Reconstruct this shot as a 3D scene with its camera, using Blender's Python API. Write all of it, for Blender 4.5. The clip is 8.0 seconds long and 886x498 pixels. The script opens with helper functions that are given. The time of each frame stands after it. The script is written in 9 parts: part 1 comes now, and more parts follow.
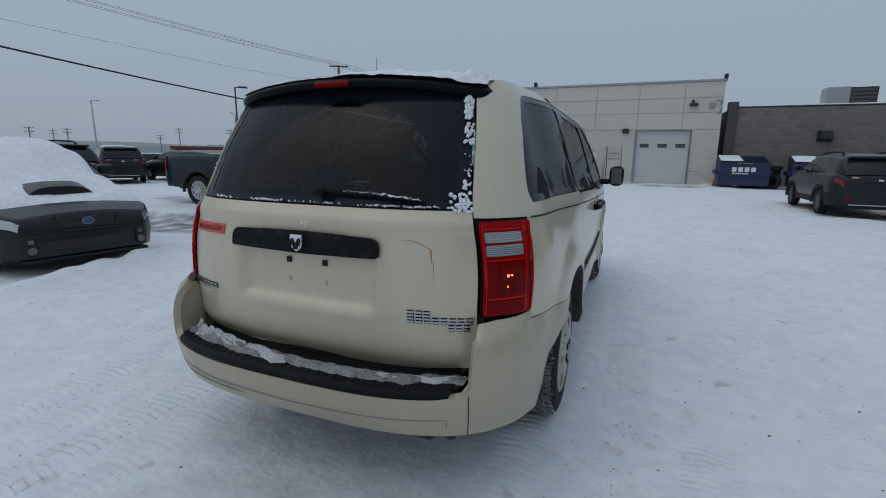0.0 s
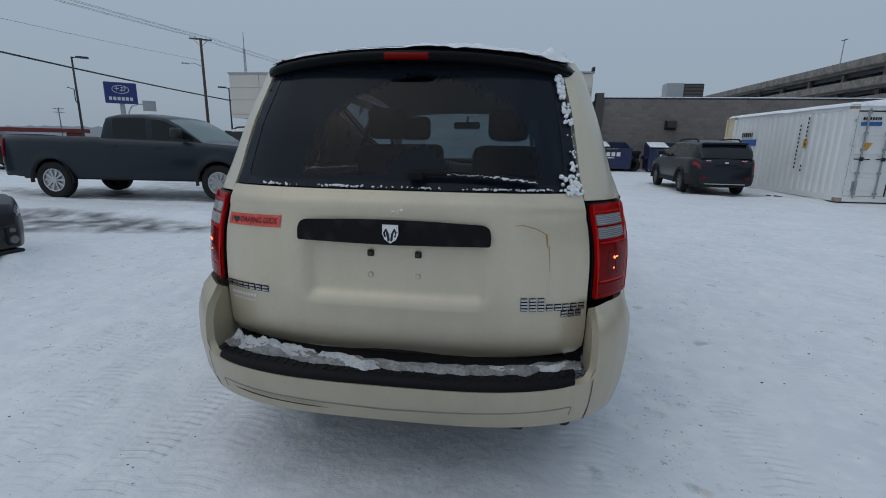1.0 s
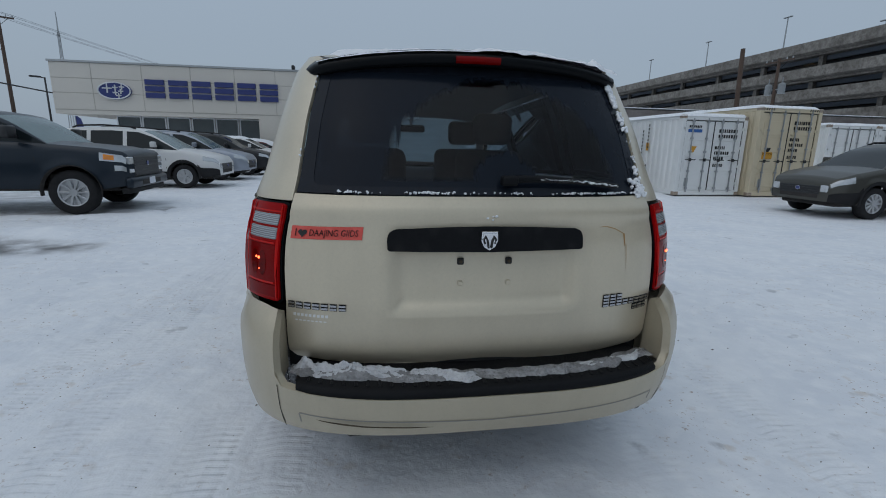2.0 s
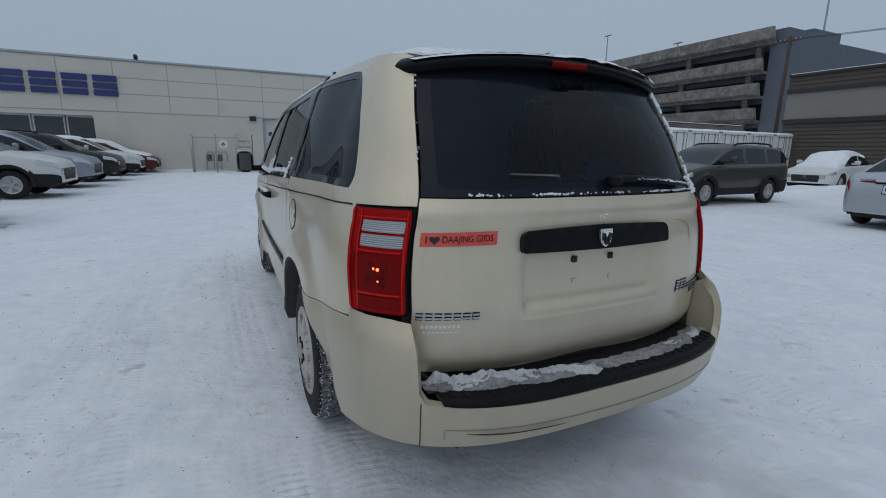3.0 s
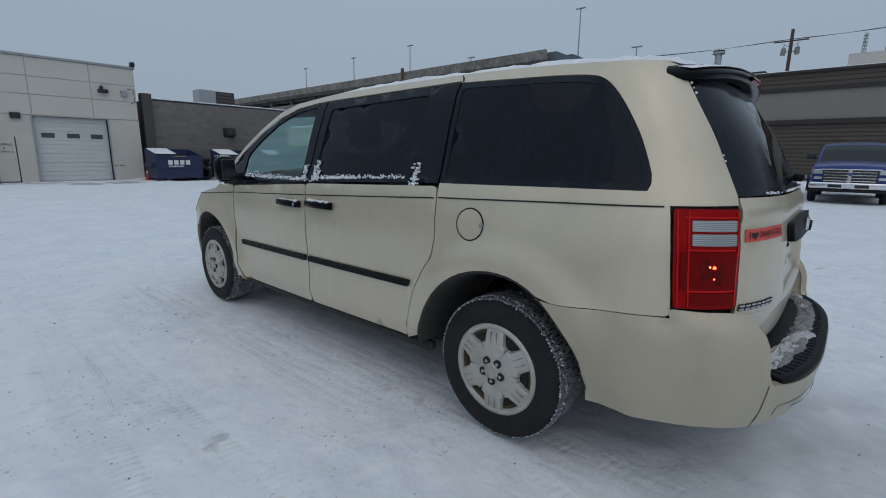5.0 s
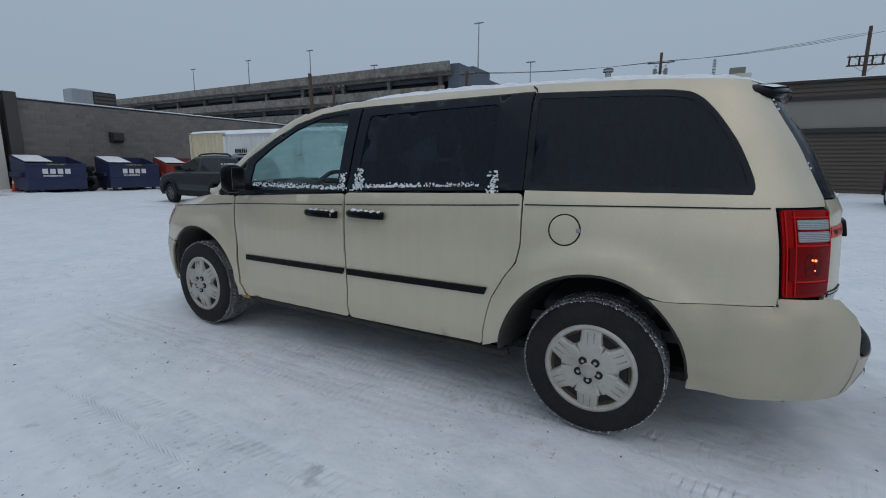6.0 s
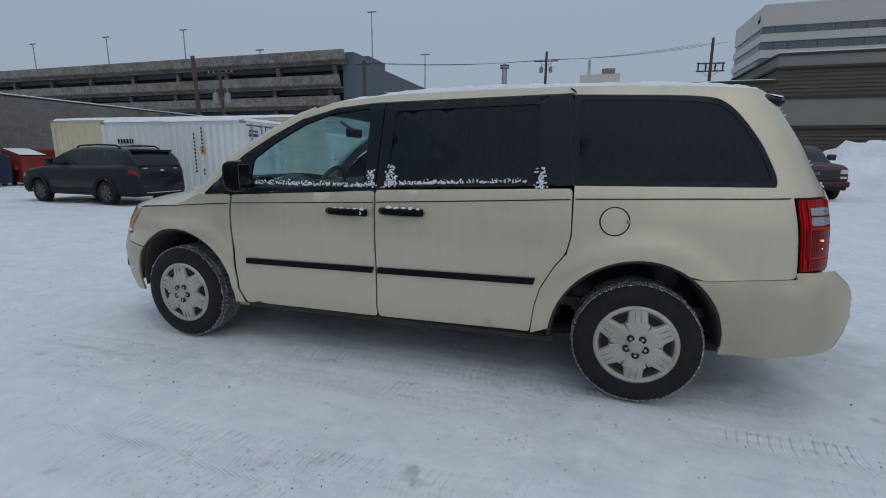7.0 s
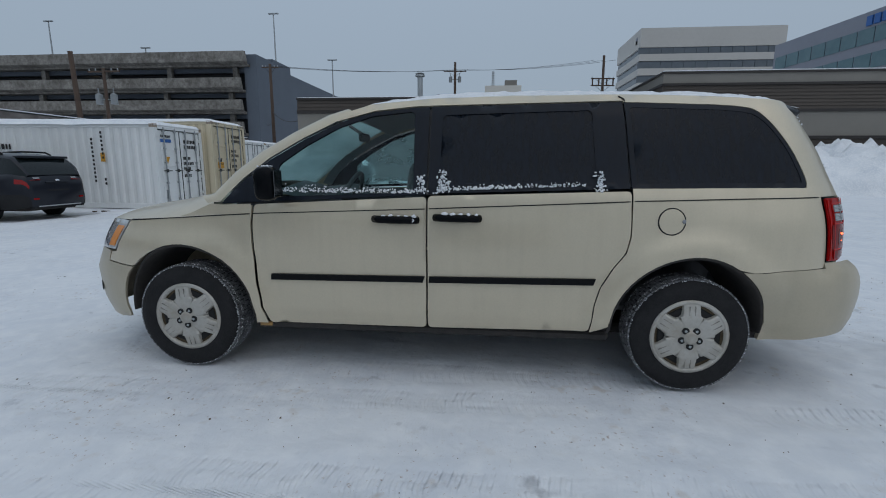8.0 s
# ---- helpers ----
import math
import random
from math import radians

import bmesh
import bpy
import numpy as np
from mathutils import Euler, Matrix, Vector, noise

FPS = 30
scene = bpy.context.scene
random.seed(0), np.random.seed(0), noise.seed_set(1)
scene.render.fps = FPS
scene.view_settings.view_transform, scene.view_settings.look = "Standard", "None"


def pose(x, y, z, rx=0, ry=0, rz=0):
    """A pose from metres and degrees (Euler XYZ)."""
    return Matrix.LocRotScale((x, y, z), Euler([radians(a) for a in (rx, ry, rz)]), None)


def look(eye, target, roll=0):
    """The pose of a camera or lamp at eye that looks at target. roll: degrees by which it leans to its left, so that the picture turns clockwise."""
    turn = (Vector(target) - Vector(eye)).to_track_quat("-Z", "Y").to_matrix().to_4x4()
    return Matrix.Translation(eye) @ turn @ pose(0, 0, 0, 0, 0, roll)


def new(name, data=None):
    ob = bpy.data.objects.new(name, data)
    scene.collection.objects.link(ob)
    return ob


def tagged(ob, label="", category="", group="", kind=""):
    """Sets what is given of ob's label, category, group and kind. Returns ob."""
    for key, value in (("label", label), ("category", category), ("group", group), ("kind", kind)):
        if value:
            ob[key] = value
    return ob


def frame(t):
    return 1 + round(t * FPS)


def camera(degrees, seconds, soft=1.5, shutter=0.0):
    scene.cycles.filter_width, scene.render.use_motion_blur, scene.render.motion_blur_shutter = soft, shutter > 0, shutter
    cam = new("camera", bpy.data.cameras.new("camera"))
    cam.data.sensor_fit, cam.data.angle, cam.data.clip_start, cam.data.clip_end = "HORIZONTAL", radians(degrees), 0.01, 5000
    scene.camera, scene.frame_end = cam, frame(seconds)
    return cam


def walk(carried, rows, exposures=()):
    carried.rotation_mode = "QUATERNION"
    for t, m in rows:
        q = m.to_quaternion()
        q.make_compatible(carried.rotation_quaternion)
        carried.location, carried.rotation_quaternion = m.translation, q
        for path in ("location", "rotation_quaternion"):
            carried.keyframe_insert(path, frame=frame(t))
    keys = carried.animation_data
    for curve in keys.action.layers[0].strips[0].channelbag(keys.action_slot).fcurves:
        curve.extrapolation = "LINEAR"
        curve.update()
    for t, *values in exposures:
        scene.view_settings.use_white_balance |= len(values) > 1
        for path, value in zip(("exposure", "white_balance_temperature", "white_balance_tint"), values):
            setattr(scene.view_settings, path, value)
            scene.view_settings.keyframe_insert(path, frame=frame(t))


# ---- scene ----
cam = camera(87.8, 8.0, soft=1.0)
PATH = [
    (0, (1.202, -2.431, 1.368), (0.462, -0.616, 0.972), 0.7),
    (0.5, (0.804, -2.544, 1.336), (0.327, -0.646, 0.924), 0.9),
    (1, (0.384, -2.548, 1.34), (0.136, -0.615, 0.891), 1.0),
    (1.5, (-0.001, -2.587, 1.372), (0.017, -0.636, 0.93), 1.2),
    (1.7, (-0.155, -2.567, 1.352), (-0.026, -0.619, 0.914), 1.2),
    (3, (-1.248, -2.24, 1.328), (-0.403, -0.476, 0.909), 1.0),
    (3.5, (-1.613, -2.016, 1.326), (-0.611, -0.334, 0.917), 0.6),
    (4, (-1.985, -1.795, 1.319), (-0.823, -0.215, 0.927), 0.6),
    (4.5, (-2.298, -1.506, 1.309), (-0.962, -0.068, 0.928), 0.7),
    (5, (-2.589, -1.137, 1.305), (-1.119, 0.161, 0.912), 0.6),
    (5.2, (-2.708, -1.002, 1.296), (-1.183, 0.234, 0.914), 0.6),
    (6.5, (-3.307, -0.04, 1.303), (-1.502, 0.741, 0.936), 0.5),
    (7, (-3.474, 0.324, 1.319), (-1.595, 0.891, 0.931), 0.5),
    (7.5, (-3.527, 0.747, 1.291), (-1.604, 1.136, 0.901), 0.4),
    (8, (-3.582, 1.167, 1.299), (-1.623, 1.36, 0.944), 0.3),
]
walk(cam, [(t, look(eye, target, roll)) for t, eye, target, roll in PATH])

# ---- light ----
world = bpy.data.worlds.new("overcast")
scene.world = world
world.use_nodes = True
wn, wl = world.node_tree.nodes, world.node_tree.links
wn.clear()
w_out = wn.new("ShaderNodeOutputWorld")
w_bg = wn.new("ShaderNodeBackground")
w_sky = wn.new("ShaderNodeTexSky")
w_sky.sky_type, w_sky.sun_disc = "NISHITA", False
w_sky.sun_elevation, w_sky.sun_rotation = radians(58), radians(233)
w_sky.air_density, w_sky.dust_density, w_sky.ozone_density = 1.0, 4.0, 1.0
w_geo = wn.new("ShaderNodeTexCoord")
w_sep = wn.new("ShaderNodeSeparateXYZ")
w_map = wn.new("ShaderNodeMapRange")
w_map.inputs["From Min"].default_value, w_map.inputs["From Max"].default_value = 0.0, 1.0
w_map.inputs["To Min"].default_value, w_map.inputs["To Max"].default_value = 0.0, 1.0
w_ramp = wn.new("ShaderNodeValToRGB")
w_ramp.color_ramp.interpolation = "EASE"
w_ramp.color_ramp.elements[0].color = (0.268, 0.331, 0.403, 1)
w_ramp.color_ramp.elements[1].color = (0.42, 0.512, 0.618, 1)
w_mix = wn.new("ShaderNodeMix")
w_mix.data_type = "RGBA"
w_mix.inputs["Factor"].default_value = 0.985
w_bg.inputs["Strength"].default_value = 1.0
wl.new(w_geo.outputs["Generated"], w_sep.inputs[0])
wl.new(w_sep.outputs["Z"], w_map.inputs["Value"])
wl.new(w_map.outputs[0], w_ramp.inputs[0])
wl.new(w_sky.outputs[0], w_mix.inputs["A"])
wl.new(w_ramp.outputs[0], w_mix.inputs["B"])
wl.new(w_mix.outputs["Result"], w_bg.inputs["Color"])
wl.new(w_bg.outputs[0], w_out.inputs[0])

sun = new("sun", bpy.data.lights.new("sun", "SUN"))
sun.data.energy, sun.data.angle, sun.data.color = 0.30, radians(85), (1.0, 0.97, 0.93)
sun.matrix_world = look((0, 0, 40), (20, 15, 0))


# ---- materials ----
def mat(name, color, rough=0.6, metal=0.0, grain=(40.0, 0.10), stain=(3.0, 0.10), bump=0.0, bump_scale=60.0, coat=0.0, tint=None, spec=0.5, glow=None):
    m = bpy.data.materials.new(name)
    m.use_nodes = True
    nt = m.node_tree
    n, l = nt.nodes, nt.links
    p = n["Principled BSDF"]
    p.inputs["Roughness"].default_value = rough
    p.inputs["Metallic"].default_value = metal
    p.inputs["Coat Weight"].default_value = coat
    p.inputs["Coat Roughness"].default_value = 0.06
    p.inputs["Specular IOR Level"].default_value = spec
    tc = n.new("ShaderNodeTexCoord")
    dark = tint or [c * 0.55 for c in color]
    base = (*color, 1)
    prev = None
    for k, (scale, amount) in enumerate((grain, stain)):
        if amount <= 0:
            continue
        t = n.new("ShaderNodeTexNoise")
        t.inputs["Scale"].default_value = scale
        t.inputs["Detail"].default_value = 5.0
        t.inputs["Roughness"].default_value = 0.62
        l.new(tc.outputs["Object"], t.inputs["Vector"])
        r = n.new("ShaderNodeMapRange")
        r.inputs["From Min"].default_value, r.inputs["From Max"].default_value = 0.38, 0.72
        r.inputs["To Max"].default_value = amount
        l.new(t.outputs["Fac"], r.inputs["Value"])
        x = n.new("ShaderNodeMix")
        x.data_type = "RGBA"
        x.inputs["B"].default_value = (*dark, 1)
        if prev is None:
            x.inputs["A"].default_value = base
        else:
            l.new(prev, x.inputs["A"])
        l.new(r.outputs[0], x.inputs["Factor"])
        prev = x.outputs["Result"]
    if prev is None:
        p.inputs["Base Color"].default_value = base
    else:
        l.new(prev, p.inputs["Base Color"])
    if bump > 0:
        t = n.new("ShaderNodeTexNoise")
        t.inputs["Scale"].default_value = bump_scale
        t.inputs["Detail"].default_value = 6.0
        l.new(tc.outputs["Object"], t.inputs["Vector"])
        b = n.new("ShaderNodeBump")
        b.inputs["Strength"].default_value = bump
        b.inputs["Distance"].default_value = 0.02
        l.new(t.outputs["Fac"], b.inputs["Height"])
        l.new(b.outputs[0], p.inputs["Normal"])
    if glow:
        p.inputs["Emission Color"].default_value = (*glow[0], 1)
        p.inputs["Emission Strength"].default_value = glow[1]
    return m


def pane(name, tint, gloss_rough=0.02, ior=1.5):
    """Thin glass: a tinted see-through sheet with a mirror gloss that grows to the edge-on view."""
    m = bpy.data.materials.new(name)
    m.use_nodes = True
    n, l = m.node_tree.nodes, m.node_tree.links
    n.clear()
    out = n.new("ShaderNodeOutputMaterial")
    mix = n.new("ShaderNodeMixShader")
    tr = n.new("ShaderNodeBsdfTransparent")
    gl = n.new("ShaderNodeBsdfGlossy")
    fr = n.new("ShaderNodeFresnel")
    tr.inputs[0].default_value = (*tint, 1)
    gl.inputs["Roughness"].default_value = gloss_rough
    fr.inputs["IOR"].default_value = ior
    l.new(fr.outputs[0], mix.inputs[0])
    l.new(tr.outputs[0], mix.inputs[1])
    l.new(gl.outputs[0], mix.inputs[2])
    l.new(mix.outputs[0], out.inputs[0])
    return m


M = {}


def grimy(m, streak, splash, speck):
    """Road film on paint: soft runs, blotches and specks of dried dirt."""
    n, l = m.node_tree.nodes, m.node_tree.links
    p = n["Principled BSDF"]
    src = p.inputs["Base Color"].links[0].from_socket
    tc = n.new("ShaderNodeTexCoord")
    film = None
    for scale, stretch, lo, hi, top, color in ((1.0, (16, 16, 1.3), 0.46, 0.80, streak, (0.27, 0.235, 0.175)), (2.6, (1, 1, 1), 0.50, 0.78, splash, (0.33, 0.29, 0.22)), (240.0, (1, 1, 1), 0.62, 0.72, speck, (0.16, 0.135, 0.10))):
        mp = n.new("ShaderNodeMapping")
        mp.inputs["Scale"].default_value = stretch
        l.new(tc.outputs["Object"], mp.inputs["Vector"])
        t = n.new("ShaderNodeTexNoise")
        t.inputs["Scale"].default_value, t.inputs["Detail"].default_value = scale, 7.0
        l.new(mp.outputs[0], t.inputs["Vector"])
        r = n.new("ShaderNodeMapRange")
        r.inputs["From Min"].default_value, r.inputs["From Max"].default_value, r.inputs["To Max"].default_value = lo, hi, top
        l.new(t.outputs["Fac"], r.inputs["Value"])
        x = n.new("ShaderNodeMix")
        x.data_type = "RGBA"
        x.inputs["B"].default_value = (*color, 1)
        l.new(src, x.inputs["A"])
        l.new(r.outputs[0], x.inputs["Factor"])
        src = x.outputs["Result"]
        film = film or r.outputs[0]
    l.new(src, p.inputs["Base Color"])
    rr = n.new("ShaderNodeMapRange")
    rr.inputs["To Min"].default_value, rr.inputs["To Max"].default_value = p.inputs["Roughness"].default_value, 0.72
    l.new(film, rr.inputs["Value"])
    l.new(rr.outputs[0], p.inputs["Roughness"])
    return m


M["paint"] = grimy(mat("champagne_paint", (0.60, 0.527, 0.395), 0.34, 0.35, (90, 0.10), (1.6, 0.10), coat=0.5, tint=(0.30, 0.27, 0.21)), 0.09, 0.24, 0.16)
M["bumper_paint"] = grimy(mat("champagne_bumper", (0.475, 0.417, 0.308), 0.42, 0.28, (70, 0.12), (2.2, 0.15), coat=0.3, tint=(0.30, 0.27, 0.21)), 0.14, 0.48, 0.22)
M["black_trim"] = mat("black_trim", (0.006, 0.0065, 0.0075), 0.42, 0.0, (60, 0.3), (4, 0.3), bump=0.15, bump_scale=300, tint=(0.014, 0.014, 0.015), spec=0.10)
M["gloss_black"] = mat("gloss_black", (0.004, 0.005, 0.006), 0.16, 0.0, (60, 0.2), (4, 0.3), tint=(0.008, 0.008, 0.009), spec=0.07)
M["seam"] = mat("seam_dark", (0.010, 0.010, 0.010), 0.8)
M["privacy"] = pane("privacy_glass", (0.024, 0.031, 0.042), 0.015, 1.36)
M["rear_glass"] = pane("rear_glass", (0.20, 0.235, 0.285), 0.02, 1.33)
M["clear_glass"] = pane("door_glass", (0.62, 0.80, 0.80), 0.01, 1.36)
M["wind_glass"] = pane("windscreen_glass", (0.74, 0.86, 0.86), 0.01, 1.40)


def frosted(m, amount, tint):
    """Hoar frost over a pane: part of it scatters the daylight."""
    n, l = m.node_tree.nodes, m.node_tree.links
    out = [k for k in n if k.type == "OUTPUT_MATERIAL"][0]
    src = out.inputs[0].links[0].from_socket
    tl = n.new("ShaderNodeBsdfTranslucent")
    tl.inputs[0].default_value = (*tint, 1)
    t = n.new("ShaderNodeTexNoise")
    t.inputs["Scale"].default_value, t.inputs["Detail"].default_value = 5.0, 8.0
    r = n.new("ShaderNodeMapRange")
    r.inputs["From Min"].default_value, r.inputs["From Max"].default_value = 0.3, 0.7
    r.inputs["To Min"].default_value, r.inputs["To Max"].default_value = amount * 0.7, amount
    l.new(t.outputs["Fac"], r.inputs["Value"])
    x = n.new("ShaderNodeMixShader")
    l.new(r.outputs[0], x.inputs[0])
    l.new(src, x.inputs[1])
    l.new(tl.outputs[0], x.inputs[2])
    l.new(x.outputs[0], out.inputs[0])
    return m


def wiped(m, cx, cz, r0, r1):
    """Rime on the rear pane, cleared in a half ring that the wiper has swept round (cx, cz)."""
    n, l = m.node_tree.nodes, m.node_tree.links
    out = [k for k in n if k.type == "OUTPUT_MATERIAL"][0]
    src = out.inputs[0].links[0].from_socket

    def calc(op, a, b):
        k = n.new("ShaderNodeMath")
        k.operation = op
        for i, v in enumerate((a, b)):
            if isinstance(v, (int, float)):
                k.inputs[i].default_value = v
            else:
                l.new(v, k.inputs[i])
        return k.outputs[0]

    def ramp(v, lo, hi):
        k = n.new("ShaderNodeMapRange")
        k.interpolation_type = "SMOOTHSTEP"
        k.inputs["From Min"].default_value, k.inputs["From Max"].default_value = lo, hi
        l.new(v, k.inputs["Value"])
        return k.outputs[0]

    def grain(scale, detail, stretch):
        mp = n.new("ShaderNodeMapping")
        mp.inputs["Scale"].default_value = stretch
        l.new(tc.outputs["Object"], mp.inputs["Vector"])
        k = n.new("ShaderNodeTexNoise")
        k.inputs["Scale"].default_value, k.inputs["Detail"].default_value = scale, detail
        l.new(mp.outputs[0], k.inputs["Vector"])
        return k.outputs["Fac"]

    tc = n.new("ShaderNodeTexCoord")
    sp = n.new("ShaderNodeSeparateXYZ")
    l.new(tc.outputs["Object"], sp.inputs[0])
    dx = calc("SUBTRACT", sp.outputs["X"], cx)
    dz = calc("MULTIPLY", calc("SUBTRACT", sp.outputs["Z"], cz), 1.18)
    r = calc("SQRT", calc("ADD", calc("MULTIPLY", dx, dx), calc("MULTIPLY", dz, dz)), 0.0)
    r = calc("ADD", r, calc("MULTIPLY", calc("SUBTRACT", grain(9.0, 6.0, (1, 1, 1)), 0.5), 0.05))
    # short drips hang from the upper rim of the sweep
    r = calc("ADD", r, calc("MULTIPLY", ramp(grain(1.0, 4.0, (55, 1, 5)), 0.45, 0.8), 0.045))
    rime = calc("MAXIMUM", calc("MAXIMUM", ramp(r, r1 - 0.012, r1 + 0.02), ramp(r, r0 + 0.008, r0 - 0.008)), ramp(sp.outputs["Z"], cz + 0.012, cz - 0.012))
    rime = calc("MULTIPLY", rime, calc("ADD", 0.93, calc("MULTIPLY", ramp(grain(1.0, 7.0, (30, 30, 4)), 0.3, 0.8), 0.07)))
    th = n.new("ShaderNodeBsdfTransparent")
    th.inputs[0].default_value = (0.003, 0.004, 0.006, 1)
    df = n.new("ShaderNodeBsdfDiffuse")
    df.inputs[0].default_value = (0.030, 0.042, 0.064, 1)
    a = n.new("ShaderNodeMixShader")
    a.inputs[0].default_value = 0.30
    l.new(th.outputs[0], a.inputs[1])
    l.new(df.outputs[0], a.inputs[2])
    gl = n.new("ShaderNodeBsdfGlossy")
    gl.inputs["Roughness"].default_value = 0.16
    fr = n.new("ShaderNodeFresnel")
    fr.inputs["IOR"].default_value = 1.22
    b = n.new("ShaderNodeMixShader")
    l.new(fr.outputs[0], b.inputs[0])
    l.new(a.outputs[0], b.inputs[1])
    l.new(gl.outputs[0], b.inputs[2])
    x = n.new("ShaderNodeMixShader")
    l.new(rime, x.inputs[0])
    l.new(src, x.inputs[1])
    l.new(b.outputs[0], x.inputs[2])
    l.new(x.outputs[0], out.inputs[0])
    return m


def filmed(m, amount, tint):
    """A thin dry film on dark glass, run down in streaks."""
    n, l = m.node_tree.nodes, m.node_tree.links
    out = [k for k in n if k.type == "OUTPUT_MATERIAL"][0]
    src = out.inputs[0].links[0].from_socket
    df = n.new("ShaderNodeBsdfDiffuse")
    df.inputs[0].default_value = (*tint, 1)
    tc = n.new("ShaderNodeTexCoord")
    mp = n.new("ShaderNodeMapping")
    mp.inputs["Scale"].default_value = (34, 34, 3.5)
    t = n.new("ShaderNodeTexNoise")
    t.inputs["Scale"].default_value, t.inputs["Detail"].default_value = 1.0, 7.0
    r = n.new("ShaderNodeMapRange")
    r.inputs["From Min"].default_value, r.inputs["From Max"].default_value = 0.35, 0.75
    r.inputs["To Min"].default_value, r.inputs["To Max"].default_value = amount * 0.7, amount * 1.35
    l.new(tc.outputs["Object"], mp.inputs["Vector"])
    l.new(mp.outputs[0], t.inputs["Vector"])
    l.new(t.outputs["Fac"], r.inputs["Value"])
    x = n.new("ShaderNodeMixShader")
    l.new(r.outputs[0], x.inputs[0])
    l.new(src, x.inputs[1])
    l.new(df.outputs[0], x.inputs[2])
    l.new(x.outputs[0], out.inputs[0])
    return m


filmed(M["privacy"], 0.36, (0.026, 0.034, 0.050))
M["glass_border"] = filmed(mat("glass_border", (0.005, 0.006, 0.008), 0.08, 0.0, (60, 0.2), (4, 0.3), tint=(0.009, 0.010, 0.012), spec=0.22), 0.36, (0.022, 0.029, 0.043))
wiped(M["rear_glass"], 0.078, 1.228, 0.122, 0.425)
M["frost_glass"] = frosted(pane("frosted_door_glass", (0.60, 0.80, 0.80), 0.01, 1.36), 0.45, (0.34, 0.47, 0.47))
frosted(M["wind_glass"], 0.55, (0.34, 0.47, 0.47))
M["rubber"] = mat("tyre_rubber", (0.014, 0.014, 0.015), 0.75, 0.0, (50, 0.3), (8, 0.4), bump=0.3, bump_scale=120, tint=(0.035, 0.035, 0.036), spec=0.2)
M["cap_groove"] = mat("cap_groove", (0.24, 0.23, 0.21), 0.6)
M["tread_rubber"] = mat("snow_dusted_tread", (0.030, 0.030, 0.031), 0.8, 0.0, (75, 0.60), (14, 0.40), bump=0.3, bump_scale=120, tint=(0.42, 0.43, 0.45), spec=0.2)
M["cap"] = mat("silver_wheel_cap", (0.47, 0.455, 0.42), 0.45, 0.30, (60, 0.20), (11, 0.55), tint=(0.27, 0.23, 0.17))
M["rust_dirt"] = mat("dirty_cap_recess", (0.11, 0.085, 0.055), 0.85, 0.0, (60, 0.5), (14, 0.6), tint=(0.03, 0.024, 0.018), spec=0.1)
M["mirror"] = mat("dull_mirror", (0.13, 0.135, 0.14), 0.22, 1.0, (60, 0.2), (10, 0.4))
M["worn_chrome"] = mat("worn_chrome", (0.46, 0.46, 0.47), 0.25, 1.0, (80, 0.1), (8, 0.2))
M["chrome"] = mat("chrome", (0.75, 0.75, 0.76), 0.16, 1.0, (80, 0.1), (8, 0.1))
M["red_lens"] = mat("red_lens", (0.33, 0.002, 0.003), 0.14, 0.0, (40, 0.25), (14, 0.45), spec=0.10, tint=(0.20, 0.003, 0.003))
M["red_deep"] = mat("red_lens_deep", (0.17, 0.0015, 0.0015), 0.14, 0.0, (40, 0.3), (22, 0.6), spec=0.10, tint=(0.14, 0.002, 0.002))
M["clear_lens"] = mat("reversing_lens", (0.30, 0.30, 0.31), 0.18, 0.25, (30, 0.3), (10, 0.2), coat=0.8, tint=(0.25, 0.25, 0.26))
M["amber"] = mat("amber_lens", (0.75, 0.24, 0.02), 0.15, 0.0, (40, 0.2), (10, 0.2), coat=0.6)
M["head_lens"] = mat("headlight_lens", (0.55, 0.57, 0.58), 0.10, 0.5, (30, 0.2), (10, 0.3), coat=0.9)
M["lit_red"] = mat("red_lamp_bowl", (0.060, 0.001, 0.001), 0.15, 0, (40, 0.4), (30, 0.6), tint=(0.22, 0.003, 0.002), spec=0.12)
M["red_rib"] = mat("red_lens_rib", (0.55, 0.010, 0.008), 0.16, 0, (40, 0.2), (14, 0.3), spec=0.15)
M["bulb"] = mat("tail_bulb", (0.9, 0.1, 0.05), 0.3, 0, glow=((1.0, 0.10, 0.03), 6.0))
M["sticker"] = mat("red_sticker", (0.62, 0.075, 0.055), 0.5, 0.0, (60, 0.1), (6, 0.12))
M["ink"] = mat("black_ink", (0.012, 0.012, 0.012), 0.6)
M["white_ink"] = mat("white_ink", (0.72, 0.72, 0.70), 0.6)
M["seat_cloth"] = mat("seat_cloth", (0.16, 0.16, 0.165), 0.9, 0, (200, 0.3), (6, 0.2), bump=0.2, bump_scale=300)
M["cabin"] = mat("cabin_plastic", (0.10, 0.10, 0.105), 0.7, 0, (120, 0.2), (4, 0.2), bump=0.1, bump_scale=200)
M["lining"] = mat("headlining", (0.27, 0.28, 0.295), 0.9, 0, (150, 0.2), (4, 0.15))
M["rust"] = mat("rust_stain", (0.34, 0.17, 0.045), 0.7, 0, (40, 0.4), (12, 0.4), tint=(0.48, 0.36, 0.18))
M["under"] = mat("underbody", (0.020, 0.019, 0.018), 0.85, 0, (30, 0.4), (5, 0.4), tint=(0.06, 0.05, 0.045))


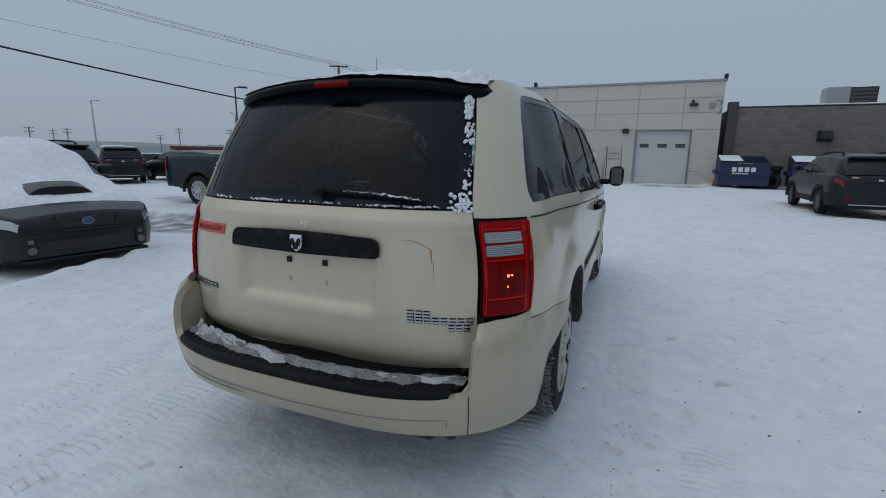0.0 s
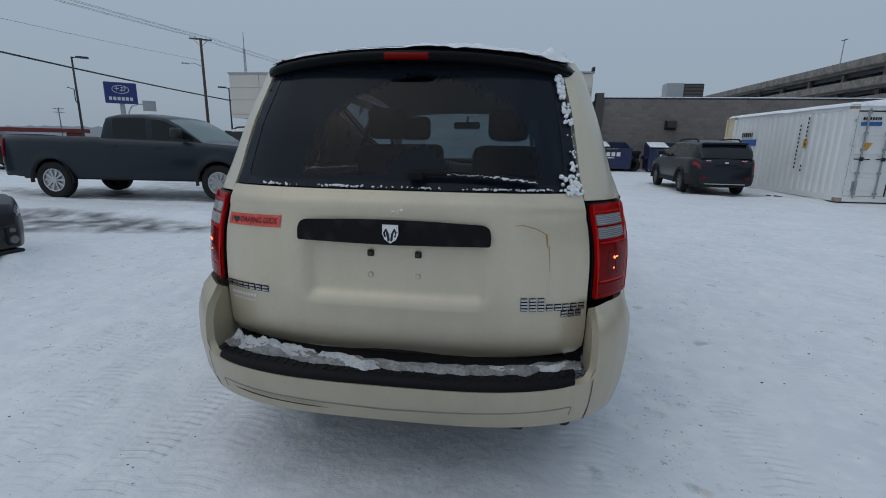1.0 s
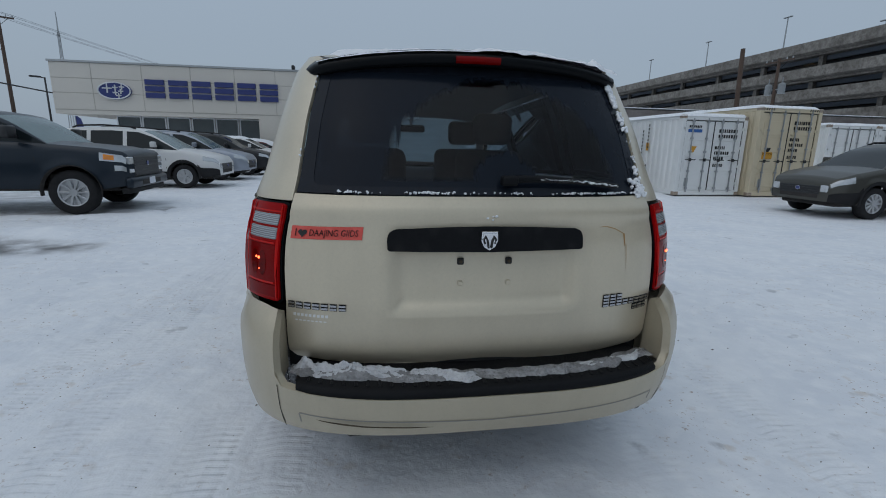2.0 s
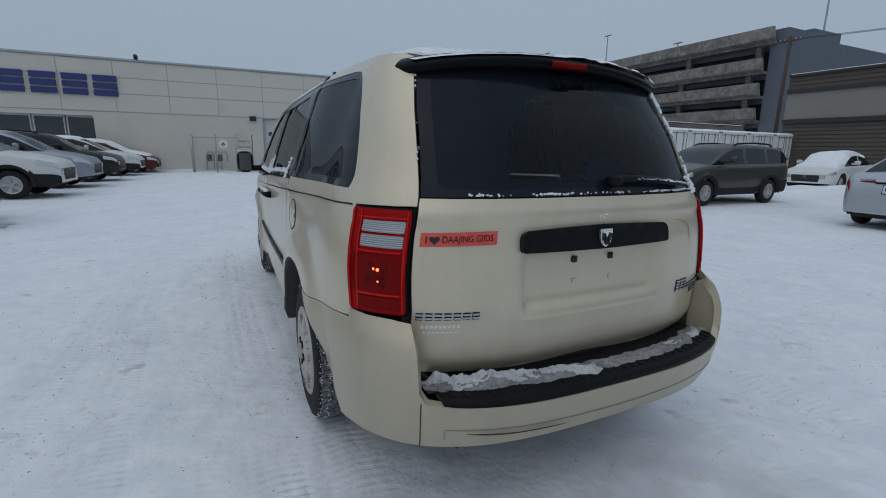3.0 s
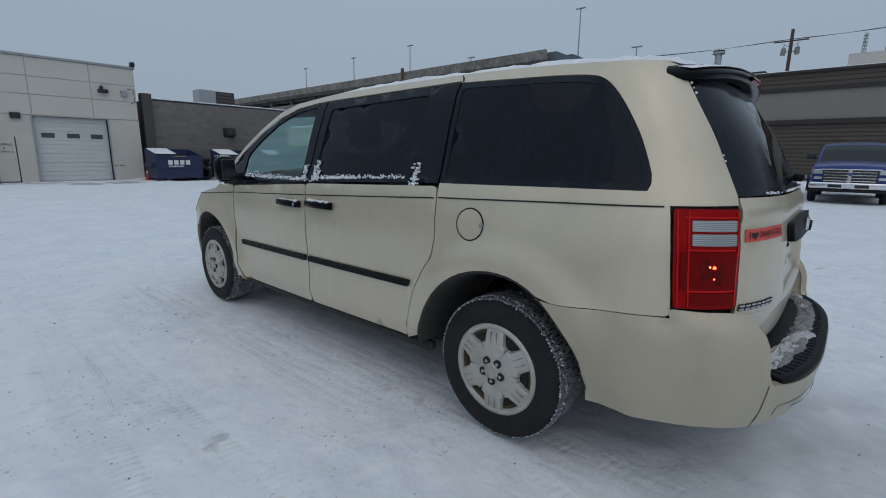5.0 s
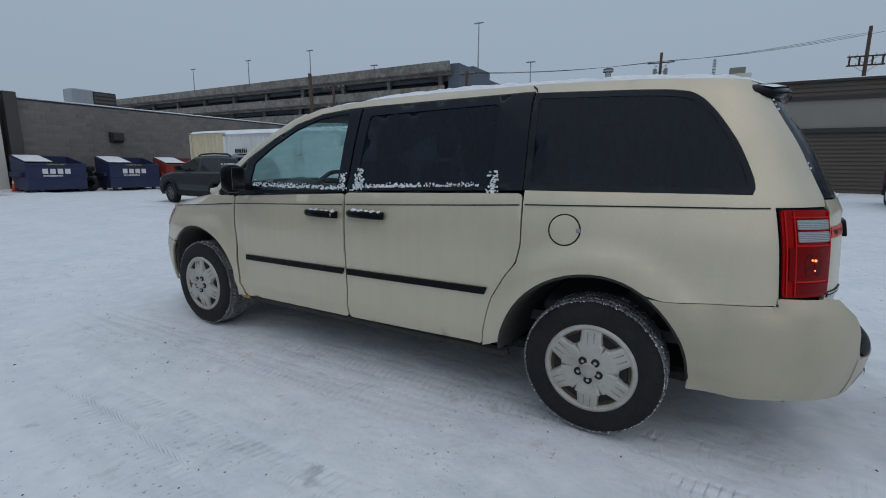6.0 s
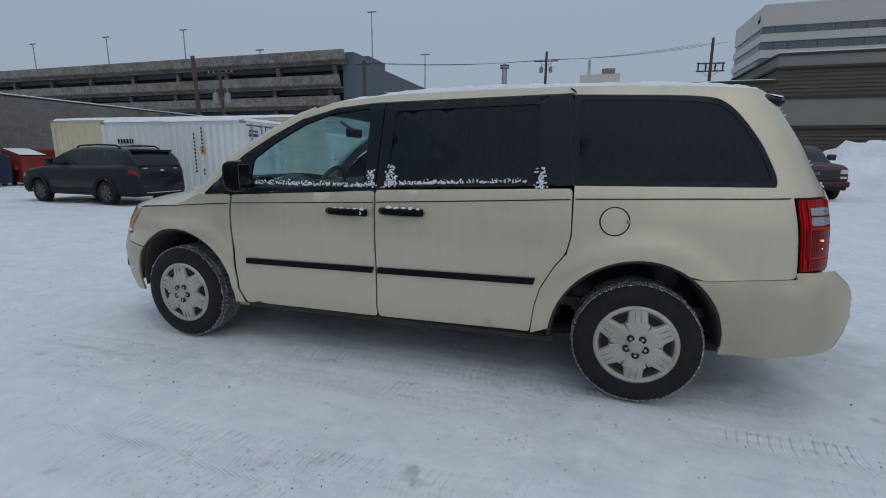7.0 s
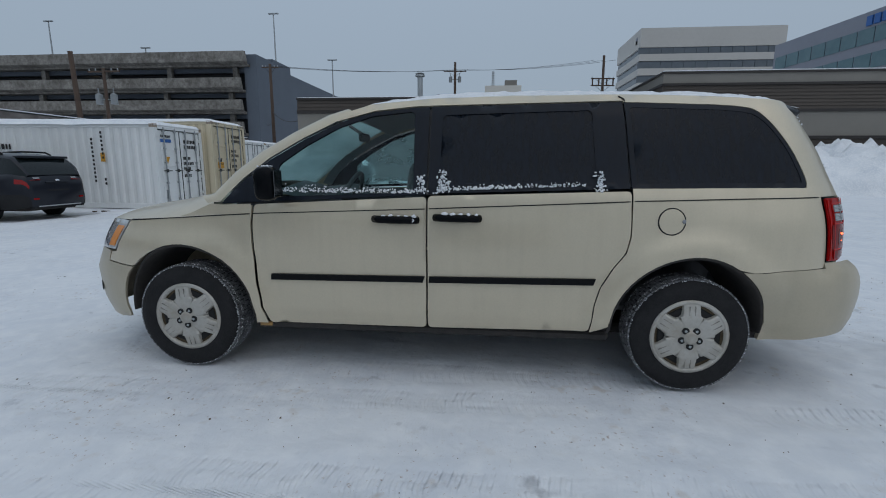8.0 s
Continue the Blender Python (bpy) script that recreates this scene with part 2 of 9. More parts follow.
def snow_material(name, ground=False):
    m = bpy.data.materials.new(name)
    m.use_nodes = True
    n, l = m.node_tree.nodes, m.node_tree.links
    p = n["Principled BSDF"]
    p.inputs["Roughness"].default_value = 0.62
    p.inputs["Specular IOR Level"].default_value = 0.25
    tc = n.new("ShaderNodeTexCoord")

    def noise_at(scale, detail, lo, hi, top):
        t = n.new("ShaderNodeTexNoise")
        t.inputs["Scale"].default_value, t.inputs["Detail"].default_value = scale, detail
        l.new(tc.outputs["Object"], t.inputs["Vector"])
        r = n.new("ShaderNodeMapRange")
        r.inputs["From Min"].default_value, r.inputs["From Max"].default_value = lo, hi
        r.inputs["To Max"].default_value = top
        l.new(t.outputs["Fac"], r.inputs["Value"])
        return r.outputs[0]

    def over(a, b, f):
        x = n.new("ShaderNodeMix")
        x.data_type = "RGBA"
        if isinstance(a, tuple):
            x.inputs["A"].default_value = (*a, 1)
        else:
            l.new(a, x.inputs["A"])
        x.inputs["B"].default_value = (*b, 1)
        l.new(f, x.inputs["Factor"])
        return x.outputs["Result"]

    col = over((0.755, 0.77, 0.79), (0.67, 0.695, 0.735), noise_at(1.3, 6, 0.35, 0.7, 1.0)) if ground else over((0.80, 0.815, 0.835), (0.66, 0.69, 0.73), noise_at(1.3, 6, 0.35, 0.7, 1.0))
    col = over(col, (0.82, 0.83, 0.84) if ground else (0.90, 0.90, 0.90), noise_at(7 if ground else 14, 6, 0.45, 0.75, 0.8))
    if ground:
        # tan grit in drifts, with grey scuffs between
        drift = noise_at(1.1, 3, 0.44, 0.64, 1.0)

        def masked(f):
            k = n.new("ShaderNodeMath")
            k.operation = "MULTIPLY"
            l.new(f, k.inputs[0])
            l.new(drift, k.inputs[1])
            return k.outputs[0]

        col = over(col, (0.58, 0.53, 0.48), masked(noise_at(9, 8, 0.60, 0.72, 0.7)))
        col = over(col, (0.36, 0.27, 0.21), masked(noise_at(42, 5, 0.64, 0.70, 0.8)))
        col = over(col, (0.42, 0.43, 0.45), noise_at(4.6, 9, 0.665, 0.74, 0.75))
        # icy packed snow where wheels have run, in broken streaks; the tone also paints shade in the ruts and under the
        # van
        pk = n.new("ShaderNodeAttribute")
        pk.attribute_name = "packed"
        mq = n.new("ShaderNodeMapping")
        mq.inputs["Scale"].default_value = (6.0, 2.6, 1.0)
        l.new(tc.outputs["Object"], mq.inputs["Vector"])
        tq = n.new("ShaderNodeTexNoise")
        tq.inputs["Scale"].default_value, tq.inputs["Detail"].default_value = 1.0, 9.0
        tq.inputs["Roughness"].default_value = 0.7
        l.new(mq.outputs[0], tq.inputs["Vector"])
        rq = n.new("ShaderNodeMapRange")
        rq.inputs["From Min"].default_value, rq.inputs["From Max"].default_value = 0.46, 0.66
        l.new(tq.outputs["Fac"], rq.inputs["Value"])
        wq = n.new("ShaderNodeMath")
        wq.operation = "MULTIPLY"
        l.new(pk.outputs["Fac"], wq.inputs[0])
        l.new(rq.outputs[0], wq.inputs[1])
        col = over(col, (0.60, 0.625, 0.665), wq.outputs[0])
        a = n.new("ShaderNodeAttribute")
        a.attribute_name = "slush"
        w = n.new("ShaderNodeMath")
        w.operation = "MULTIPLY"
        br = noise_at(3.0, 8, 0.30, 0.62, 1.0)
        l.new(a.outputs["Fac"], w.inputs[0])
        l.new(br, w.inputs[1])
        col = over(col, (0.155, 0.150, 0.150), w.outputs[0])
        mr = n.new("ShaderNodeMapRange")
        mr.inputs["To Min"].default_value, mr.inputs["To Max"].default_value = 0.62, 0.28
        l.new(w.outputs[0], mr.inputs["Value"])
        l.new(mr.outputs[0], p.inputs["Roughness"])
    l.new(col, p.inputs["Base Color"])
    last = None

    def calc(op, a, b=0.0):
        k = n.new("ShaderNodeMath")
        k.operation = op
        for i, v in enumerate((a, b)):
            if isinstance(v, (int, float)):
                k.inputs[i].default_value = v
            else:
                l.new(v, k.inputs[i])
        return k.outputs[0]

    def field(name):
        k = n.new("ShaderNodeAttribute")
        k.attribute_name = name
        return k.outputs["Fac"]

    if ground:
        # tyre print: three long grooves crossed by slanting lugs, crumbled by noise
        u, v, w = field("across"), field("along"), field("deep")
        lug = calc("SINE", calc("ADD", calc("MULTIPLY", v, 135.0), calc("MULTIPLY", calc("ABSOLUTE", u), 3.2)))
        lug = calc("MULTIPLY", calc("MINIMUM", calc("MAXIMUM", calc("MULTIPLY", lug, 1.8), -1.0), 1.0), 0.5)
        groove = calc("COSINE", calc("MULTIPLY", u, 9.4))
        rough_ = noise_at(8.0, 5, 0.36, 0.62, 1.0)
        h = calc("MULTIPLY", calc("ADD", lug, calc("MULTIPLY", groove, 0.55)), calc("MULTIPLY", w, rough_))
        inside_ = n.new("ShaderNodeMapRange")
        inside_.inputs["From Min"].default_value, inside_.inputs["From Max"].default_value = 1.12, 0.90
        l.new(calc("ABSOLUTE", u), inside_.inputs["Value"])
        b = n.new("ShaderNodeBump")
        b.inputs["Distance"].default_value, b.inputs["Strength"].default_value = 0.009, 1.0
        l.new(calc("MULTIPLY", h, inside_.outputs[0]), b.inputs["Height"])
        last = b.outputs[0]
    for scale, dist, strength in (((5.0, 0.05, 0.45), (24.0, 0.012, 0.40), (160.0, 0.0025, 0.35)) if ground else ((9.0, 0.04, 0.6), (46.0, 0.014, 0.6), (220.0, 0.004, 0.5))):
        t = n.new("ShaderNodeTexNoise")
        t.inputs["Scale"].default_value, t.inputs["Detail"].default_value = scale, 6.0
        l.new(tc.outputs["Object"], t.inputs["Vector"])
        b = n.new("ShaderNodeBump")
        b.inputs["Strength"].default_value, b.inputs["Distance"].default_value = strength, dist
        l.new(t.outputs["Fac"], b.inputs["Height"])
        if last is not None:
            l.new(last, b.inputs["Normal"])
        last = b.outputs[0]
    l.new(last, p.inputs["Normal"])
    return m


M["snow"] = snow_material("snow")
M["ground_snow"] = snow_material("ground_snow", True)
M["old_snow"] = mat("old_snow", (0.60, 0.61, 0.62), 0.55, 0, (40, 0.5), (9, 0.6), bump=0.9, bump_scale=60, tint=(0.40, 0.40, 0.41))
M["dirty_snow"] = mat("dirty_snow", (0.36, 0.36, 0.365), 0.45, 0, (60, 0.6), (8, 0.95), bump=0.9, bump_scale=70, tint=(0.10, 0.095, 0.09))


# ---- mesh helpers ----
def link(name, bm, material, parent=None, label="", smooth=False):
    me = bpy.data.meshes.new(name)
    bm.to_mesh(me)
    bm.free()
    for poly in me.polygons:
        poly.use_smooth = smooth
    if material:
        me.materials.append(material)
    ob = new(name, me)
    if parent:
        ob.parent = parent
    if label:
        ob["label"] = label
    return ob


def part(name, bm, material, parent, label="", smooth=False):
    return link(name, bm, material, parent, label, smooth)


def thing(name, m, label, category, group="", kind=""):
    ob = new(name)
    ob.empty_display_size = 0.1
    ob.matrix_world = m
    return tagged(ob, label, category, group, kind)


def box(bm, lo, hi, bevel=0.0, m=None, segs=1):
    r = bmesh.ops.create_cube(bm, size=1.0)
    vs = r["verts"]
    c = [(a + b) / 2 for a, b in zip(lo, hi)]
    s = [b - a for a, b in zip(lo, hi)]
    for v in vs:
        v.co = Vector((v.co.x * s[0] + c[0], v.co.y * s[1] + c[1], v.co.z * s[2] + c[2]))
    if bevel > 0:
        es = list({e for v in vs for e in v.link_edges})
        r = bmesh.ops.bevel(bm, geom=es, offset=bevel, segments=segs, affect="EDGES", profile=0.5)
        vs = list({v for f in r["faces"] for v in f.verts} | {v for v in vs if v.is_valid})
    if m is not None:
        bmesh.ops.transform(bm, matrix=m, verts=vs)
    return vs


def rod(bm, a, b, r0, r1=None, n=10):
    a, b = Vector(a), Vector(b)
    r1 = r0 if r1 is None else r1
    d = b - a
    q = d.to_track_quat("Z", "Y").to_matrix().to_4x4()
    r = bmesh.ops.create_cone(bm, cap_ends=True, segments=n, radius1=r0, radius2=r1, depth=d.length)
    bmesh.ops.transform(bm, matrix=Matrix.Translation((a + b) / 2) @ q, verts=r["verts"])
    return r["verts"]


def tube(bm, pts, r, n=6):
    """A bent rod through points."""
    pts = [Vector(p) for p in pts]
    rings = []
    for i, p in enumerate(pts):
        d = (pts[min(i + 1, len(pts) - 1)] - pts[max(i - 1, 0)]).normalized()
        u = d.cross(Vector((0, 0, 1)))
        u = u.normalized() if u.length > 0.05 else Vector((1, 0, 0))
        w = d.cross(u)
        rings.append([bm.verts.new(p + r * (math.cos(k * math.tau / n) * u + math.sin(k * math.tau / n) * w)) for k in range(n)])
    for a, b in zip(rings, rings[1:]):
        for k in range(n):
            bm.faces.new((a[k], a[(k + 1) % n], b[(k + 1) % n], b[k]))
    for ring in (rings[0], rings[-1]):
        bm.faces.new(ring)
    bmesh.ops.recalc_face_normals(bm, faces=bm.faces)


def grid_mesh(bm, rows, closed=False):
    """Faces between rows of points."""
    vs = [[bm.verts.new(p) for p in row] for row in rows]
    for a, b in zip(vs, vs[1:]):
        m = len(a)
        for k in range(m if closed else m - 1):
            j = (k + 1) % m
            bm.faces.new((a[k], a[j], b[j], b[k]))
    return vs


def lathe(bm, profile, n=40, axis="x"):
    """Turn (along, radius) pairs round the x axis."""
    rings = []
    for a, r in profile:
        rings.append([bm.verts.new((a, r * math.cos(k * math.tau / n), r * math.sin(k * math.tau / n))) for k in range(n)])
    for p, q in zip(rings, rings[1:]):
        for k in range(n):
            bm.faces.new((p[k], p[(k + 1) % n], q[(k + 1) % n], q[k]))
    return rings


def clumps(bm, centres, radius, squash=0.7, rng=None, sub=2):
    """Rough lumps of snow, one per centre (x, y, z, scale)."""
    rng = rng or random.Random(3)
    for x, y, z, s in centres:
        r = bmesh.ops.create_icosphere(bm, subdivisions=sub, radius=1.0)
        seed = Vector((rng.uniform(0, 99), rng.uniform(0, 99), rng.uniform(0, 99)))
        sx, sy, sz = (rng.uniform(0.75, 1.35) for _ in range(3))
        for v in r["verts"]:
            k = 1 + 0.55 * noise.noise(v.co * 1.7 + seed) + 0.25 * noise.noise(v.co * 4.1 + seed)
            c = v.co * k * radius * s
            v.co = Vector((x + c.x * sx, y + c.y * sy, z + c.z * sz * squash))


def smoothstep(a, b, x):
    t = min(max((x - a) / (b - a), 0.0), 1.0)
    return t * t * (3 - 2 * t)


def interp(x, xs, ys):
    return float(np.interp(x, xs, ys))


def inside(pts, poly):
    """Which of the points lie in the polygon."""
    x, y = pts[:, 0], pts[:, 1]
    hit = np.zeros(len(pts), bool)
    px, py = np.array(poly).T
    for i in range(len(px)):
        j = i - 1
        c = (py[i] > y) != (py[j] > y)
        with np.errstate(divide="ignore", invalid="ignore"):
            hit ^= c & (x < (px[j] - px[i]) * (y - py[i]) / (py[j] - py[i] + 1e-12) + px[i])
    return hit


def resample(poly, step):
    out = []
    for i, a in enumerate(poly):
        b = poly[(i + 1) % len(poly)]
        k = max(1, int(math.hypot(b[0] - a[0], b[1] - a[1]) / step))
        out += [(a[0] + (b[0] - a[0]) * j / k, a[1] + (b[1] - a[1]) * j / k) for j in range(k)]
    return out


def rounded(poly, r, n=5):
    """Round the corners of a polygon."""
    out = []
    m = len(poly)
    for i in range(m):
        p, a, b = Vector(poly[i]), Vector(poly[i - 1]), Vector(poly[(i + 1) % m])
        u, v = (a - p), (b - p)
        k = min(r, u.length * 0.45, v.length * 0.45)
        s, e = p + u.normalized() * k, p + v.normalized() * k
        for j in range(n + 1):
            t = j / n
            q = s * (1 - t) ** 2 + p * 2 * t * (1 - t) + e * t * t
            out.append((q.x, q.y))
    return out


def inset(poly, d):
    """Shrink a polygon by d, vertex by vertex along the bisector."""
    m = len(poly)
    area = sum(poly[i - 1][0] * poly[i][1] - poly[i][0] * poly[i - 1][1] for i in range(m))
    s = 1 if area > 0 else -1
    out = []
    for i in range(m):
        a, p, b = (Vector(poly[k % m]) for k in (i - 1, i, i + 1))
        u, v = (p - a), (b - p)
        if u.length < 1e-6 or v.length < 1e-6:
            out.append((p.x, p.y))
            continue
        u, v = u.normalized(), v.normalized()
        nu, nv = Vector((-u.y, u.x)) * s, Vector((-v.y, v.x)) * s
        w = nu + nv
        w = w / max(0.5, w.length_squared / 2)
        out.append((p.x + w.x * d, p.y + w.y * d))
    return out


from mathutils.geometry import delaunay_2d_cdt


def sheet(bm, outer, lift, step=0.05, holes=(), depth=0.014, off=0.0, centre=None):
    """A curved panel: a flat outline with holes, lifted onto a surface, with edges that turn inward by depth."""
    centre = centre or (lambda p: Vector((0.0, min(max(p.y, 0.2), 2.6), 0.85)))
    loops = [resample(outer, step)] + [resample(h, step) for h in holes]
    pts, edges = [], []
    for lp in loops:
        k = len(pts)
        pts += lp
        edges += [(k + i, k + (i + 1) % len(lp)) for i in range(len(lp))]
    arr = np.array(pts)
    lo, hi = arr.min(0), arr.max(0)
    gx, gy = np.meshgrid(np.arange(lo[0] + step / 2, hi[0], step), np.arange(lo[1] + step / 2, hi[1], step))
    g = np.stack([gx.ravel(), gy.ravel()], 1)
    if len(g):
        ok = inside(g, loops[0])
        for h in loops[1:]:
            ok &= ~inside(g, h)
        g = g[ok]
        if len(g):
            far = np.array([np.min(np.hypot(*(arr - q).T)) for q in g])
            pts += [tuple(q) for q in g[far > 0.45 * step]]
    vs, es, fs, *_ = delaunay_2d_cdt([Vector(p) for p in pts], edges, [], 0, 1e-6)
    va = np.array([tuple(v) for v in vs])
    fs = [f for f in fs if len(f) == 3]
    cen = np.array([va[list(f)].mean(0) for f in fs])
    ok = inside(cen, loops[0])
    for h in loops[1:]:
        ok &= ~inside(cen, h)
    fs = [f for f, k in zip(fs, ok) if k]
    e = 2e-3

    def spot(a, b):
        p = Vector(lift(a, b))
        n = (Vector(lift(a + e, b)) - Vector(lift(a - e, b))).cross(Vector(lift(a, b + e)) - Vector(lift(a, b - e)))
        n = n.normalized() if n.length > 1e-12 else (p - centre(p)).normalized()
        if n.dot(p - centre(p)) < 0:
            n = -n
        return p + n * off, n

    used = sorted({i for f in fs for i in f})
    pn = {i: spot(*va[i]) for i in used}
    bv = {i: bm.verts.new(pn[i][0]) for i in used}
    count = {}
    for f in fs:
        p = [pn[i][0] for i in f]
        nn = (p[1] - p[0]).cross(p[2] - p[0])
        g = f if nn.dot(pn[f[0]][1]) >= 0 else f[::-1]
        try:
            bm.faces.new([bv[i] for i in g])
        except ValueError:
            continue
        for a, b in zip(g, (*g[1:], g[0])):
            count[(a, b)] = count.get((a, b), 0) + 1
    if depth > 0:
        top, low = {}, {}
        for a, b in [k for k in count if (k[1], k[0]) not in count]:
            for i in (a, b):
                if i not in top:
                    top[i] = bm.verts.new(pn[i][0])
                    low[i] = bm.verts.new(pn[i][0] - pn[i][1] * depth)
            bm.faces.new((top[b], top[a], low[a], low[b]))


def patch(name, outer, lift, material, parent, step=0.05, holes=(), depth=0.014, off=0.0, label="", centre=None):
    bm = bmesh.new()
    sheet(bm, outer, lift, step, holes, depth, off, centre)
    return part(name, bm, material, parent, label, smooth=True)

# ---- ground ----
# wheel prints: across at y = 0, drift per metre, sway, half width, from y, to y, depth
PRINTS = [(-0.82, 0.0, 0.00, 0.125, -3.6, 3.0, 1.0), (0.82, 0.0, 0.00, 0.125, -3.6, 3.0, 1.0), (-1.16, -0.010, 0.02, 0.115, -3.0, 6.0, 0.9), (-1.46, 0.018, 0.03, 0.115, -3.6, 7.5, 1.0), (-1.80, -0.045, 0.04, 0.12, -4.0, 6.0, 0.8),
          (-2.22, 0.020, 0.06, 0.12, -2.5, 8.0, 0.55), (-2.95, -0.16, 0.05, 0.13, -3.0, 5.0, 0.5), (-3.75, -0.17, 0.05, 0.13, -2.0, 5.0, 0.45), (1.22, 0.02, 0.03, 0.12, -2.0, 7.0, 0.8), (1.62, 0.06, 0.04, 0.12, -3.5, 8.0, 0.7), (2.35, 0.09, 0.06, 0.13, -3.5, 9.0, 0.5)]


def tread_at(x, y):
    """Across (in half widths), along (metres) and depth of the wheel print at a spot."""
    best = (9.0, 0.0, 0.0)
    for k, (c, drift, sway, hw, ya, yb, deep) in enumerate(PRINTS):
        u = abs(x - c - drift * y - sway * math.sin(y * 0.8 + k)) / hw
        if u < best[0] and u < 2.6:
            w = deep * smoothstep(ya, ya + 0.8, y) * smoothstep(yb, yb - 1.2, y)
            w *= 0.75 * smoothstep(-0.30, 0.25, noise.noise(Vector((k * 3.1, y * 0.55, 1))))
            if w > 0:
                best = (u, y + 0.13 * k, w)
    return best


def ground_height(x, y):
    d = math.hypot(x, y - 1)
    z = 0.018 * noise.noise(Vector((x * 0.9, y * 0.9, 0))) + 0.010 * noise.noise(Vector((x * 3.1, y * 3.1, 5)))
    if d < 14:
        z += 0.006 * noise.noise(Vector((x * 9.0, y * 7.0, 9)))
    if d > 19:
        return (z - 0.012) * (1 - smoothstep(40, 140, d))
    # wheel prints: shallow troughs with a pushed-up rim
    if d < 12:
        u, v, w = tread_at(x, y)
        if w > 0:
            z += w * (-0.007 * smoothstep(1.3, 0.7, u) + 0.006 * math.exp(-((u - 1.4) / 0.35) ** 2))
    # ploughed ridge in front of the parked row
    r = math.exp(-(((y - 4.75) - 0.12 * math.sin(x)) / 0.38) ** 2) * smoothstep(-4.2, -5.2, x) * smoothstep(-17, -13, x)
    z += 0.10 * r * (1 + 0.6 * noise.noise(Vector((x * 2.2, y * 2.2, 3))))
    # soft berm in front of the half-buried sedan
    z += 0.13 * math.exp(-((x + 4.46 + 0.17 * (y - 0.9) + 0.06 * math.sin(y * 2.3)) / 0.20) ** 2) * smoothstep(1.4, 0.9, abs(y - 0.9)) * (1 + 0.5 * noise.noise(Vector((x * 4, y * 4, 6))))
    far = smoothstep(40, 140, d)
    return (z - 0.012) * (1 - far)


SLUSH = [(-7.4, 3.85, 3.3, 0.75, 1.0), (-8.4, 7.6, 4.0, 1.15, 0.9), (2.2, 23.4, 0.75, 1.1, 0.9), (3.6, 23.6, 0.75, 1.1, 0.9), (0.8, 24.9, 1.2, 0.8, 0.7), (6.7, 13.9, 1.1, 2.3, 0.75), (6.9, 12.0, 1.2, 0.7, 0.7), (13.0, 7.6, 2.6, 1.3, 0.55), (20.5, -1.0, 3.5, 1.6, 0.55),
         (0.1, -1.5, 0.75, 0.5, 0.30), (-8.5, 12.5, 2.0, 4.5, 0.5), (13.5, 1.4, 2.4, 1.2, 0.45), (-8.6, 1.4, 2.5, 1.2, 0.5)]


def d_near(x, y):
    return abs(x) < 40 and abs(y) < 40


def build_ground():
    def axis(c):
        near = np.arange(-5.6, 6.0, 0.04)
        out, v, s = [], near[-1], 0.04
        while v < 2500:
            s *= 1.085
            v += s
            out.append(v)
        low, v, s = [], near[0], 0.04
        while v > -2500:
            s *= 1.085
            v -= s
            low.append(v)
        return np.array(low[::-1] + list(near) + out) + c

    xs, ys = axis(-0.6), axis(0.6)
    verts, slush, packed, across, along_, deep = [], [], [], [], [], []
    for y in ys:
        for x in xs:
            verts.append((x, y, ground_height(x, y)))
            s = 0.0
            wob = 0.5 * noise.noise(Vector((x * 1.1, y * 1.1, 7))) if d_near(x, y) else 0.0
            for cx, cy, rx, ry, amt in SLUSH:
                if abs(x - cx) > rx * 1.4 or abs(y - cy) > ry * 1.4:
                    continue
                q = ((x - cx) / rx) ** 2 + ((y - cy) / ry) ** 2 + wob
                s = max(s, amt * smoothstep(1.25, 0.55, q))
            slush.append(s)
            q, tr = 0.0, (9.0, 0.0, 0.0)
            if abs(x + 0.6) < 4.6 and abs(y - 1.5) < 8:
                tr = tread_at(x, y)
                q = 0.55 * tr[2] * smoothstep(1.5, 0.8, tr[0])
                q = max(q, 0.55 * smoothstep(1.35, 0.6, ((x - 0.1) / 1.2) ** 2 + ((y + 1.75) / 0.8) ** 2))
                # van-sized patch: the shade under the van darkens the snow colour
                q = max(q, 0.25 * smoothstep(1.05, 0.75, abs(x)) * smoothstep(4.0, 3.4, y) * smoothstep(-1.3, -0.6, y))
            packed.append(q)
            across.append(min(2.6, tr[0]))
            along_.append(tr[1])
            deep.append(tr[2])
    n = len(xs)
    faces = [(j * n + i, j * n + i + 1, (j + 1) * n + i + 1, (j + 1) * n + i) for j in range(len(ys) - 1) for i in range(n - 1)]
    me = bpy.data.meshes.new("ground")
    me.from_pydata(verts, [], faces)
    at = me.attributes.new("slush", "FLOAT", "POINT")
    at.data.foreach_set("value", slush)
    for nm, vals in (("packed", packed), ("across", across), ("along", along_), ("deep", deep)):
        at = me.attributes.new(nm, "FLOAT", "POINT")
        at.data.foreach_set("value", vals)
    for p in me.polygons:
        p.use_smooth = True
    me.materials.append(M["ground_snow"])
    return tagged(new("ground", me), "packed white snow on a car lot, with wheel ruts and grit", "ground", kind="structure")


build_ground()


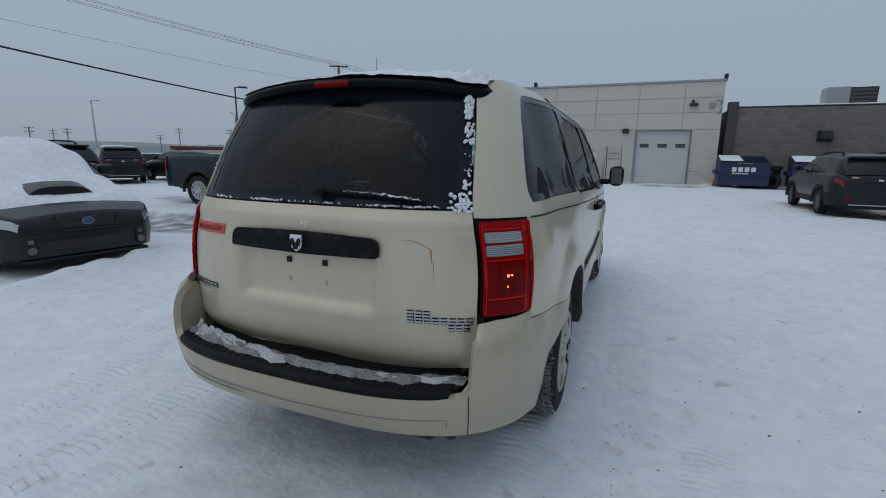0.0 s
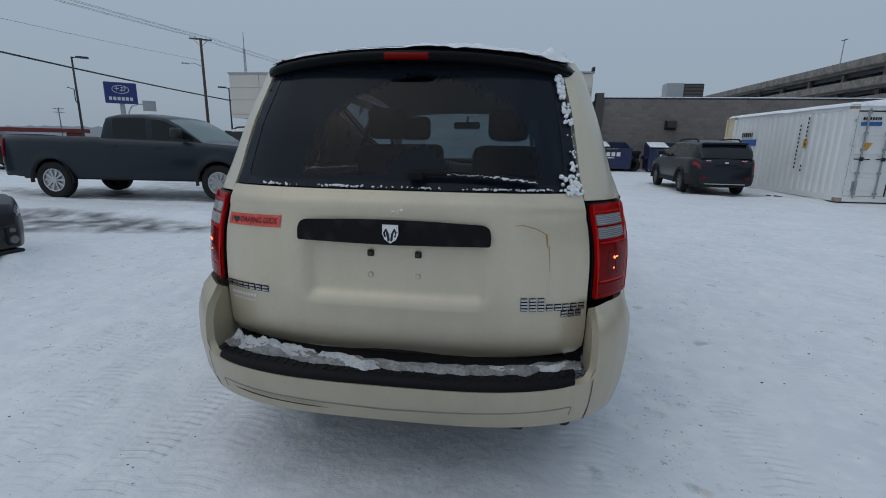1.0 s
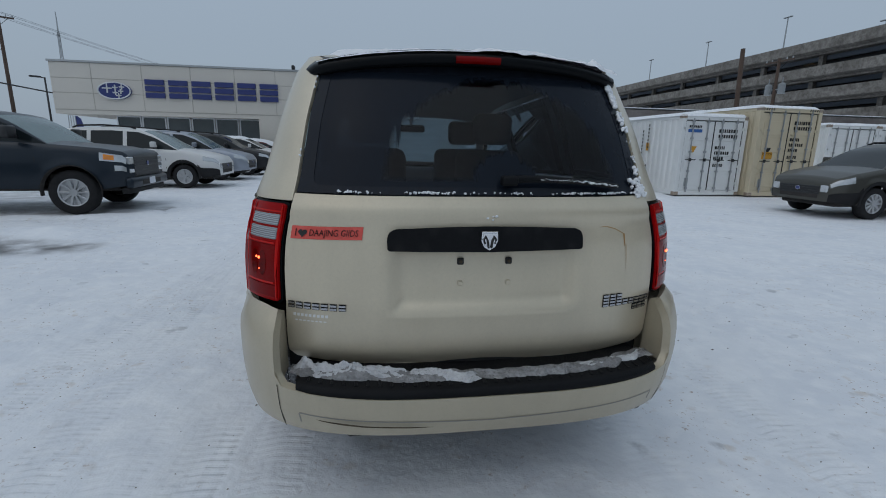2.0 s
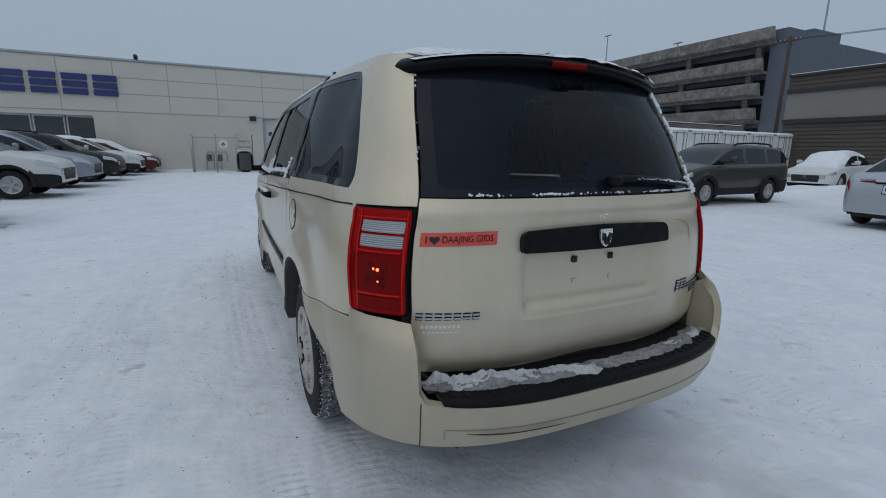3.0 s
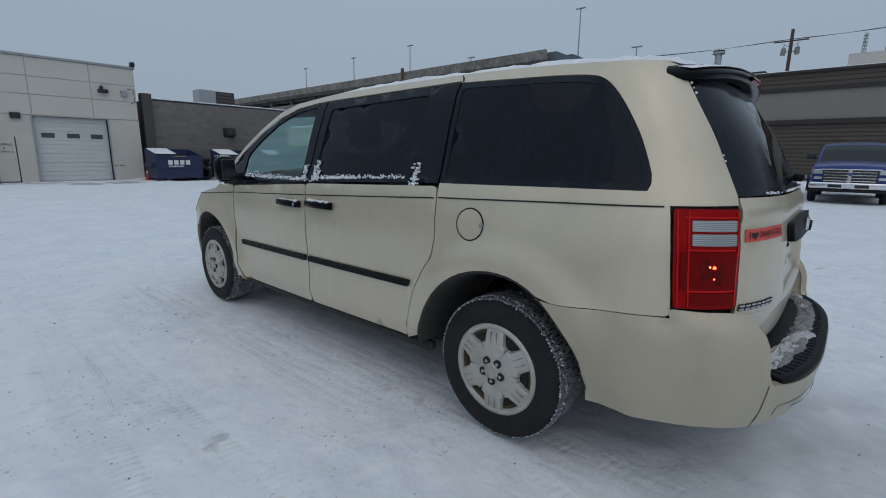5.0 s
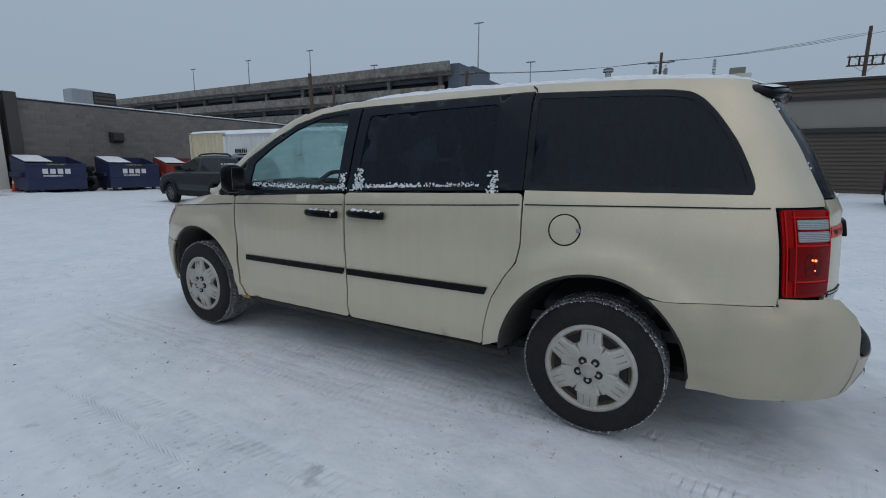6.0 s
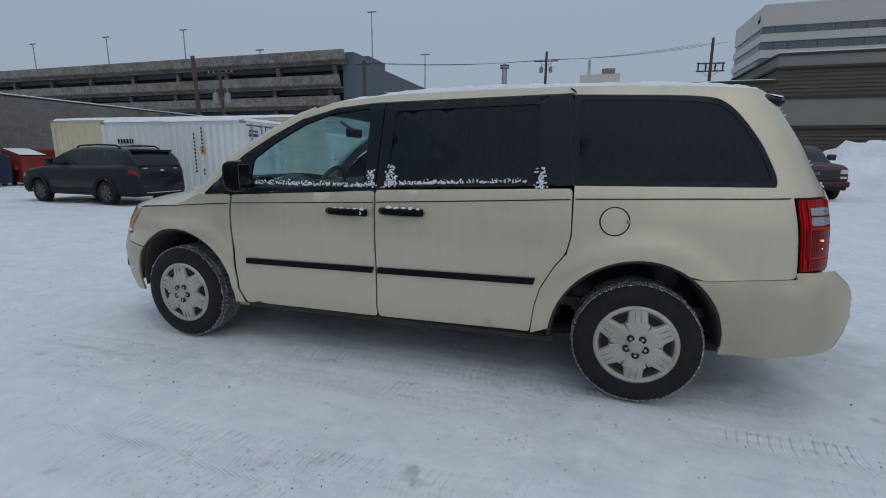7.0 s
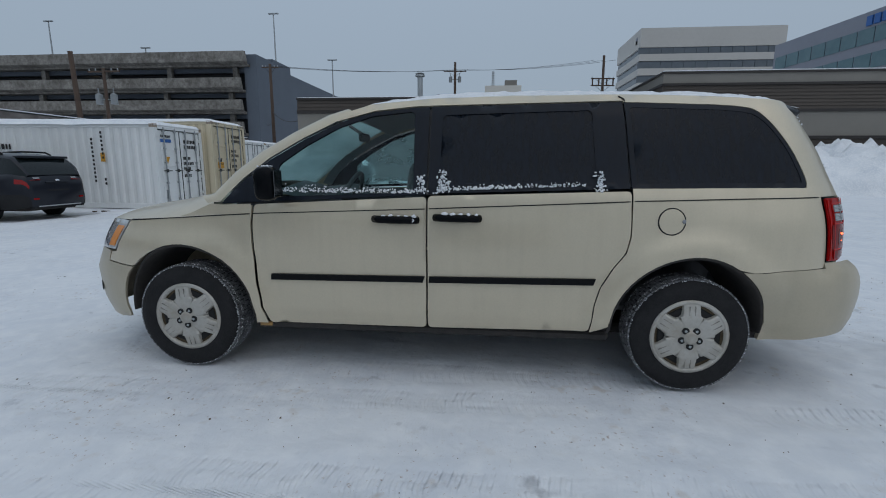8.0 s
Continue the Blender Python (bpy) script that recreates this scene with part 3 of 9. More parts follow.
def trodden(x0, x1, y0, y1, step, drift=None):
    """A finer piece of the ground's surface, its edge sunk below the main sheet."""
    xs, ys = np.arange(x0, x1 + 1e-6, step), np.arange(y0, y1 + 1e-6, step)
    verts, slush = [], []
    for y in ys:
        for x in xs:
            e = min(x - x0, x1 - x, y - y0, y1 - y)
            z = 0.020 + 0.022 * noise.noise(Vector((x * 1.3, y * 1.3, 4))) + 0.012 * noise.noise(Vector((x * 4.1, y * 4.1, 2))) - 0.10 * smoothstep(0.6, 0.0, e)
            s = 0.0
            for cx, cy, rx, ry, amt in SLUSH:
                q = ((x - cx) / rx) ** 2 + ((y - cy) / ry) ** 2 + 0.9 * noise.noise(Vector((x * 1.7, y * 1.7, 7)))
                s = max(s, amt * smoothstep(1.15, 0.65, q))
            if drift:
                z += drift(x, y) * (1 - 0.8 * s)
            verts.append((x, y, z - 0.03 * s))
            slush.append(s)
    n = len(xs)
    me = bpy.data.meshes.new("trodden_snow")
    me.from_pydata(verts, [], [(j * n + i, j * n + i + 1, (j + 1) * n + i + 1, (j + 1) * n + i) for j in range(len(ys) - 1) for i in range(n - 1)])
    at = me.attributes.new("slush", "FLOAT", "POINT")
    at.data.foreach_set("value", slush)
    far = me.attributes.new("across", "FLOAT", "POINT")
    far.data.foreach_set("value", [2.6] * len(verts))
    for p in me.polygons:
        p.use_smooth = True
    me.materials.append(M["ground_snow"])
    return tagged(new("ground", me), "trodden snow with slush and dirt showing through", "ground", kind="structure")


trodden(-9.0, 6.2, 21.0, 26.55, 0.12, lambda x, y: 0.17 * smoothstep(25.2, 26.4, y) * (0.7 + 0.6 * noise.noise(Vector((x * 0.9, y, 3)))) * smoothstep(-0.2, -0.8, x) + 0.14 * smoothstep(25.4, 26.4, y) * smoothstep(4.4, 5.0, x))
trodden(-13.5, -4.0, 5.9, 9.4, 0.12)
trodden(4.6, 9.6, 10.6, 16.4, 0.12)

M["stucco"] = mat("beige_stucco", (0.60, 0.57, 0.515), 0.85, 0, (60, 0.10), (0.6, 0.16), bump=0.25, bump_scale=80, tint=(0.42, 0.40, 0.36))
M["stucco_low"] = mat("beige_stucco_lower", (0.59, 0.56, 0.50), 0.85, 0, (60, 0.12), (0.7, 0.25), bump=0.25, bump_scale=80, tint=(0.38, 0.36, 0.32))
M["joint"] = mat("panel_joint", (0.44, 0.415, 0.37), 0.9)
M["roll_door"] = mat("roller_door", (0.60, 0.61, 0.60), 0.6, 0.1, (50, 0.15), (0.9, 0.2), tint=(0.40, 0.40, 0.39))
M["sign_blue"] = mat("sign_blue", (0.020, 0.034, 0.16), 0.4, 0, (30, 0.1), (2, 0.1))
M["sign_white"] = mat("sign_white", (0.62, 0.64, 0.66), 0.4, 0.3, (30, 0.1), (2, 0.1))
M["dark_glass"] = mat("shop_glass", (0.03, 0.045, 0.05), 0.06, 0, (20, 0.2), (1.0, 0.4), coat=0.5, tint=(0.08, 0.09, 0.09))
M["block"] = mat("concrete_block", (0.222, 0.204, 0.192), 0.95, 0, (30, 0.25), (0.45, 0.9), bump=0.5, bump_scale=50, tint=(0.10, 0.088, 0.085))
M["mortar"] = mat("grey_mortar", (0.20, 0.185, 0.175), 0.95, 0, (30, 0.25), (0.6, 0.4))
M["block_dark"] = mat("dark_parapet", (0.09, 0.08, 0.075), 0.9, 0, (30, 0.25), (0.6, 0.4))
M["galv"] = mat("galvanised_steel", (0.40, 0.42, 0.43), 0.45, 0.7, (60, 0.2), (4, 0.25))
M["dark_metal"] = mat("dark_metal", (0.035, 0.036, 0.038), 0.5, 0.3, (50, 0.2), (3, 0.2))
M["box_white"] = mat("white_container_paint", (0.76, 0.775, 0.77), 0.5, 0.05, (60, 0.06), (1.4, 0.14), tint=(0.46, 0.43, 0.38))
M["box_cream"] = mat("cream_container_paint", (0.64, 0.56, 0.40), 0.5, 0.05, (60, 0.08), (1.4, 0.2), tint=(0.40, 0.31, 0.20))
M["concrete"] = mat("stained_concrete", (0.27, 0.255, 0.232), 0.95, 0, (2.2, 0.75), (0.5, 0.7), bump=0.3, bump_scale=6, tint=(0.065, 0.056, 0.047))
M["blue_grey"] = mat("blue_grey_plaster", (0.115, 0.135, 0.165), 0.9, 0, (4, 0.12), (0.3, 0.2))
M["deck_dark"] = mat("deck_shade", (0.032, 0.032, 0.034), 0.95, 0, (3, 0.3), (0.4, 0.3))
M["brown_siding"] = mat("brown_siding", (0.090, 0.075, 0.064), 0.85, 0, (20, 0.15), (0.5, 0.2))
M["tan_band"] = mat("tan_band", (0.24, 0.225, 0.20), 0.9, 0, (30, 0.10), (0.5, 0.2), bump=0.2, bump_scale=60)
M["trim_dark"] = mat("dark_brown_trim", (0.035, 0.030, 0.028), 0.7, 0, (20, 0.2), (1, 0.2))
M["wood_pole"] = mat("weathered_pole", (0.085, 0.057, 0.043), 0.9, 0, (30, 0.4), (2, 0.4), bump=0.4, bump_scale=30)
M["wire"] = mat("black_cable", (0.015, 0.015, 0.016), 0.6)


def wall_box(name, lo, hi, material, parent=None, label="", bevel=0.0):
    bm = bmesh.new()
    box(bm, lo, hi, bevel)
    return link(name, bm, material, parent, label)


# ---- dealership building ----
FY = 26.3


def build_dealership():
    t = thing("dealership_building", pose(0, 0, 0), "long beige stucco dealership with blue letters and a roller door", "building")
    # upper panels: three rows between vertical joints; openings go through the lower wall
    cols = [-17.2, -15.2, -12.7, -10.2, -7.9, -5.7, -3.39, -1.13, 1.12, 3.36, 5.2]
    rows = [2.93, 3.80, 4.56, 5.36]
    for a, b in zip(cols, cols[1:]):
        for c, d in zip(rows, rows[1:]):
            bm = bmesh.new()
            box(bm, (a + 0.016, FY, c + 0.016), (b - 0.016, FY + 0.14, d - 0.016), 0.006)
            part("panel", bm, M["stucco"], t)
    wall_box("wall", (-17.2, FY + 0.022, 2.9), (5.2, FY + 0.5, 5.38), M["joint"], t, "recessed joints between stucco panels")
    wall_box("coping", (-17.26, FY - 0.05, 5.37), (5.26, FY + 0.55, 5.47), M["galv"], t, "thin metal roof edge")
    for lo, hi in (((-6.72, 0), (-0.37, 2.9)), ((0.45, 0), (1.1, 2.9)), ((3.87, 0), (5.2, 2.9)), ((-0.37, 2.02), (0.45, 2.9))):
        wall_box("wall", (lo[0], FY + 0.006, lo[1] - 0.05), (hi[0], FY + 0.5, hi[1]), M["stucco_low"], t)
    wall_box("wall", (-14.7, FY + 0.9, -0.05), (-6.72, FY + 1.3, 0.45), M["stucco_low"], t)
    wall_box("soffit", (-17.2, FY + 0.03, 2.70), (-6.72, FY + 6.0, 2.92), M["stucco"], t, "overhanging soffit above the glazing")
    wall_box("wall", (5.19, FY + 0.5, -0.05), (5.2, FY + 12, 5.38), M["stucco_low"], t)
    wall_box("roof", (-17.2, FY + 0.5, 5.2), (5.2, FY + 12, 5.3), M["snow"], t, "flat roof under snow")
    wall_box("wall", (-17.2, FY + 11.8, -0.05), (5.2, FY + 12, 5.3), M["stucco_low"], t)
    wall_box("wall", (-17.2, FY + 0.5, 2.92), (-17.0, FY + 12, 5.38), M["stucco"], t)
    # shop windows
    for i in range(6):
        x0 = -14.6 + i * 1.32
        w = part("window", _frame(x0, x0 + 1.26, 0.45, 2.70, FY + 0.85), M["sign_white"], t)
        wall_box("pane", (x0 + 0.05, FY + 0.90, 0.5), (x0 + 1.21, FY + 0.92, 2.66), M["dark_glass"], w)
    # roller door: slats with small windows
    d = wall_box("roller_door", (1.1, FY + 0.20, 0.0), (3.87, FY + 0.26, 2.9), M["roll_door"], t, "pale grey roller door with three small panes")
    for i in range(14):
        wall_box("slat", (1.13, FY + 0.17, 0.06 + i * 0.202), (3.84, FY + 0.21, 0.06 + i * 0.202 + 0.19), M["roll_door"], d)
    for x in (1.35, 2.27, 3.17):
        wall_box("pane", (x, FY + 0.155, 1.97), (x + 0.47, FY + 0.168, 2.18), M["dark_glass"], d)
    for x in (1.04, 3.87):
        wall_box("jamb", (x, FY - 0.015, 0), (x + 0.06, FY + 0.2, 2.95), M["galv"], d)
    wall_box("lintel", (1.10, FY - 0.015, 2.9), (3.87, FY + 0.2, 2.96), M["joint"], d)
    # service door
    s = wall_box("service_door", (-0.33, FY + 0.03, 0.05), (0.41, FY + 0.08, 2.0), M["stucco_low"], t, "beige steel service door with black lettering")
    bm = bmesh.new()
    rod(bm, (0.33, FY - 0.03, 1.0), (0.33, FY + 0.03, 1.0), 0.03)
    part("handle", bm, M["galv"], s)
    words(s, "SHIPPING", (0.04, FY + 0.024, 1.62), 0.135, M["ink"])
    words(s, "&", (0.04, FY + 0.024, 1.47), 0.12, M["ink"])
    words(s, "RECEIVING", (0.04, FY + 0.024, 1.32), 0.125, M["ink"])
    # wall fittings
    bm = bmesh.new()
    box(bm, (0.38, FY - 0.16, 2.74), (0.72, FY, 2.99), 0.02)
    part("vent_hood", bm, M["dark_metal"], t)
    bm = bmesh.new()
    box(bm, (3.62, FY - 0.26, 4.12), (4.02, FY, 4.28), 0.03)
    box(bm, (3.72, FY - 0.12, 4.28), (3.84, FY, 4.45), 0.02)
    part("wall_lamp", bm, M["dark_metal"], t)
    bm = bmesh.new()
    box(bm, (4.55, FY - 0.12, 4.02), (4.82, FY, 4.3), 0.02)
    part("junction_box", bm, M["galv"], t)
    bm = bmesh.new()
    tube(bm, [(4.85, FY - 0.03, 4.4), (5.1, FY - 0.03, 4.4), (5.12, FY - 0.03, 3.8), (4.95, FY - 0.03, 3.72)], 0.018)
    part("conduit", bm, M["dark_metal"], t)
    bm = bmesh.new()
    box(bm, (-1.05, FY - 0.02, 3.28), (-0.75, FY + 0.01, 3.5), 0.004)
    for i in range(4):
        box(bm, (-1.02, FY - 0.032, 3.31 + i * 0.045), (-0.78, FY - 0.02, 3.335 + i * 0.045))
    part("vent", bm, M["stucco"], t)
    for x in (-4.75, 5.1):
        bm = bmesh.new()
        box(bm, (x, FY - 0.14, 5.47), (x + 0.16, FY + 0.2, 5.70), 0.02)
        rod(bm, (x + 0.08, FY - 0.24, 5.60), (x + 0.08, FY - 0.1, 5.62), 0.06)
        part("roof_camera", bm, M["dark_metal"], t)
    for x in (4.0, 4.2, 4.32):
        bm = bmesh.new()
        rod(bm, (x, FY - 0.05, 0.72), (x, FY + 0.01, 0.72), 0.03)
        part("pipe_stub", bm, M["dark_metal"], t)
    # oval badge and six blue letters, as plain shapes
    bm = bmesh.new()
    for k, (rx, rz, dy) in enumerate(((0.84, 0.46, 0.10), )):
        vs = rod(bm, (0, -dy, 0), (0, 0.0, 0), 1.0, n=40)
        for v in vs:
            v.co.x, v.co.z = v.co.x * rx, v.co.z * rz
    o = part("oval_badge", bm, M["sign_blue"], t, "dark blue oval badge with a pale rim")
    o.location = (-14.1, FY - 0.005, 3.97)
    bm = bmesh.new()
    ring = [(0.80 * math.cos(a), -0.115, 0.43 * math.sin(a)) for a in np.linspace(0, math.tau, 41)]
    tube(bm, ring, 0.035)
    part("rim", bm, M["sign_white"], o)
    bm = bmesh.new()
    for x, z, s in ((-0.35, 0.12, 0.24), (0.05, -0.1, 0.13), (0.32, -0.02, 0.13), (0.05, 0.17, 0.13), (0.38, 0.2, 0.13), (0.2, -0.24, 0.13)):
        for a, b in ((s, 0.03), (0.03, s)):
            box(bm, (x - a, -0.125, z - b), (x + a, -0.10, z + b))
    part("emblem", bm, M["sign_white"], o)
    x0, pitch = -12.55, 1.2
    for i, strokes in enumerate(LETTER_BARS):
        bm = bmesh.new()
        for x, z, w, h in strokes:
            box(bm, (x, -0.14, z), (x + w, -0.03, z + h), 0.012)
        ob = part("wall_letter", bm, M["sign_blue"], t, "dark blue raised letter shape")
        ob.location = (x0 + i * pitch, FY + 0.03, 3.66)
    return t


# plain block shapes in place of the six letters
LETTER_BARS = [[(0, 0, 0.98, 0.27), (0, 0.345, 0.98, 0.27), (0, 0.69, 0.98, 0.27)]] * 6


def _frame(x0, x1, z0, z1, y, t=0.06):
    bm = bmesh.new()
    box(bm, (x0, y, z0), (x1, y + 0.1, z0 + t))
    box(bm, (x0, y, z1 - t), (x1, y + 0.1, z1))
    box(bm, (x0, y, z0 + t), (x0 + t, y + 0.1, z1 - t))
    box(bm, (x1 - t, y, z0 + t), (x1, y + 0.1, z1 - t))
    return bm


def words(parent, text, at, size, material, rot=(90, 0, 0), name="lettering", squeeze=1.0, thick=0.0008):
    cu = bpy.data.curves.new("t", "FONT")
    cu.body, cu.size, cu.align_x, cu.align_y, cu.extrude, cu.resolution_u = text, size, "CENTER", "CENTER", thick, 3
    tmp = bpy.data.objects.new("t", cu)
    me = bpy.data.meshes.new_from_object(tmp)
    bpy.data.objects.remove(tmp)
    bpy.data.curves.remove(cu)
    me.name = name
    me.materials.clear()
    me.materials.append(material)
    ob = new(name, me)
    ob.parent = parent
    ob.matrix_local = pose(*at, *rot) @ Matrix.Diagonal((squeeze, 1, 1, 1))
    return ob


build_dealership()


# ---- block wall next door ----
def build_block_building():
    y = 26.6
    t = thing("block_building", pose(0, 0, 0), "long grey concrete block building with a snowy parapet", "building")
    wall_box("wall", (5.66, y + 0.004, -0.05), (44, y + 0.3, 4.0), M["mortar"], t, "mortar behind the blocks")
    wall_box("wall", (5.66, y + 0.3, -0.05), (5.9, y + 14, 4.0), M["block"], t)
    wall_box("pier", (5.5, y - 0.10, -0.05), (5.95, y + 0.4, 4.32), M["block_dark"], t, "dark end pier")
    wall_box("parapet", (5.95, y - 0.02, 4.0), (44, y + 0.34, 4.07), M["dark_metal"], t)
    wall_box("parapet_snow", (5.95, y - 0.03, 4.07), (44, y + 0.40, 4.13), M["snow"], t, "line of snow along the parapet", 0.02)
    wall_box("roof", (5.9, y + 0.3, 3.7), (44, y + 14, 3.8), M["snow"], t)
    u = thing("rooftop_unit", pose(13.2, y + 12.3, 3.8) @ Matrix.Diagonal((1.385, 0.9, 2.6, 1)), "grey rooftop air handling unit with a dark louvred side", "rooftop unit")
    for lo, hi, mm, nm in (((0, 0, 0), (0.95, 1.4, 1.0), "galv", "casing"), ((0.95, 0.02, 0.02), (2.05, 1.4, 0.98), "dark_metal", "louvre_box")):
        wall_box(nm, lo, hi, M[mm], u, bevel=0.02)
    for i in range(9):
        wall_box("louvre", (1.0, -0.012, 0.08 + i * 0.1), (2.0, 0.016, 0.14 + i * 0.1), M["block_dark"], u)
    l = thing("wall_lamp", pose(9.5, y, 2.3), "dark metal wedge wall lamp on the block wall", "wall lamp")
    bm = bmesh.new()
    v = [(0, 0, 0), (0.95, 0, 0), (0.95, 0, 0.5), (0, 0, 0.5), (0.1, -0.5, 0.12), (0.85, -0.5, 0.12), (0.85, -0.42, 0.46), (0.1, -0.42, 0.46)]
    v = [bm.verts.new((a * 0.66, b * 0.75, c * 1.05)) for a, b, c in v]
    for f in ((4, 5, 6, 7), (0, 4, 7, 3), (1, 2, 6, 5), (3, 7, 6, 2), (0, 1, 5, 4)):
        bm.faces.new([v[i] for i in f])
    bmesh.ops.recalc_face_normals(bm, faces=bm.faces)
    part("hood", bm, M["dark_metal"], l)
    return t


block_building = build_block_building()


# ---- shipping containers ----
def container(m, length, height, paint, label, ends=True):
    t = thing("shipping_container", m, label, "container", "shipping containers")
    w = 2.44
    # corrugated walls: a trapezoid wave
    def wave(u):
        k = (u / 0.278) % 1.0
        return 0.036 * (1 - smoothstep(0.25, 0.37, k) + smoothstep(0.75, 0.87, k))
    bm = bmesh.new()
    us = np.arange(0.16, length - 0.12, 0.0348)
    for side in (0, 1):
        x = 0.02 if side == 0 else w - 0.02
        s = 1 if side == 0 else -1
        grid_mesh(bm, [[(x + s * wave(u), u, z) for u in us] for z in (0.16, height - 0.12)])
    grid_mesh(bm, [[(u, length - 0.02 - wave(u), z) for u in np.arange(0.14, w - 0.1, 0.0348)] for z in (0.16, height - 0.12)])
    grid_mesh(bm, [[(0.05, u, height - 0.03), (w - 0.05, u, height - 0.03)] for u in (0.1, length - 0.1)])
    bmesh.ops.recalc_face_normals(bm, faces=bm.faces)
    part("corrugated_wall", bm, paint, t)
    bm = bmesh.new()
    for x in (0, w - 0.14):
        box(bm, (x, 0.0, 0), (x + 0.14, 0.16, height), 0.006)
        box(bm, (x, length - 0.16, 0), (x + 0.14, length, height), 0.006)
        box(bm, (x + 0.02, 0.16, height - 0.12), (x + 0.12, length - 0.16, height - 0.005), 0.006)
        box(bm, (x + 0.02, 0.16, 0), (x + 0.12, length - 0.16, 0.16), 0.006)
    for y in (0.0, length - 0.14):
        box(bm, (0.14, y, height - 0.14), (w - 0.14, y + 0.14, height - 0.005), 0.006)
        box(bm, (0.14, y, 0), (w - 0.14, y + 0.14, 0.15), 0.006)
    part("frame", bm, paint, t)
    for x in (-0.006, w - 0.156):
        for y in (-0.006, length - 0.165):
            for z in (-0.004, height - 0.11):
                bm = bmesh.new()
                box(bm, (x, y, z), (x + 0.162, y + 0.17, z + 0.118), 0.012)
                part("corner_casting", bm, M["casting"], t)
    if ends:
        for k in (0, 1):
            x0 = 0.15 + k * 1.075
            bm = bmesh.new()
            box(bm, (x0, 0.035, 0.16), (x0 + 1.065, 0.08, height - 0.15), 0.006)
            for i in range(4):
                z = 0.30 + i * (height - 0.6) / 4
                box(bm, (x0 + 0.1, 0.022, z), (x0 + 0.965, 0.035, z + (height - 0.6) / 4 - 0.12), 0.008)
            d = part("door", bm, paint, t)
            bm = bmesh.new()
            box(bm, (x0 - 0.004, 0.028, 0.16), (x0 + 0.012, 0.034, height - 0.16))
            box(bm, (x0 + 1.052, 0.026, 0.16), (x0 + 1.069, 0.034, height - 0.16))
            box(bm, (x0, 0.028, height - 0.172), (x0 + 1.06, 0.034, height - 0.155))
            part("door_seal", bm, M["seam"], d)
            for xx in (x0 + 0.26, x0 + 0.80):
                bm = bmesh.new()
                rod(bm, (xx, -0.005, 0.10), (xx, -0.005, height - 0.08), 0.021, n=8)
                for z in (0.2, 0.75, height / 2 + 0.1, height - 0.75, height - 0.22):
                    box(bm, (xx - 0.05, -0.02, z), (xx + 0.05, 0.022, z + 0.06), 0.006)
                part("lock_rod", bm, M["galv"], d)
                bm = bmesh.new()
                s = 1 if xx < x0 + 0.5 else -1
                box(bm, (xx - 0.05, -0.045, 1.10), (xx + 0.05, -0.02, 1.2), 0.006)
                box(bm, (xx - 0.20, -0.055, 1.135), (xx + 0.20, -0.04, 1.165), 0.006)
                part("lock_handle", bm, M["dark_metal"], d)
            bm = bmesh.new()
            for z in (0.35, 0.9, 1.5, 2.1):
                xx = 0.13 if k == 0 else w - 0.13
                box(bm, (xx - 0.06, 0.0, z), (xx + 0.06, 0.03, z + 0.09), 0.006)
            part("hinge_row", bm, paint, d)["kind"] = "stuff"
            bm = bmesh.new()
            box(bm, (x0 + 0.30 - 0.12, 0.016, 0.28), (x0 + 0.42 - 0.10, 0.021, 0.56))
            if k == 0:
                part("data_plate", bm, M["galv"], d)
            else:
                bm.free()
    # snow on the roof, sagging over the edge
    bm = bmesh.new()
    ys = np.linspace(-0.02, length + 0.02, 60)
    rows = []
    for y in ys:
        row = []
        for x in np.linspace(-0.03, w + 0.03, 16):
            e = min(x + 0.03, w + 0.03 - x, (y + 0.02) * 1.2, (length + 0.02 - y) * 1.2)
            h = 0.085 * (1 - math.exp(-max(e, 0) / 0.06)) + 0.02 * noise.noise(Vector((x * 1.3, y * 0.8, height)))
            row.append((x, y, height + 0.002 + max(h, -0.02) - (0.03 if e < 0.005 else 0)))
        rows.append(row)
    grid_mesh(bm, rows)
    bmesh.ops.recalc_face_normals(bm, faces=bm.faces)
    part("roof_snow", bm, M["snow"], t, "layer of snow on the roof", smooth=True)
    return t


M["casting"] = mat("rusty_casting", (0.42, 0.38, 0.32), 0.7, 0.2, (30, 0.5), (8, 0.5), tint=(0.20, 0.09, 0.04))


def bars(parent, at, rows, material, name="writing", width=0.4, gap=0.16, h=0.09, face="y", seed=1):
    """Rows of short bars where writing is too small to read. face: the axis that the writing looks along."""
    rng = random.Random(seed)
    bm = bmesh.new()
    for r in range(rows):
        x = 0.0
        end = width * rng.uniform(0.6, 1.0)
        while x < end:
            w = h * rng.uniform(0.35, 0.75)
            z = -r * gap
            if face == "y":
                box(bm, (at[0] + x, at[1], at[2] + z), (at[0] + x + w, at[1] + 0.003, at[2] + z + h))
            else:
                box(bm, (at[0], at[1] - x - w, at[2] + z), (at[0] + 0.003, at[1] - x, at[2] + z + h))
            x += w + h * 0.28
    o = part(name, bm, material, parent)
    o["kind"] = "stuff"
    return o


c1 = container(pose(8.95, 10.63, 0.03, 0, 0, 2) @ Matrix.Scale(0.945, 4), 6.06, 2.55, M["box_white"], "white corrugated twenty foot container with snow on top")
c2 = container(pose(11.36, 10.42, 0.03, 0, 0, 2.5) @ Matrix.Scale(0.945, 4), 12.19, 2.86, M["box_cream"], "cream forty foot container with grimy doors and snow on top")
for i in range(5):
    container(pose(18.4 + i * 2.46, 14.5, 0.03), 6.06, 2.55, M["box_white"], "white container in a row beside others, doors closed")


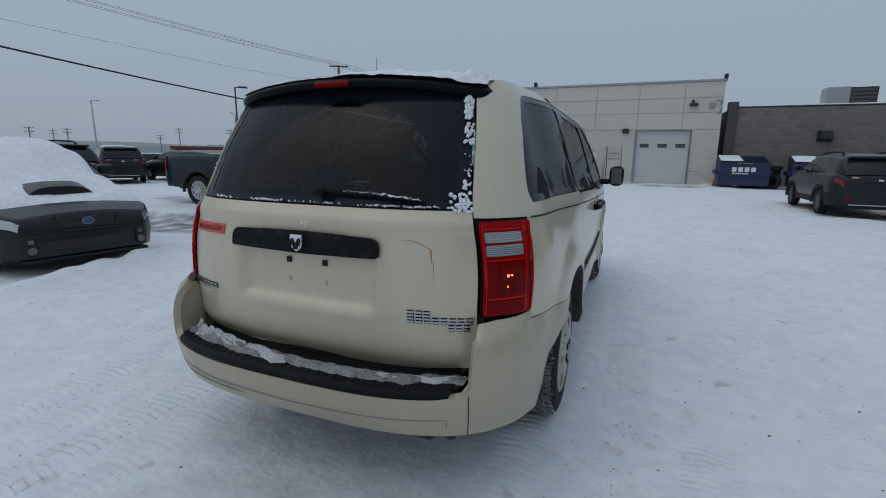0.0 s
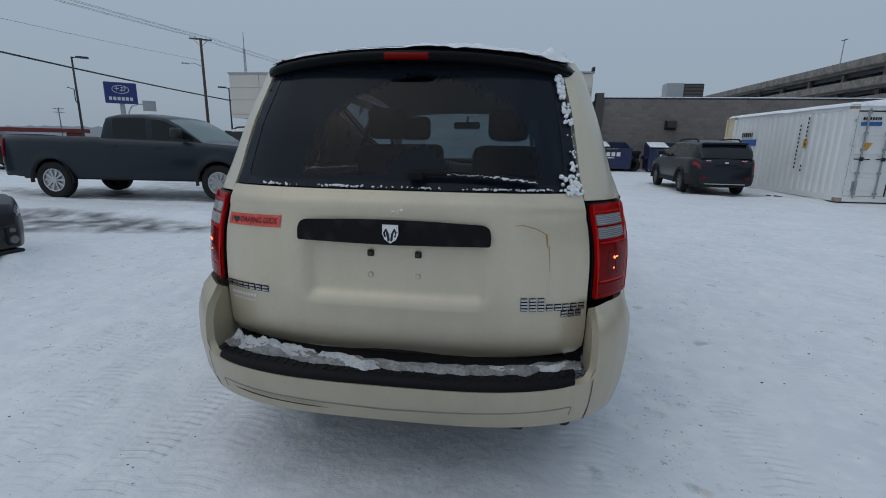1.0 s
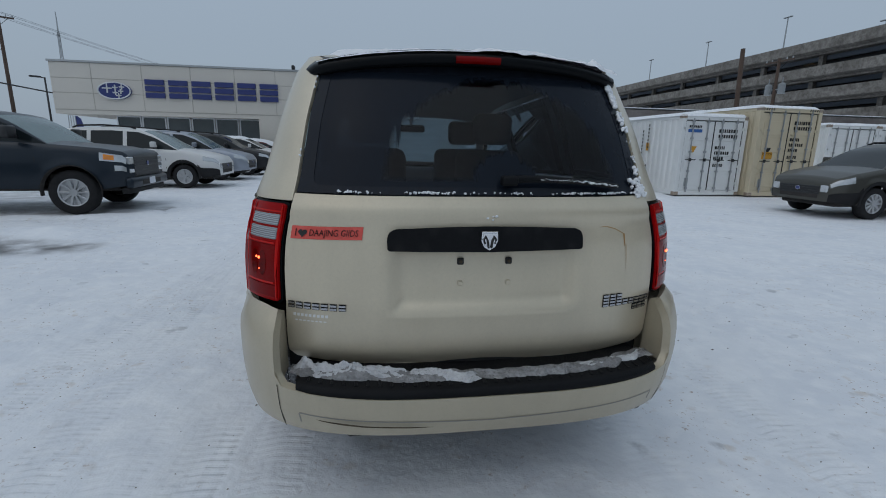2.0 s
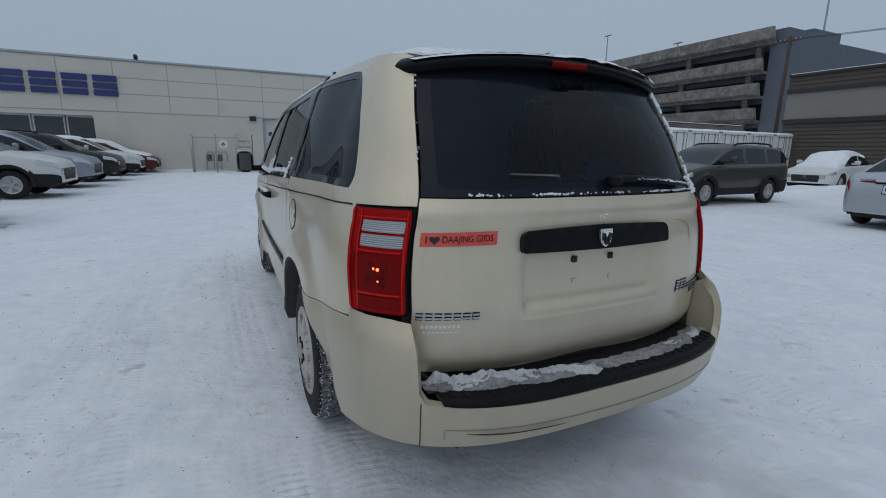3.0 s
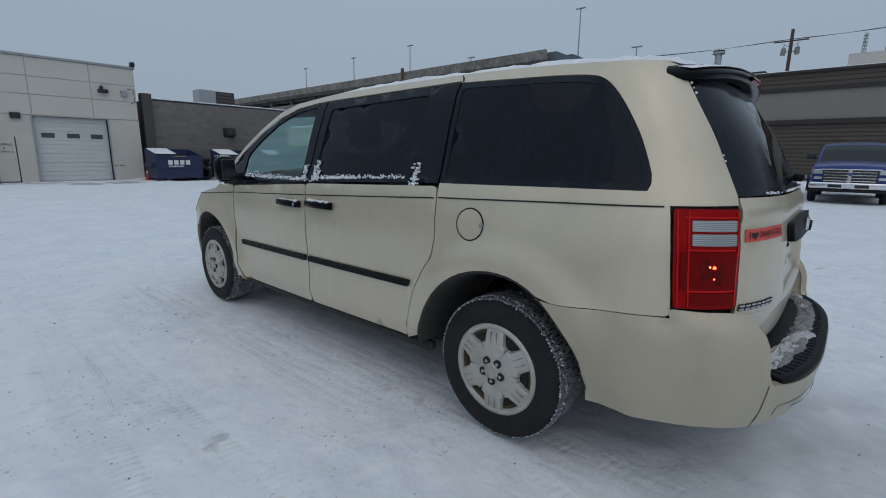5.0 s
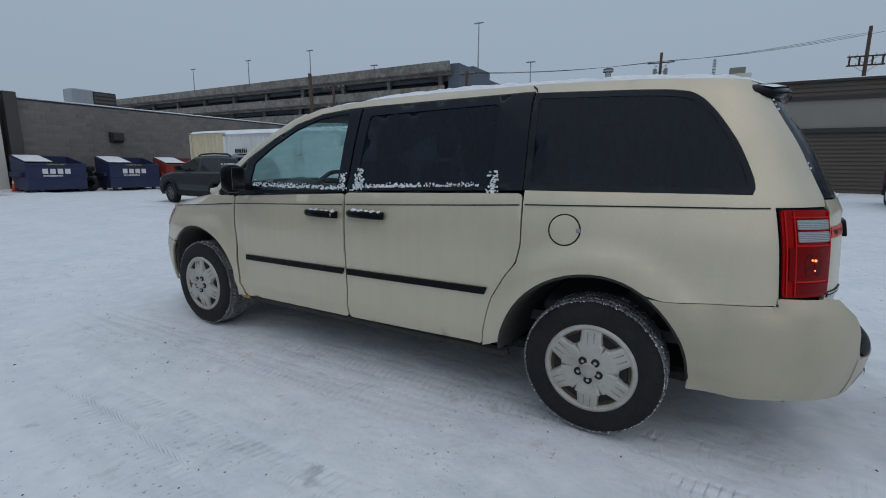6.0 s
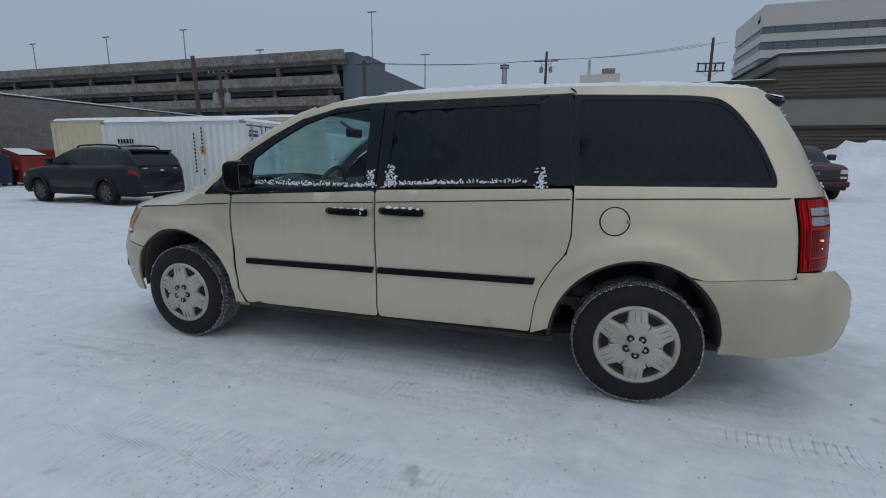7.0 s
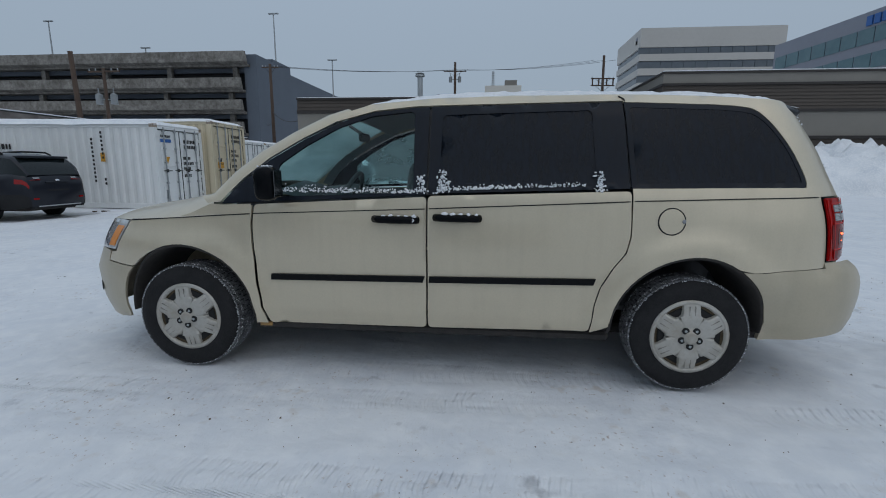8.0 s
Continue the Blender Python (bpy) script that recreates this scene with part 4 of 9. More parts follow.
# ---- parking structure ----
def build_parking():
    t = thing("parking_structure", pose(0, 0, 0), "four-storey concrete car park with stained decks", "parking structure")
    x, y0, y1 = 62.0, 36.9, 170.0
    # solid box whose near-black colour stands for the shade between decks
    wall_box("core", (x + 3.2, y0, -0.2), (x + 42, y1, 16.2), M["deck_dark"], t, "solid near-black core, shade of the open decks put in its colour")
    for i, z in enumerate((15.75, 12.25, 9.2, 6.1)):
        h = 1.35 if i else 1.4
        yy = y0 - 0.9 if i == 0 else y0
        n = 12
        seg = (y1 - yy) / n
        for k in range(n):
            bm = bmesh.new()
            a = yy + k * seg
            v = [bm.verts.new(p) for p in ((x, a, z), (x, a + seg - 0.03, z), (x, a + seg - 0.03, z + h), (x, a, z + h),
                                           (x + 0.9, a, z - 0.25), (x + 0.9, a + seg - 0.03, z - 0.25), (x + 0.45, a + seg - 0.03, z + h), (x + 0.45, a, z + h))]
            for f in ((0, 3, 2, 1), (3, 7, 6, 2), (0, 1, 5, 4), (4, 5, 6, 7), (0, 4, 7, 3), (1, 2, 6, 5)):
                bm.faces.new([v[j] for j in f])
            bmesh.ops.recalc_face_normals(bm, faces=bm.faces)
            part("parapet", bm, M["concrete"], t)
        wall_box("deck", (x + 0.9, yy, z - 0.5), (x + 42, y1, z - 0.2), M["concrete"], t)
        wall_box("beam", (x + 2.4, yy, z - 1.1), (x + 2.9, y1, z - 0.5), M["blue_grey"], t)
        for k in range(13):
            wall_box("column", (x + 1.6, yy + 2 + k * 10.2, z - 2.2), (x + 2.2, yy + 2.7 + k * 10.2, z - 0.5), M["concrete"], t)
    wall_box("stair_tower", (x + 1.6, y0 - 1.9, -0.2), (x + 7.5, y0, 17.0), M["blue_grey"], t, "blue grey end wall")
    wall_box("end_wall", (x + 7.5, y0 - 1.6, -0.2), (x + 45, y0, 16.4), M["blue_grey"], t)
    for k, (a, b) in enumerate(((8.0, 17.0), (20.0, 15.8))):
        wall_box("end_wall", (x + 7.5, y0 - 1.59 + 0.01 * k, 15), (x + a + 6, y0 - 0.01, b + 0.6 - k), M["blue_grey"], t)
    for y in (62.0, 97.0):
        bm = bmesh.new()
        rod(bm, (x + 2.9, y, 14.9), (x + 2.9, y, 15.15), 0.22, n=12)
        part("deck_lamp", bm, M["lamp_glow"], t, "lit warm ceiling lamp")
    return t


M["lamp_glow"] = mat("lamp_glow", (0.9, 0.75, 0.4), 0.5, glow=((1.0, 0.72, 0.32), 5.0))
build_parking()


# ---- brown building ----
def build_brown():
    t = thing("brown_building", pose(0, 0, 0), "low brown-sided commercial building with a tan band", "building")
    for a, b, top, parts_ in ((-10.3, 15.2, 6.0, (("brown_siding", 0, 3.25), ("trim_dark", 3.25, 3.5), ("tan_band", 3.5, 5.0), ("trim_dark", 5.0, 5.22), ("brown_siding", 5.22, 5.95), ("trim_dark", 5.95, 6.08))),
                              (-60.0, -10.3, 7.5, (("brown_siding", 0, 3.2), ("trim_dark", 3.2, 3.4), ("tan_band", 3.4, 4.95), ("trim_dark", 4.95, 5.12), ("brown_siding", 5.12, 6.65), ("trim_dark", 6.65, 6.8), ("tan_band", 6.8, 7.42), ("trim_dark", 7.42, 7.55)))):
        x = 30.0
        for mm, z0, z1 in parts_:
            off = {"trim_dark": -0.10, "tan_band": 0.0, "brown_siding": 0.03}[mm]
            if mm == "brown_siding":
                n = max(2, int((z1 - z0) / 0.21))
                h = (z1 - z0) / n
                for i in range(n):
                    bm = bmesh.new()
                    v = [bm.verts.new(p) for p in ((x + off - 0.03, a, z0 + i * h), (x + off - 0.03, b, z0 + i * h), (x + off + 0.02, b, z0 + (i + 1) * h), (x + off + 0.02, a, z0 + (i + 1) * h),
                                                   (x + 0.3, a, z0 + i * h), (x + 0.3, b, z0 + i * h), (x + 0.3, b, z0 + (i + 1) * h), (x + 0.3, a, z0 + (i + 1) * h))]
                    for f in ((0, 1, 2, 3), (4, 7, 6, 5), (0, 4, 5, 1), (2, 6, 7, 3), (0, 3, 7, 4), (1, 5, 6, 2)):
                        bm.faces.new([v[j] for j in f])
                    bmesh.ops.recalc_face_normals(bm, faces=bm.faces)
                    part("siding_board", bm, M[mm], t)
            else:
                wall_box("band" if mm == "tan_band" else "trim", (x + off, a, z0), (x + 0.3, b, z1), M[mm], t)
        wall_box("wall", (x + 0.3, a + 0.05, -0.1), (x + 25, b - 0.05, top - 0.3), M["brown_siding"], t)
        wall_box("roof_snow", (x + 0.05, a, top + (0.08 if top < 7 else 0.05)), (x + 1.2, b, top + 0.14), M["snow"], t, "thin line of snow on the roof edge", 0.02)
    # the north face of the taller block, above the lower roof
    for mm, z0, z1, off in (("brown_siding", 5.9, 6.65, 0.0), ("trim_dark", 6.65, 6.8, 0.1), ("tan_band", 6.8, 7.42, 0.02), ("trim_dark", 7.42, 7.55, 0.1)):
        wall_box("gable_band", (30.0, -10.3, z0), (55, -10.28 + off, z1), M[mm], t)
    # rooftop flue and fan
    bm = bmesh.new()
    rod(bm, (33, 6.6, 5.6), (33, 6.6, 8.0), 0.20, n=14)
    rod(bm, (33, 6.6, 8.0), (33, 6.6, 8.12), 0.36, n=14)
    rod(bm, (33, 6.6, 8.2), (33, 6.6, 8.35), 0.36, 0.05, n=14)
    part("flue", bm, M["galv"], t)
    bm = bmesh.new()
    box(bm, (33, 3.9, 5.7), (34, 5.3, 6.7), 0.03)
    part("roof_fan_box", bm, M["dark_metal"], t)
    return t


build_brown()


# ================= the minivan =================
# Rear axle at y = 0, front axle at y = 3.078, nose towards +y.
Z_W = [0.18, 0.25, 0.35, 0.50, 0.62, 0.85, 1.00, 1.10, 1.16, 1.24, 1.45, 1.63, 1.70, 1.74]
X_W = [0.885, 0.905, 0.922, 0.934, 0.938, 0.950, 0.945, 0.938, 0.922, 0.887, 0.818, 0.748, 0.690, 0.62]
Z_L = [0.20, 0.50, 0.62, 0.80, 1.00, 1.12, 1.18, 1.40, 1.63, 1.70, 1.74]
Y_L = [0.60, 0.650, 0.672, 0.692, 0.680, 0.660, 0.645, 0.540, 0.385, 0.320, 0.27]
Z_F = [0.20, 0.40, 0.60, 0.75, 0.90, 1.00, 1.10, 1.3]
Y_F = [1.11, 1.20, 1.22, 1.14, 1.06, 0.98, 0.78, 0.5]
YC, NR = -0.30, 3.15
YF, NF = 2.85, 2.9


def _arc_table(w, length, power):
    th = np.linspace(0, math.pi / 2, 241)
    x = w * np.sin(th) ** (2 / power)
    y = length * np.cos(th) ** (2 / power)
    s = np.r_[0, np.cumsum(np.hypot(np.diff(x), np.diff(y)))]
    return th, s


TH_R, S_R = _arc_table(0.945, 0.675, NR)
TH_F, S_F = _arc_table(0.925, 1.10, NF)
T_R, T_F = S_R[-1], S_F[-1]
T_SIDE = T_R + (YF - YC)
T_NOSE = T_SIDE + T_F
HUBS = (0.0, 3.078)


def flare(y, z):
    """Swelling of the flank over the wheels."""
    return 0.0 if z > 1.05 else sum(0.036 * smoothstep(0.635, 0.50, math.hypot(y - hy, z - 0.34)) for hy in HUBS)


def side_width(y, z, flared=True):
    w = interp(z, Z_W, X_W)
    if y > 0.8:
        w *= 1 - 0.028 * ((y - 0.8) / 1.8) ** 2
    if y < 0.3:
        w *= 1 - smoothstep(0.3, -0.35, y) * (0.024 * smoothstep(0.6, 0.85, z) + 0.036 * smoothstep(0.9, 1.2, z))
    if flared:
        w += flare(y, z)
    # pressed line under the windows and along the sill
    w -= 0.004 * math.exp(-((z - 1.06 - 0.045 * (0.8 - y) / 2) / 0.02) ** 2)
    if -0.4 < y < 2.7:
        w += 0.016 * math.exp(-((z - 0.425) / 0.035) ** 2)
    return w


def lift(t, z):
    """The van's skin: t metres round from the middle of the tail (plus: left side), at height z."""
    s = -1.0 if t >= 0 else 1.0
    a = abs(t)
    if a < T_R:
        th = float(np.interp(a, S_R, TH_R))
        ln = interp(z, Z_L, Y_L)
        y = YC - ln * max(math.cos(th), 0.0) ** (2 / NR)
        return (s * (side_width(YC, z, False) * math.sin(th) ** (2 / NR) + flare(y, z)), y, z)
    if a < T_SIDE:
        y = YC + a - T_R
        return (s * side_width(y, z), y, z)
    th = float(np.interp(T_F - (a - T_SIDE), S_F, TH_F))
    w, ln = side_width(YF, z), interp(z, Z_F, Y_F)
    return (s * w * math.sin(th) ** (2 / NF), YF + ln * max(math.cos(th), 0.0) ** (2 / NF), z)


def ty(y):
    """Place along the skin of a point on the side at y; behind the corner it follows the curve."""
    if y >= YC:
        return T_R + y - YC
    u = min(1.0, (YC - y) / 0.675) ** (NR / 2)
    return float(np.interp(math.acos(u), TH_R, S_R))


def tx(x, w=0.916):
    u = min(1.0, abs(x) / w) ** (NR / 2)
    t = float(np.interp(math.asin(u), TH_R, S_R))
    return -t if x > 0 else t


def onside(pts, side):
    """Outline given as (y, z) on one flank: +1 left, -1 right."""
    return [(side * ty(y), z) for y, z in pts]


def tuck(z):
    """How far the lower flank behind the rear wheel draws in."""
    return 0.095 * smoothstep(0.70, 0.34, z)


def arch_flat(hy, c):
    """The arches reach less far towards the bumpers."""
    return 0.895 if (c < 0) == (hy < 1) else 1.0


def arch(hy, r, a0, a1, n=18):
    out = []
    for a in np.linspace(a0, a1, n):
        c = math.cos(radians(a))
        out.append((hy + r * c * arch_flat(hy, c), 0.34 + r * math.sin(radians(a))))
    return out


van = thing("minivan", pose(0, 0, 0), "champagne minivan with snow on its roof and bumper", "minivan")
G = 0.0025

DOOR_F = [(1.525, 1.125), (2.585, 1.068), (2.600, 0.95), (2.600, 0.79), (2.580, 0.58), (2.552, 0.43), (2.520, 0.315), (1.526, 0.326)]
FRAME_F = [(1.528, 1.133), (2.585, 1.076), (2.800, 1.064), (2.655, 1.215), (2.50, 1.335), (2.30, 1.452), (2.08, 1.560), (1.86, 1.622), (1.62, 1.648), (1.528, 1.652)]
GLASS_F = [(1.606, 1.146), (2.440, 1.114), (2.445, 1.300), (2.285, 1.412), (2.085, 1.524), (1.88, 1.594), (1.618, 1.622)]
DOOR_S = [(1.521, 1.130), (1.521, 0.326), (0.569, 0.343), (0.549, 0.51), (0.522, 0.614), (0.455, 0.734), (0.392, 0.818), (0.371, 0.914), (0.376, 1.168)]
FRAME_S = [(1.520, 1.138), (0.382, 1.178), (0.410, 1.674), (1.520, 1.653)]
GLASS_S = [(1.455, 1.158), (0.565, 1.196), (0.585, 1.622), (1.448, 1.598)]
QWIN = [(0.3745, 1.180), (0.4035, 1.670), (0.10, 1.660), (-0.10, 1.656), (-0.26, 1.646), (-0.390, 1.612), (-0.488, 1.535), (-0.558, 1.425), (-0.598, 1.308), (-0.612, 1.225), (-0.592, 1.190)]


def cut_corners(pts):
    """Round an open run of points by cutting its corners."""
    out = [pts[0]]
    for (a, b), (c, d) in zip(pts, pts[1:]):
        out += [(a * 0.75 + c * 0.25, b * 0.75 + d * 0.25), (a * 0.25 + c * 0.75, b * 0.25 + d * 0.75)]
    return out + [pts[-1]]


QWIN = QWIN[:2] + cut_corners(cut_corners(QWIN[2:]))
E_TOP = [(ty(1.90), 1.665), (ty(1.52), 1.700), (ty(1.05), 1.715), (ty(0.4), 1.718), (ty(-0.1), 1.706), (ty(-0.30), 1.694), (tx(-0.82), 1.680), (tx(-0.74), 1.668)]


def build_side(s):
    def poly(pts):
        return onside(pts, s)

    far = "left" if s > 0 else "right"
    # doors
    d = patch("front_door", inset(rounded(poly(DOOR_F), 0.03), G), lift, M["paint"], van, 0.05)
    f = patch("window_frame", inset(poly(FRAME_F), 0.003), lift, M["glass_border"], d, 0.05, [rounded(poly(GLASS_F), 0.03)], off=-0.002, label="gloss black window surround")
    patch("window", rounded(poly(GLASS_F), 0.03), lift, M["clear_glass" if s > 0 else "frost_glass"], f, 0.07, depth=0, off=-0.008)
    d2 = patch("sliding_door", inset(rounded(poly(DOOR_S), 0.03), G), lift, M["paint"], van, 0.05)
    f2 = patch("window_frame", inset(poly(FRAME_S), 0.003), lift, M["glass_border"], d2, 0.05, [rounded(poly(GLASS_S), 0.03)], off=-0.002, label="gloss black window surround")
    patch("window", rounded(poly(GLASS_S), 0.03), lift, M["privacy"], f2, 0.07, depth=0, off=-0.008)
    # mouldings
    for host, a, b in ((d, 2.497, 1.536), (d2, 1.512, 0.548)):
        za, zb = 0.620 + (2.5 - a) * 0.014, 0.620 + (2.5 - b) * 0.014
        pts = [(a, za - 0.018), (b + 0.012, zb - 0.018), (b, zb + 0.019), (a - 0.004, za + 0.019)]
        patch("side_moulding", poly(pts), lift, M["black_trim"], host, 0.03, depth=0.016, off=0.014, label="black plastic rubbing strip")
    # handles: recess cup and a black grip
    for host, y0, y1, z in ((d, 1.575, 1.835, 0.990), (d2, 1.215, 1.475, 1.004)):
        yc = (y0 + y1) / 2
        cup = [(yc + 0.085 * math.cos(a), z + 0.036 * math.sin(a)) for a in np.linspace(0, math.tau, 17)[:-1]]
        patch("handle_cup", poly(cup), lift, M["bumper_paint"], host, 0.03, depth=0.004, off=0.005)
        h = bmesh.new()
        x0 = side_width(yc, z)
        tube(h, [(-s * (x0 + 0.004), y0, z - 0.002), (-s * (x0 + 0.030), y0 + 0.035, z), (-s * (x0 + 0.040), yc, z + 0.001), (-s * (x0 + 0.032), y1 - 0.035, z + 0.002), (-s * (x0 + 0.004), y1, z + 0.001)], 0.0225, 8)
        box(h, (-s * (x0 + 0.028) - 0.012, y0, z - 0.021), (-s * (x0 + 0.028) + 0.012, y0 + 0.08, z + 0.019), 0.01)
        part("door_handle", h, M["gloss_black"], host, "black door handle", smooth=True)
        if s > 0:
            sn = bmesh.new()
            rng = random.Random(int(y0 * 100))
            clumps(sn, [(-s * (x0 + 0.03), y0 + 0.02 + i * 0.045, z + 0.022, rng.uniform(0.5, 1.1)) for i in range(5)], 0.019, 0.6, rng, 2)
            part("snow_on_handle", sn, M["snow"], host, smooth=True)
    if s > 0:
        k = bmesh.new()
        x0 = side_width(1.58, 0.99)
        rod(k, (-x0 - 0.046, 1.60, 0.990), (-x0 - 0.036, 1.60, 0.990), 0.011)
        part("lock", k, M["chrome"], d)
    # front wing
    wing = [(2.594, 1.062), (2.609, 0.95), (2.609, 0.79), (2.589, 0.58), (2.561, 0.43), (2.530, 0.315), (2.60, 0.318)] + arch(3.078, 0.470, 184, 43) + [(3.40, 0.655), (3.625, 0.674), (3.62, 0.735), (3.565, 0.745), (3.52, 0.945), (3.11, 0.976), (2.80, 0.996), (2.70, 1.05)]
    patch("front_wing", inset(poly(wing), 0.003), lift, M["paint"], van, 0.045)
    # rear quarter, D-pillar and roof side, round to the tailgate edge
    q = [(s * a, b) for a, b in ([(ty(0.369), 1.172), (ty(0.367), 0.914), (ty(0.388), 0.8165), (ty(0.451), 0.7325), (ty(0.518), 0.6125), (ty(0.545), 0.51), (ty(0.565), 0.343)]
        + [(ty(y), z) for y, z in arch(0.0, 0.470, 6, 121)] + [(ty(-0.288), 0.7275), (ty(-0.685), 0.7490), (ty(-0.674) - 0.029, 0.758), (ty(-0.674) - 0.024, 0.784), (ty(-0.670), 1.142), (tx(-0.708), 1.146), (tx(-0.711), 1.18), (tx(-0.745), 1.42), (tx(-0.765), 1.60), (tx(-0.775), 1.662)]
        + E_TOP[::-1][1:] + [(ty(2.09), 1.600), (ty(2.09), 1.565), (ty(1.86), 1.627), (ty(1.62), 1.653), (ty(1.524), 1.657), (ty(0.404), 1.679)])]
    quarter = patch("quarter_panel", q, lift, M["paint"], van, 0.045, [poly(QWIN)])
    b = patch("quarter_window_border", inset(poly(QWIN), 0.002), lift, M["glass_border"], quarter, 0.05, [rounded(inset(poly(QWIN), 0.030), 0.02)], off=-0.003, label="black window border")
    patch("window", rounded(inset(poly(QWIN), 0.030), 0.02), lift, M["privacy"], b, 0.07, depth=0, off=-0.006)
    # fuel door on the left flank
    if s > 0:
        ring = [(0.157 + 0.073 * math.cos(a), 1.002 + 0.073 * math.sin(a)) for a in np.linspace(0, math.tau, 41)[:-1]]
        gap = bmesh.new()
        tube(gap, [Vector(lift(t_, z_)) for t_, z_ in poly(ring + ring[:1])], 0.0042, 6)
        part("fuel_gap", gap, M["seam"], quarter)
        fd = patch("fuel_door", poly([(0.157 + (y - 0.157) * 0.95, 1.002 + (z - 1.002) * 0.95) for y, z in ring]), lift, M["paint"], quarter, 0.04, depth=0.002, off=0.003)
        k = bmesh.new()
        x0 = side_width(0.10, 1.0)
        bmesh.ops.create_icosphere(k, subdivisions=2, radius=0.011, matrix=pose(-x0 - 0.004, 0.092, 1.003) @ Matrix.Diagonal((0.4, 1.0, 1.1, 1)))
        part("finger_notch", k, M["lining"], fd, smooth=True)
    # thin belt seam
    for a, bb in (((0.36, 1.108), (-0.652, 1.135)), ((1.512, 1.052), (0.385, 1.105)), ((2.59, 1.006), (1.536, 1.050)), ((3.50, 0.948), (2.612, 1.003))):
        pts = [a, bb, (bb[0], bb[1] + 0.006), (a[0], a[1] + 0.006)]
        patch("belt_line", poly(pts), lift, M["seam"], quarter, 0.06, depth=0, off=0.0035)
    # shoulder between wing, bonnet and pillar
    patch("wing_shoulder", poly([(2.602, 1.012), (2.602, 1.068), (2.80, 1.060), (2.86, 1.066), (2.94, 1.040), (3.02, 1.006), (3.10, 0.984), (2.80, 1.000)]), lift, M["paint"], van, 0.04, depth=0, off=0.0016)
    # A-pillar
    rows = []
    for y, z in ((2.885, 1.068), (2.802, 1.078), (2.660, 1.222), (2.505, 1.343), (2.305, 1.460), (2.09, 1.567), (1.98, 1.602)):
        x = side_width(y, z)
        rows.append([(-s * x, y, z), (-s * (x - 0.004), y + 0.02, z + 0.02), (-s * (x - 0.035), y + 0.055, z + 0.038), (-s * (x - 0.075), y + 0.085, z + 0.040)])
    bm = bmesh.new()
    grid_mesh(bm, rows)
    bmesh.ops.recalc_face_normals(bm, faces=bm.faces)
    part("a_pillar", bm, M["paint"], van, smooth=True)
    # sill and arch liner
    bm = bmesh.new()
    box(bm, (-s * 0.865 - 0.03, 0.44, 0.275), (-s * 0.865 + 0.03, 2.62, 0.328), 0.015)
    part("sill", bm, M["under"], van, "black sill below the doors")
    for hy in HUBS:
        bm = bmesh.new()
        rows = []
        for a in np.linspace(1, 179, 25):
            c, d_ = math.cos(radians(a)), math.sin(radians(a))
            rows.append([(-s * (abs(lift(ty(hy + r * c * arch_flat(hy, c)), 0.34 + r * d_)[0]) - dx - (tuck(0.34 + r * d_) if hy < 1 and c < 0 else 0.0)), hy + r * c * arch_flat(hy, c), 0.34 + r * d_) for dx, r in ((0.008, 0.475), (0.000, 0.466), (0.012, 0.454), (0.30, 0.446), (0.42, 0.41))])
        grid_mesh(bm, rows)
        part("arch_liner", bm, M["under"], van, "black wheel arch liner", smooth=True)
    # lamps
    build_tail_lamp(s)
    # mirror
    m = bmesh.new()
    vs = box(m, (-0.066, -0.075, -0.095), (0.066, 0.075, 0.095), 0.05, segs=4)
    for v in m.verts:
        v.co.x *= 1 + 0.25 * v.co.z
        v.co.y *= 0.85
    mo = part("door_mirror", m, M["gloss_black"], van, "black door mirror", smooth=True)
    mo.matrix_local = pose(-s * 1.045, 2.43, 1.195, 0, 0, 0)
    g = bmesh.new()
    box(g, (-0.050, -0.069, -0.075), (0.050, -0.064, 0.075), 0.002)
    part("mirror_glass", g, M["mirror"], mo)
    a = bmesh.new()
    box(a, (-0.05, -0.03, -0.03), (0.06, 0.03, 0.02), 0.015)
    for v in a.verts:
        v.co.x = s * v.co.x + s * 0.10
        v.co.z -= 0.05
    part("mirror_arm", a, M["black_trim"], mo)
    sn = bmesh.new()
    rr = random.Random(6)
    clumps(sn, [(0.01 * k - 0.055, rr.uniform(-0.03, 0.03), 0.098, rr.uniform(0.8, 1.2)) for k in range(12)], 0.007, 0.55, rr, 2)
    part("mirror_snow", sn, M["snow"], mo, "snow on top of the mirror", smooth=True)


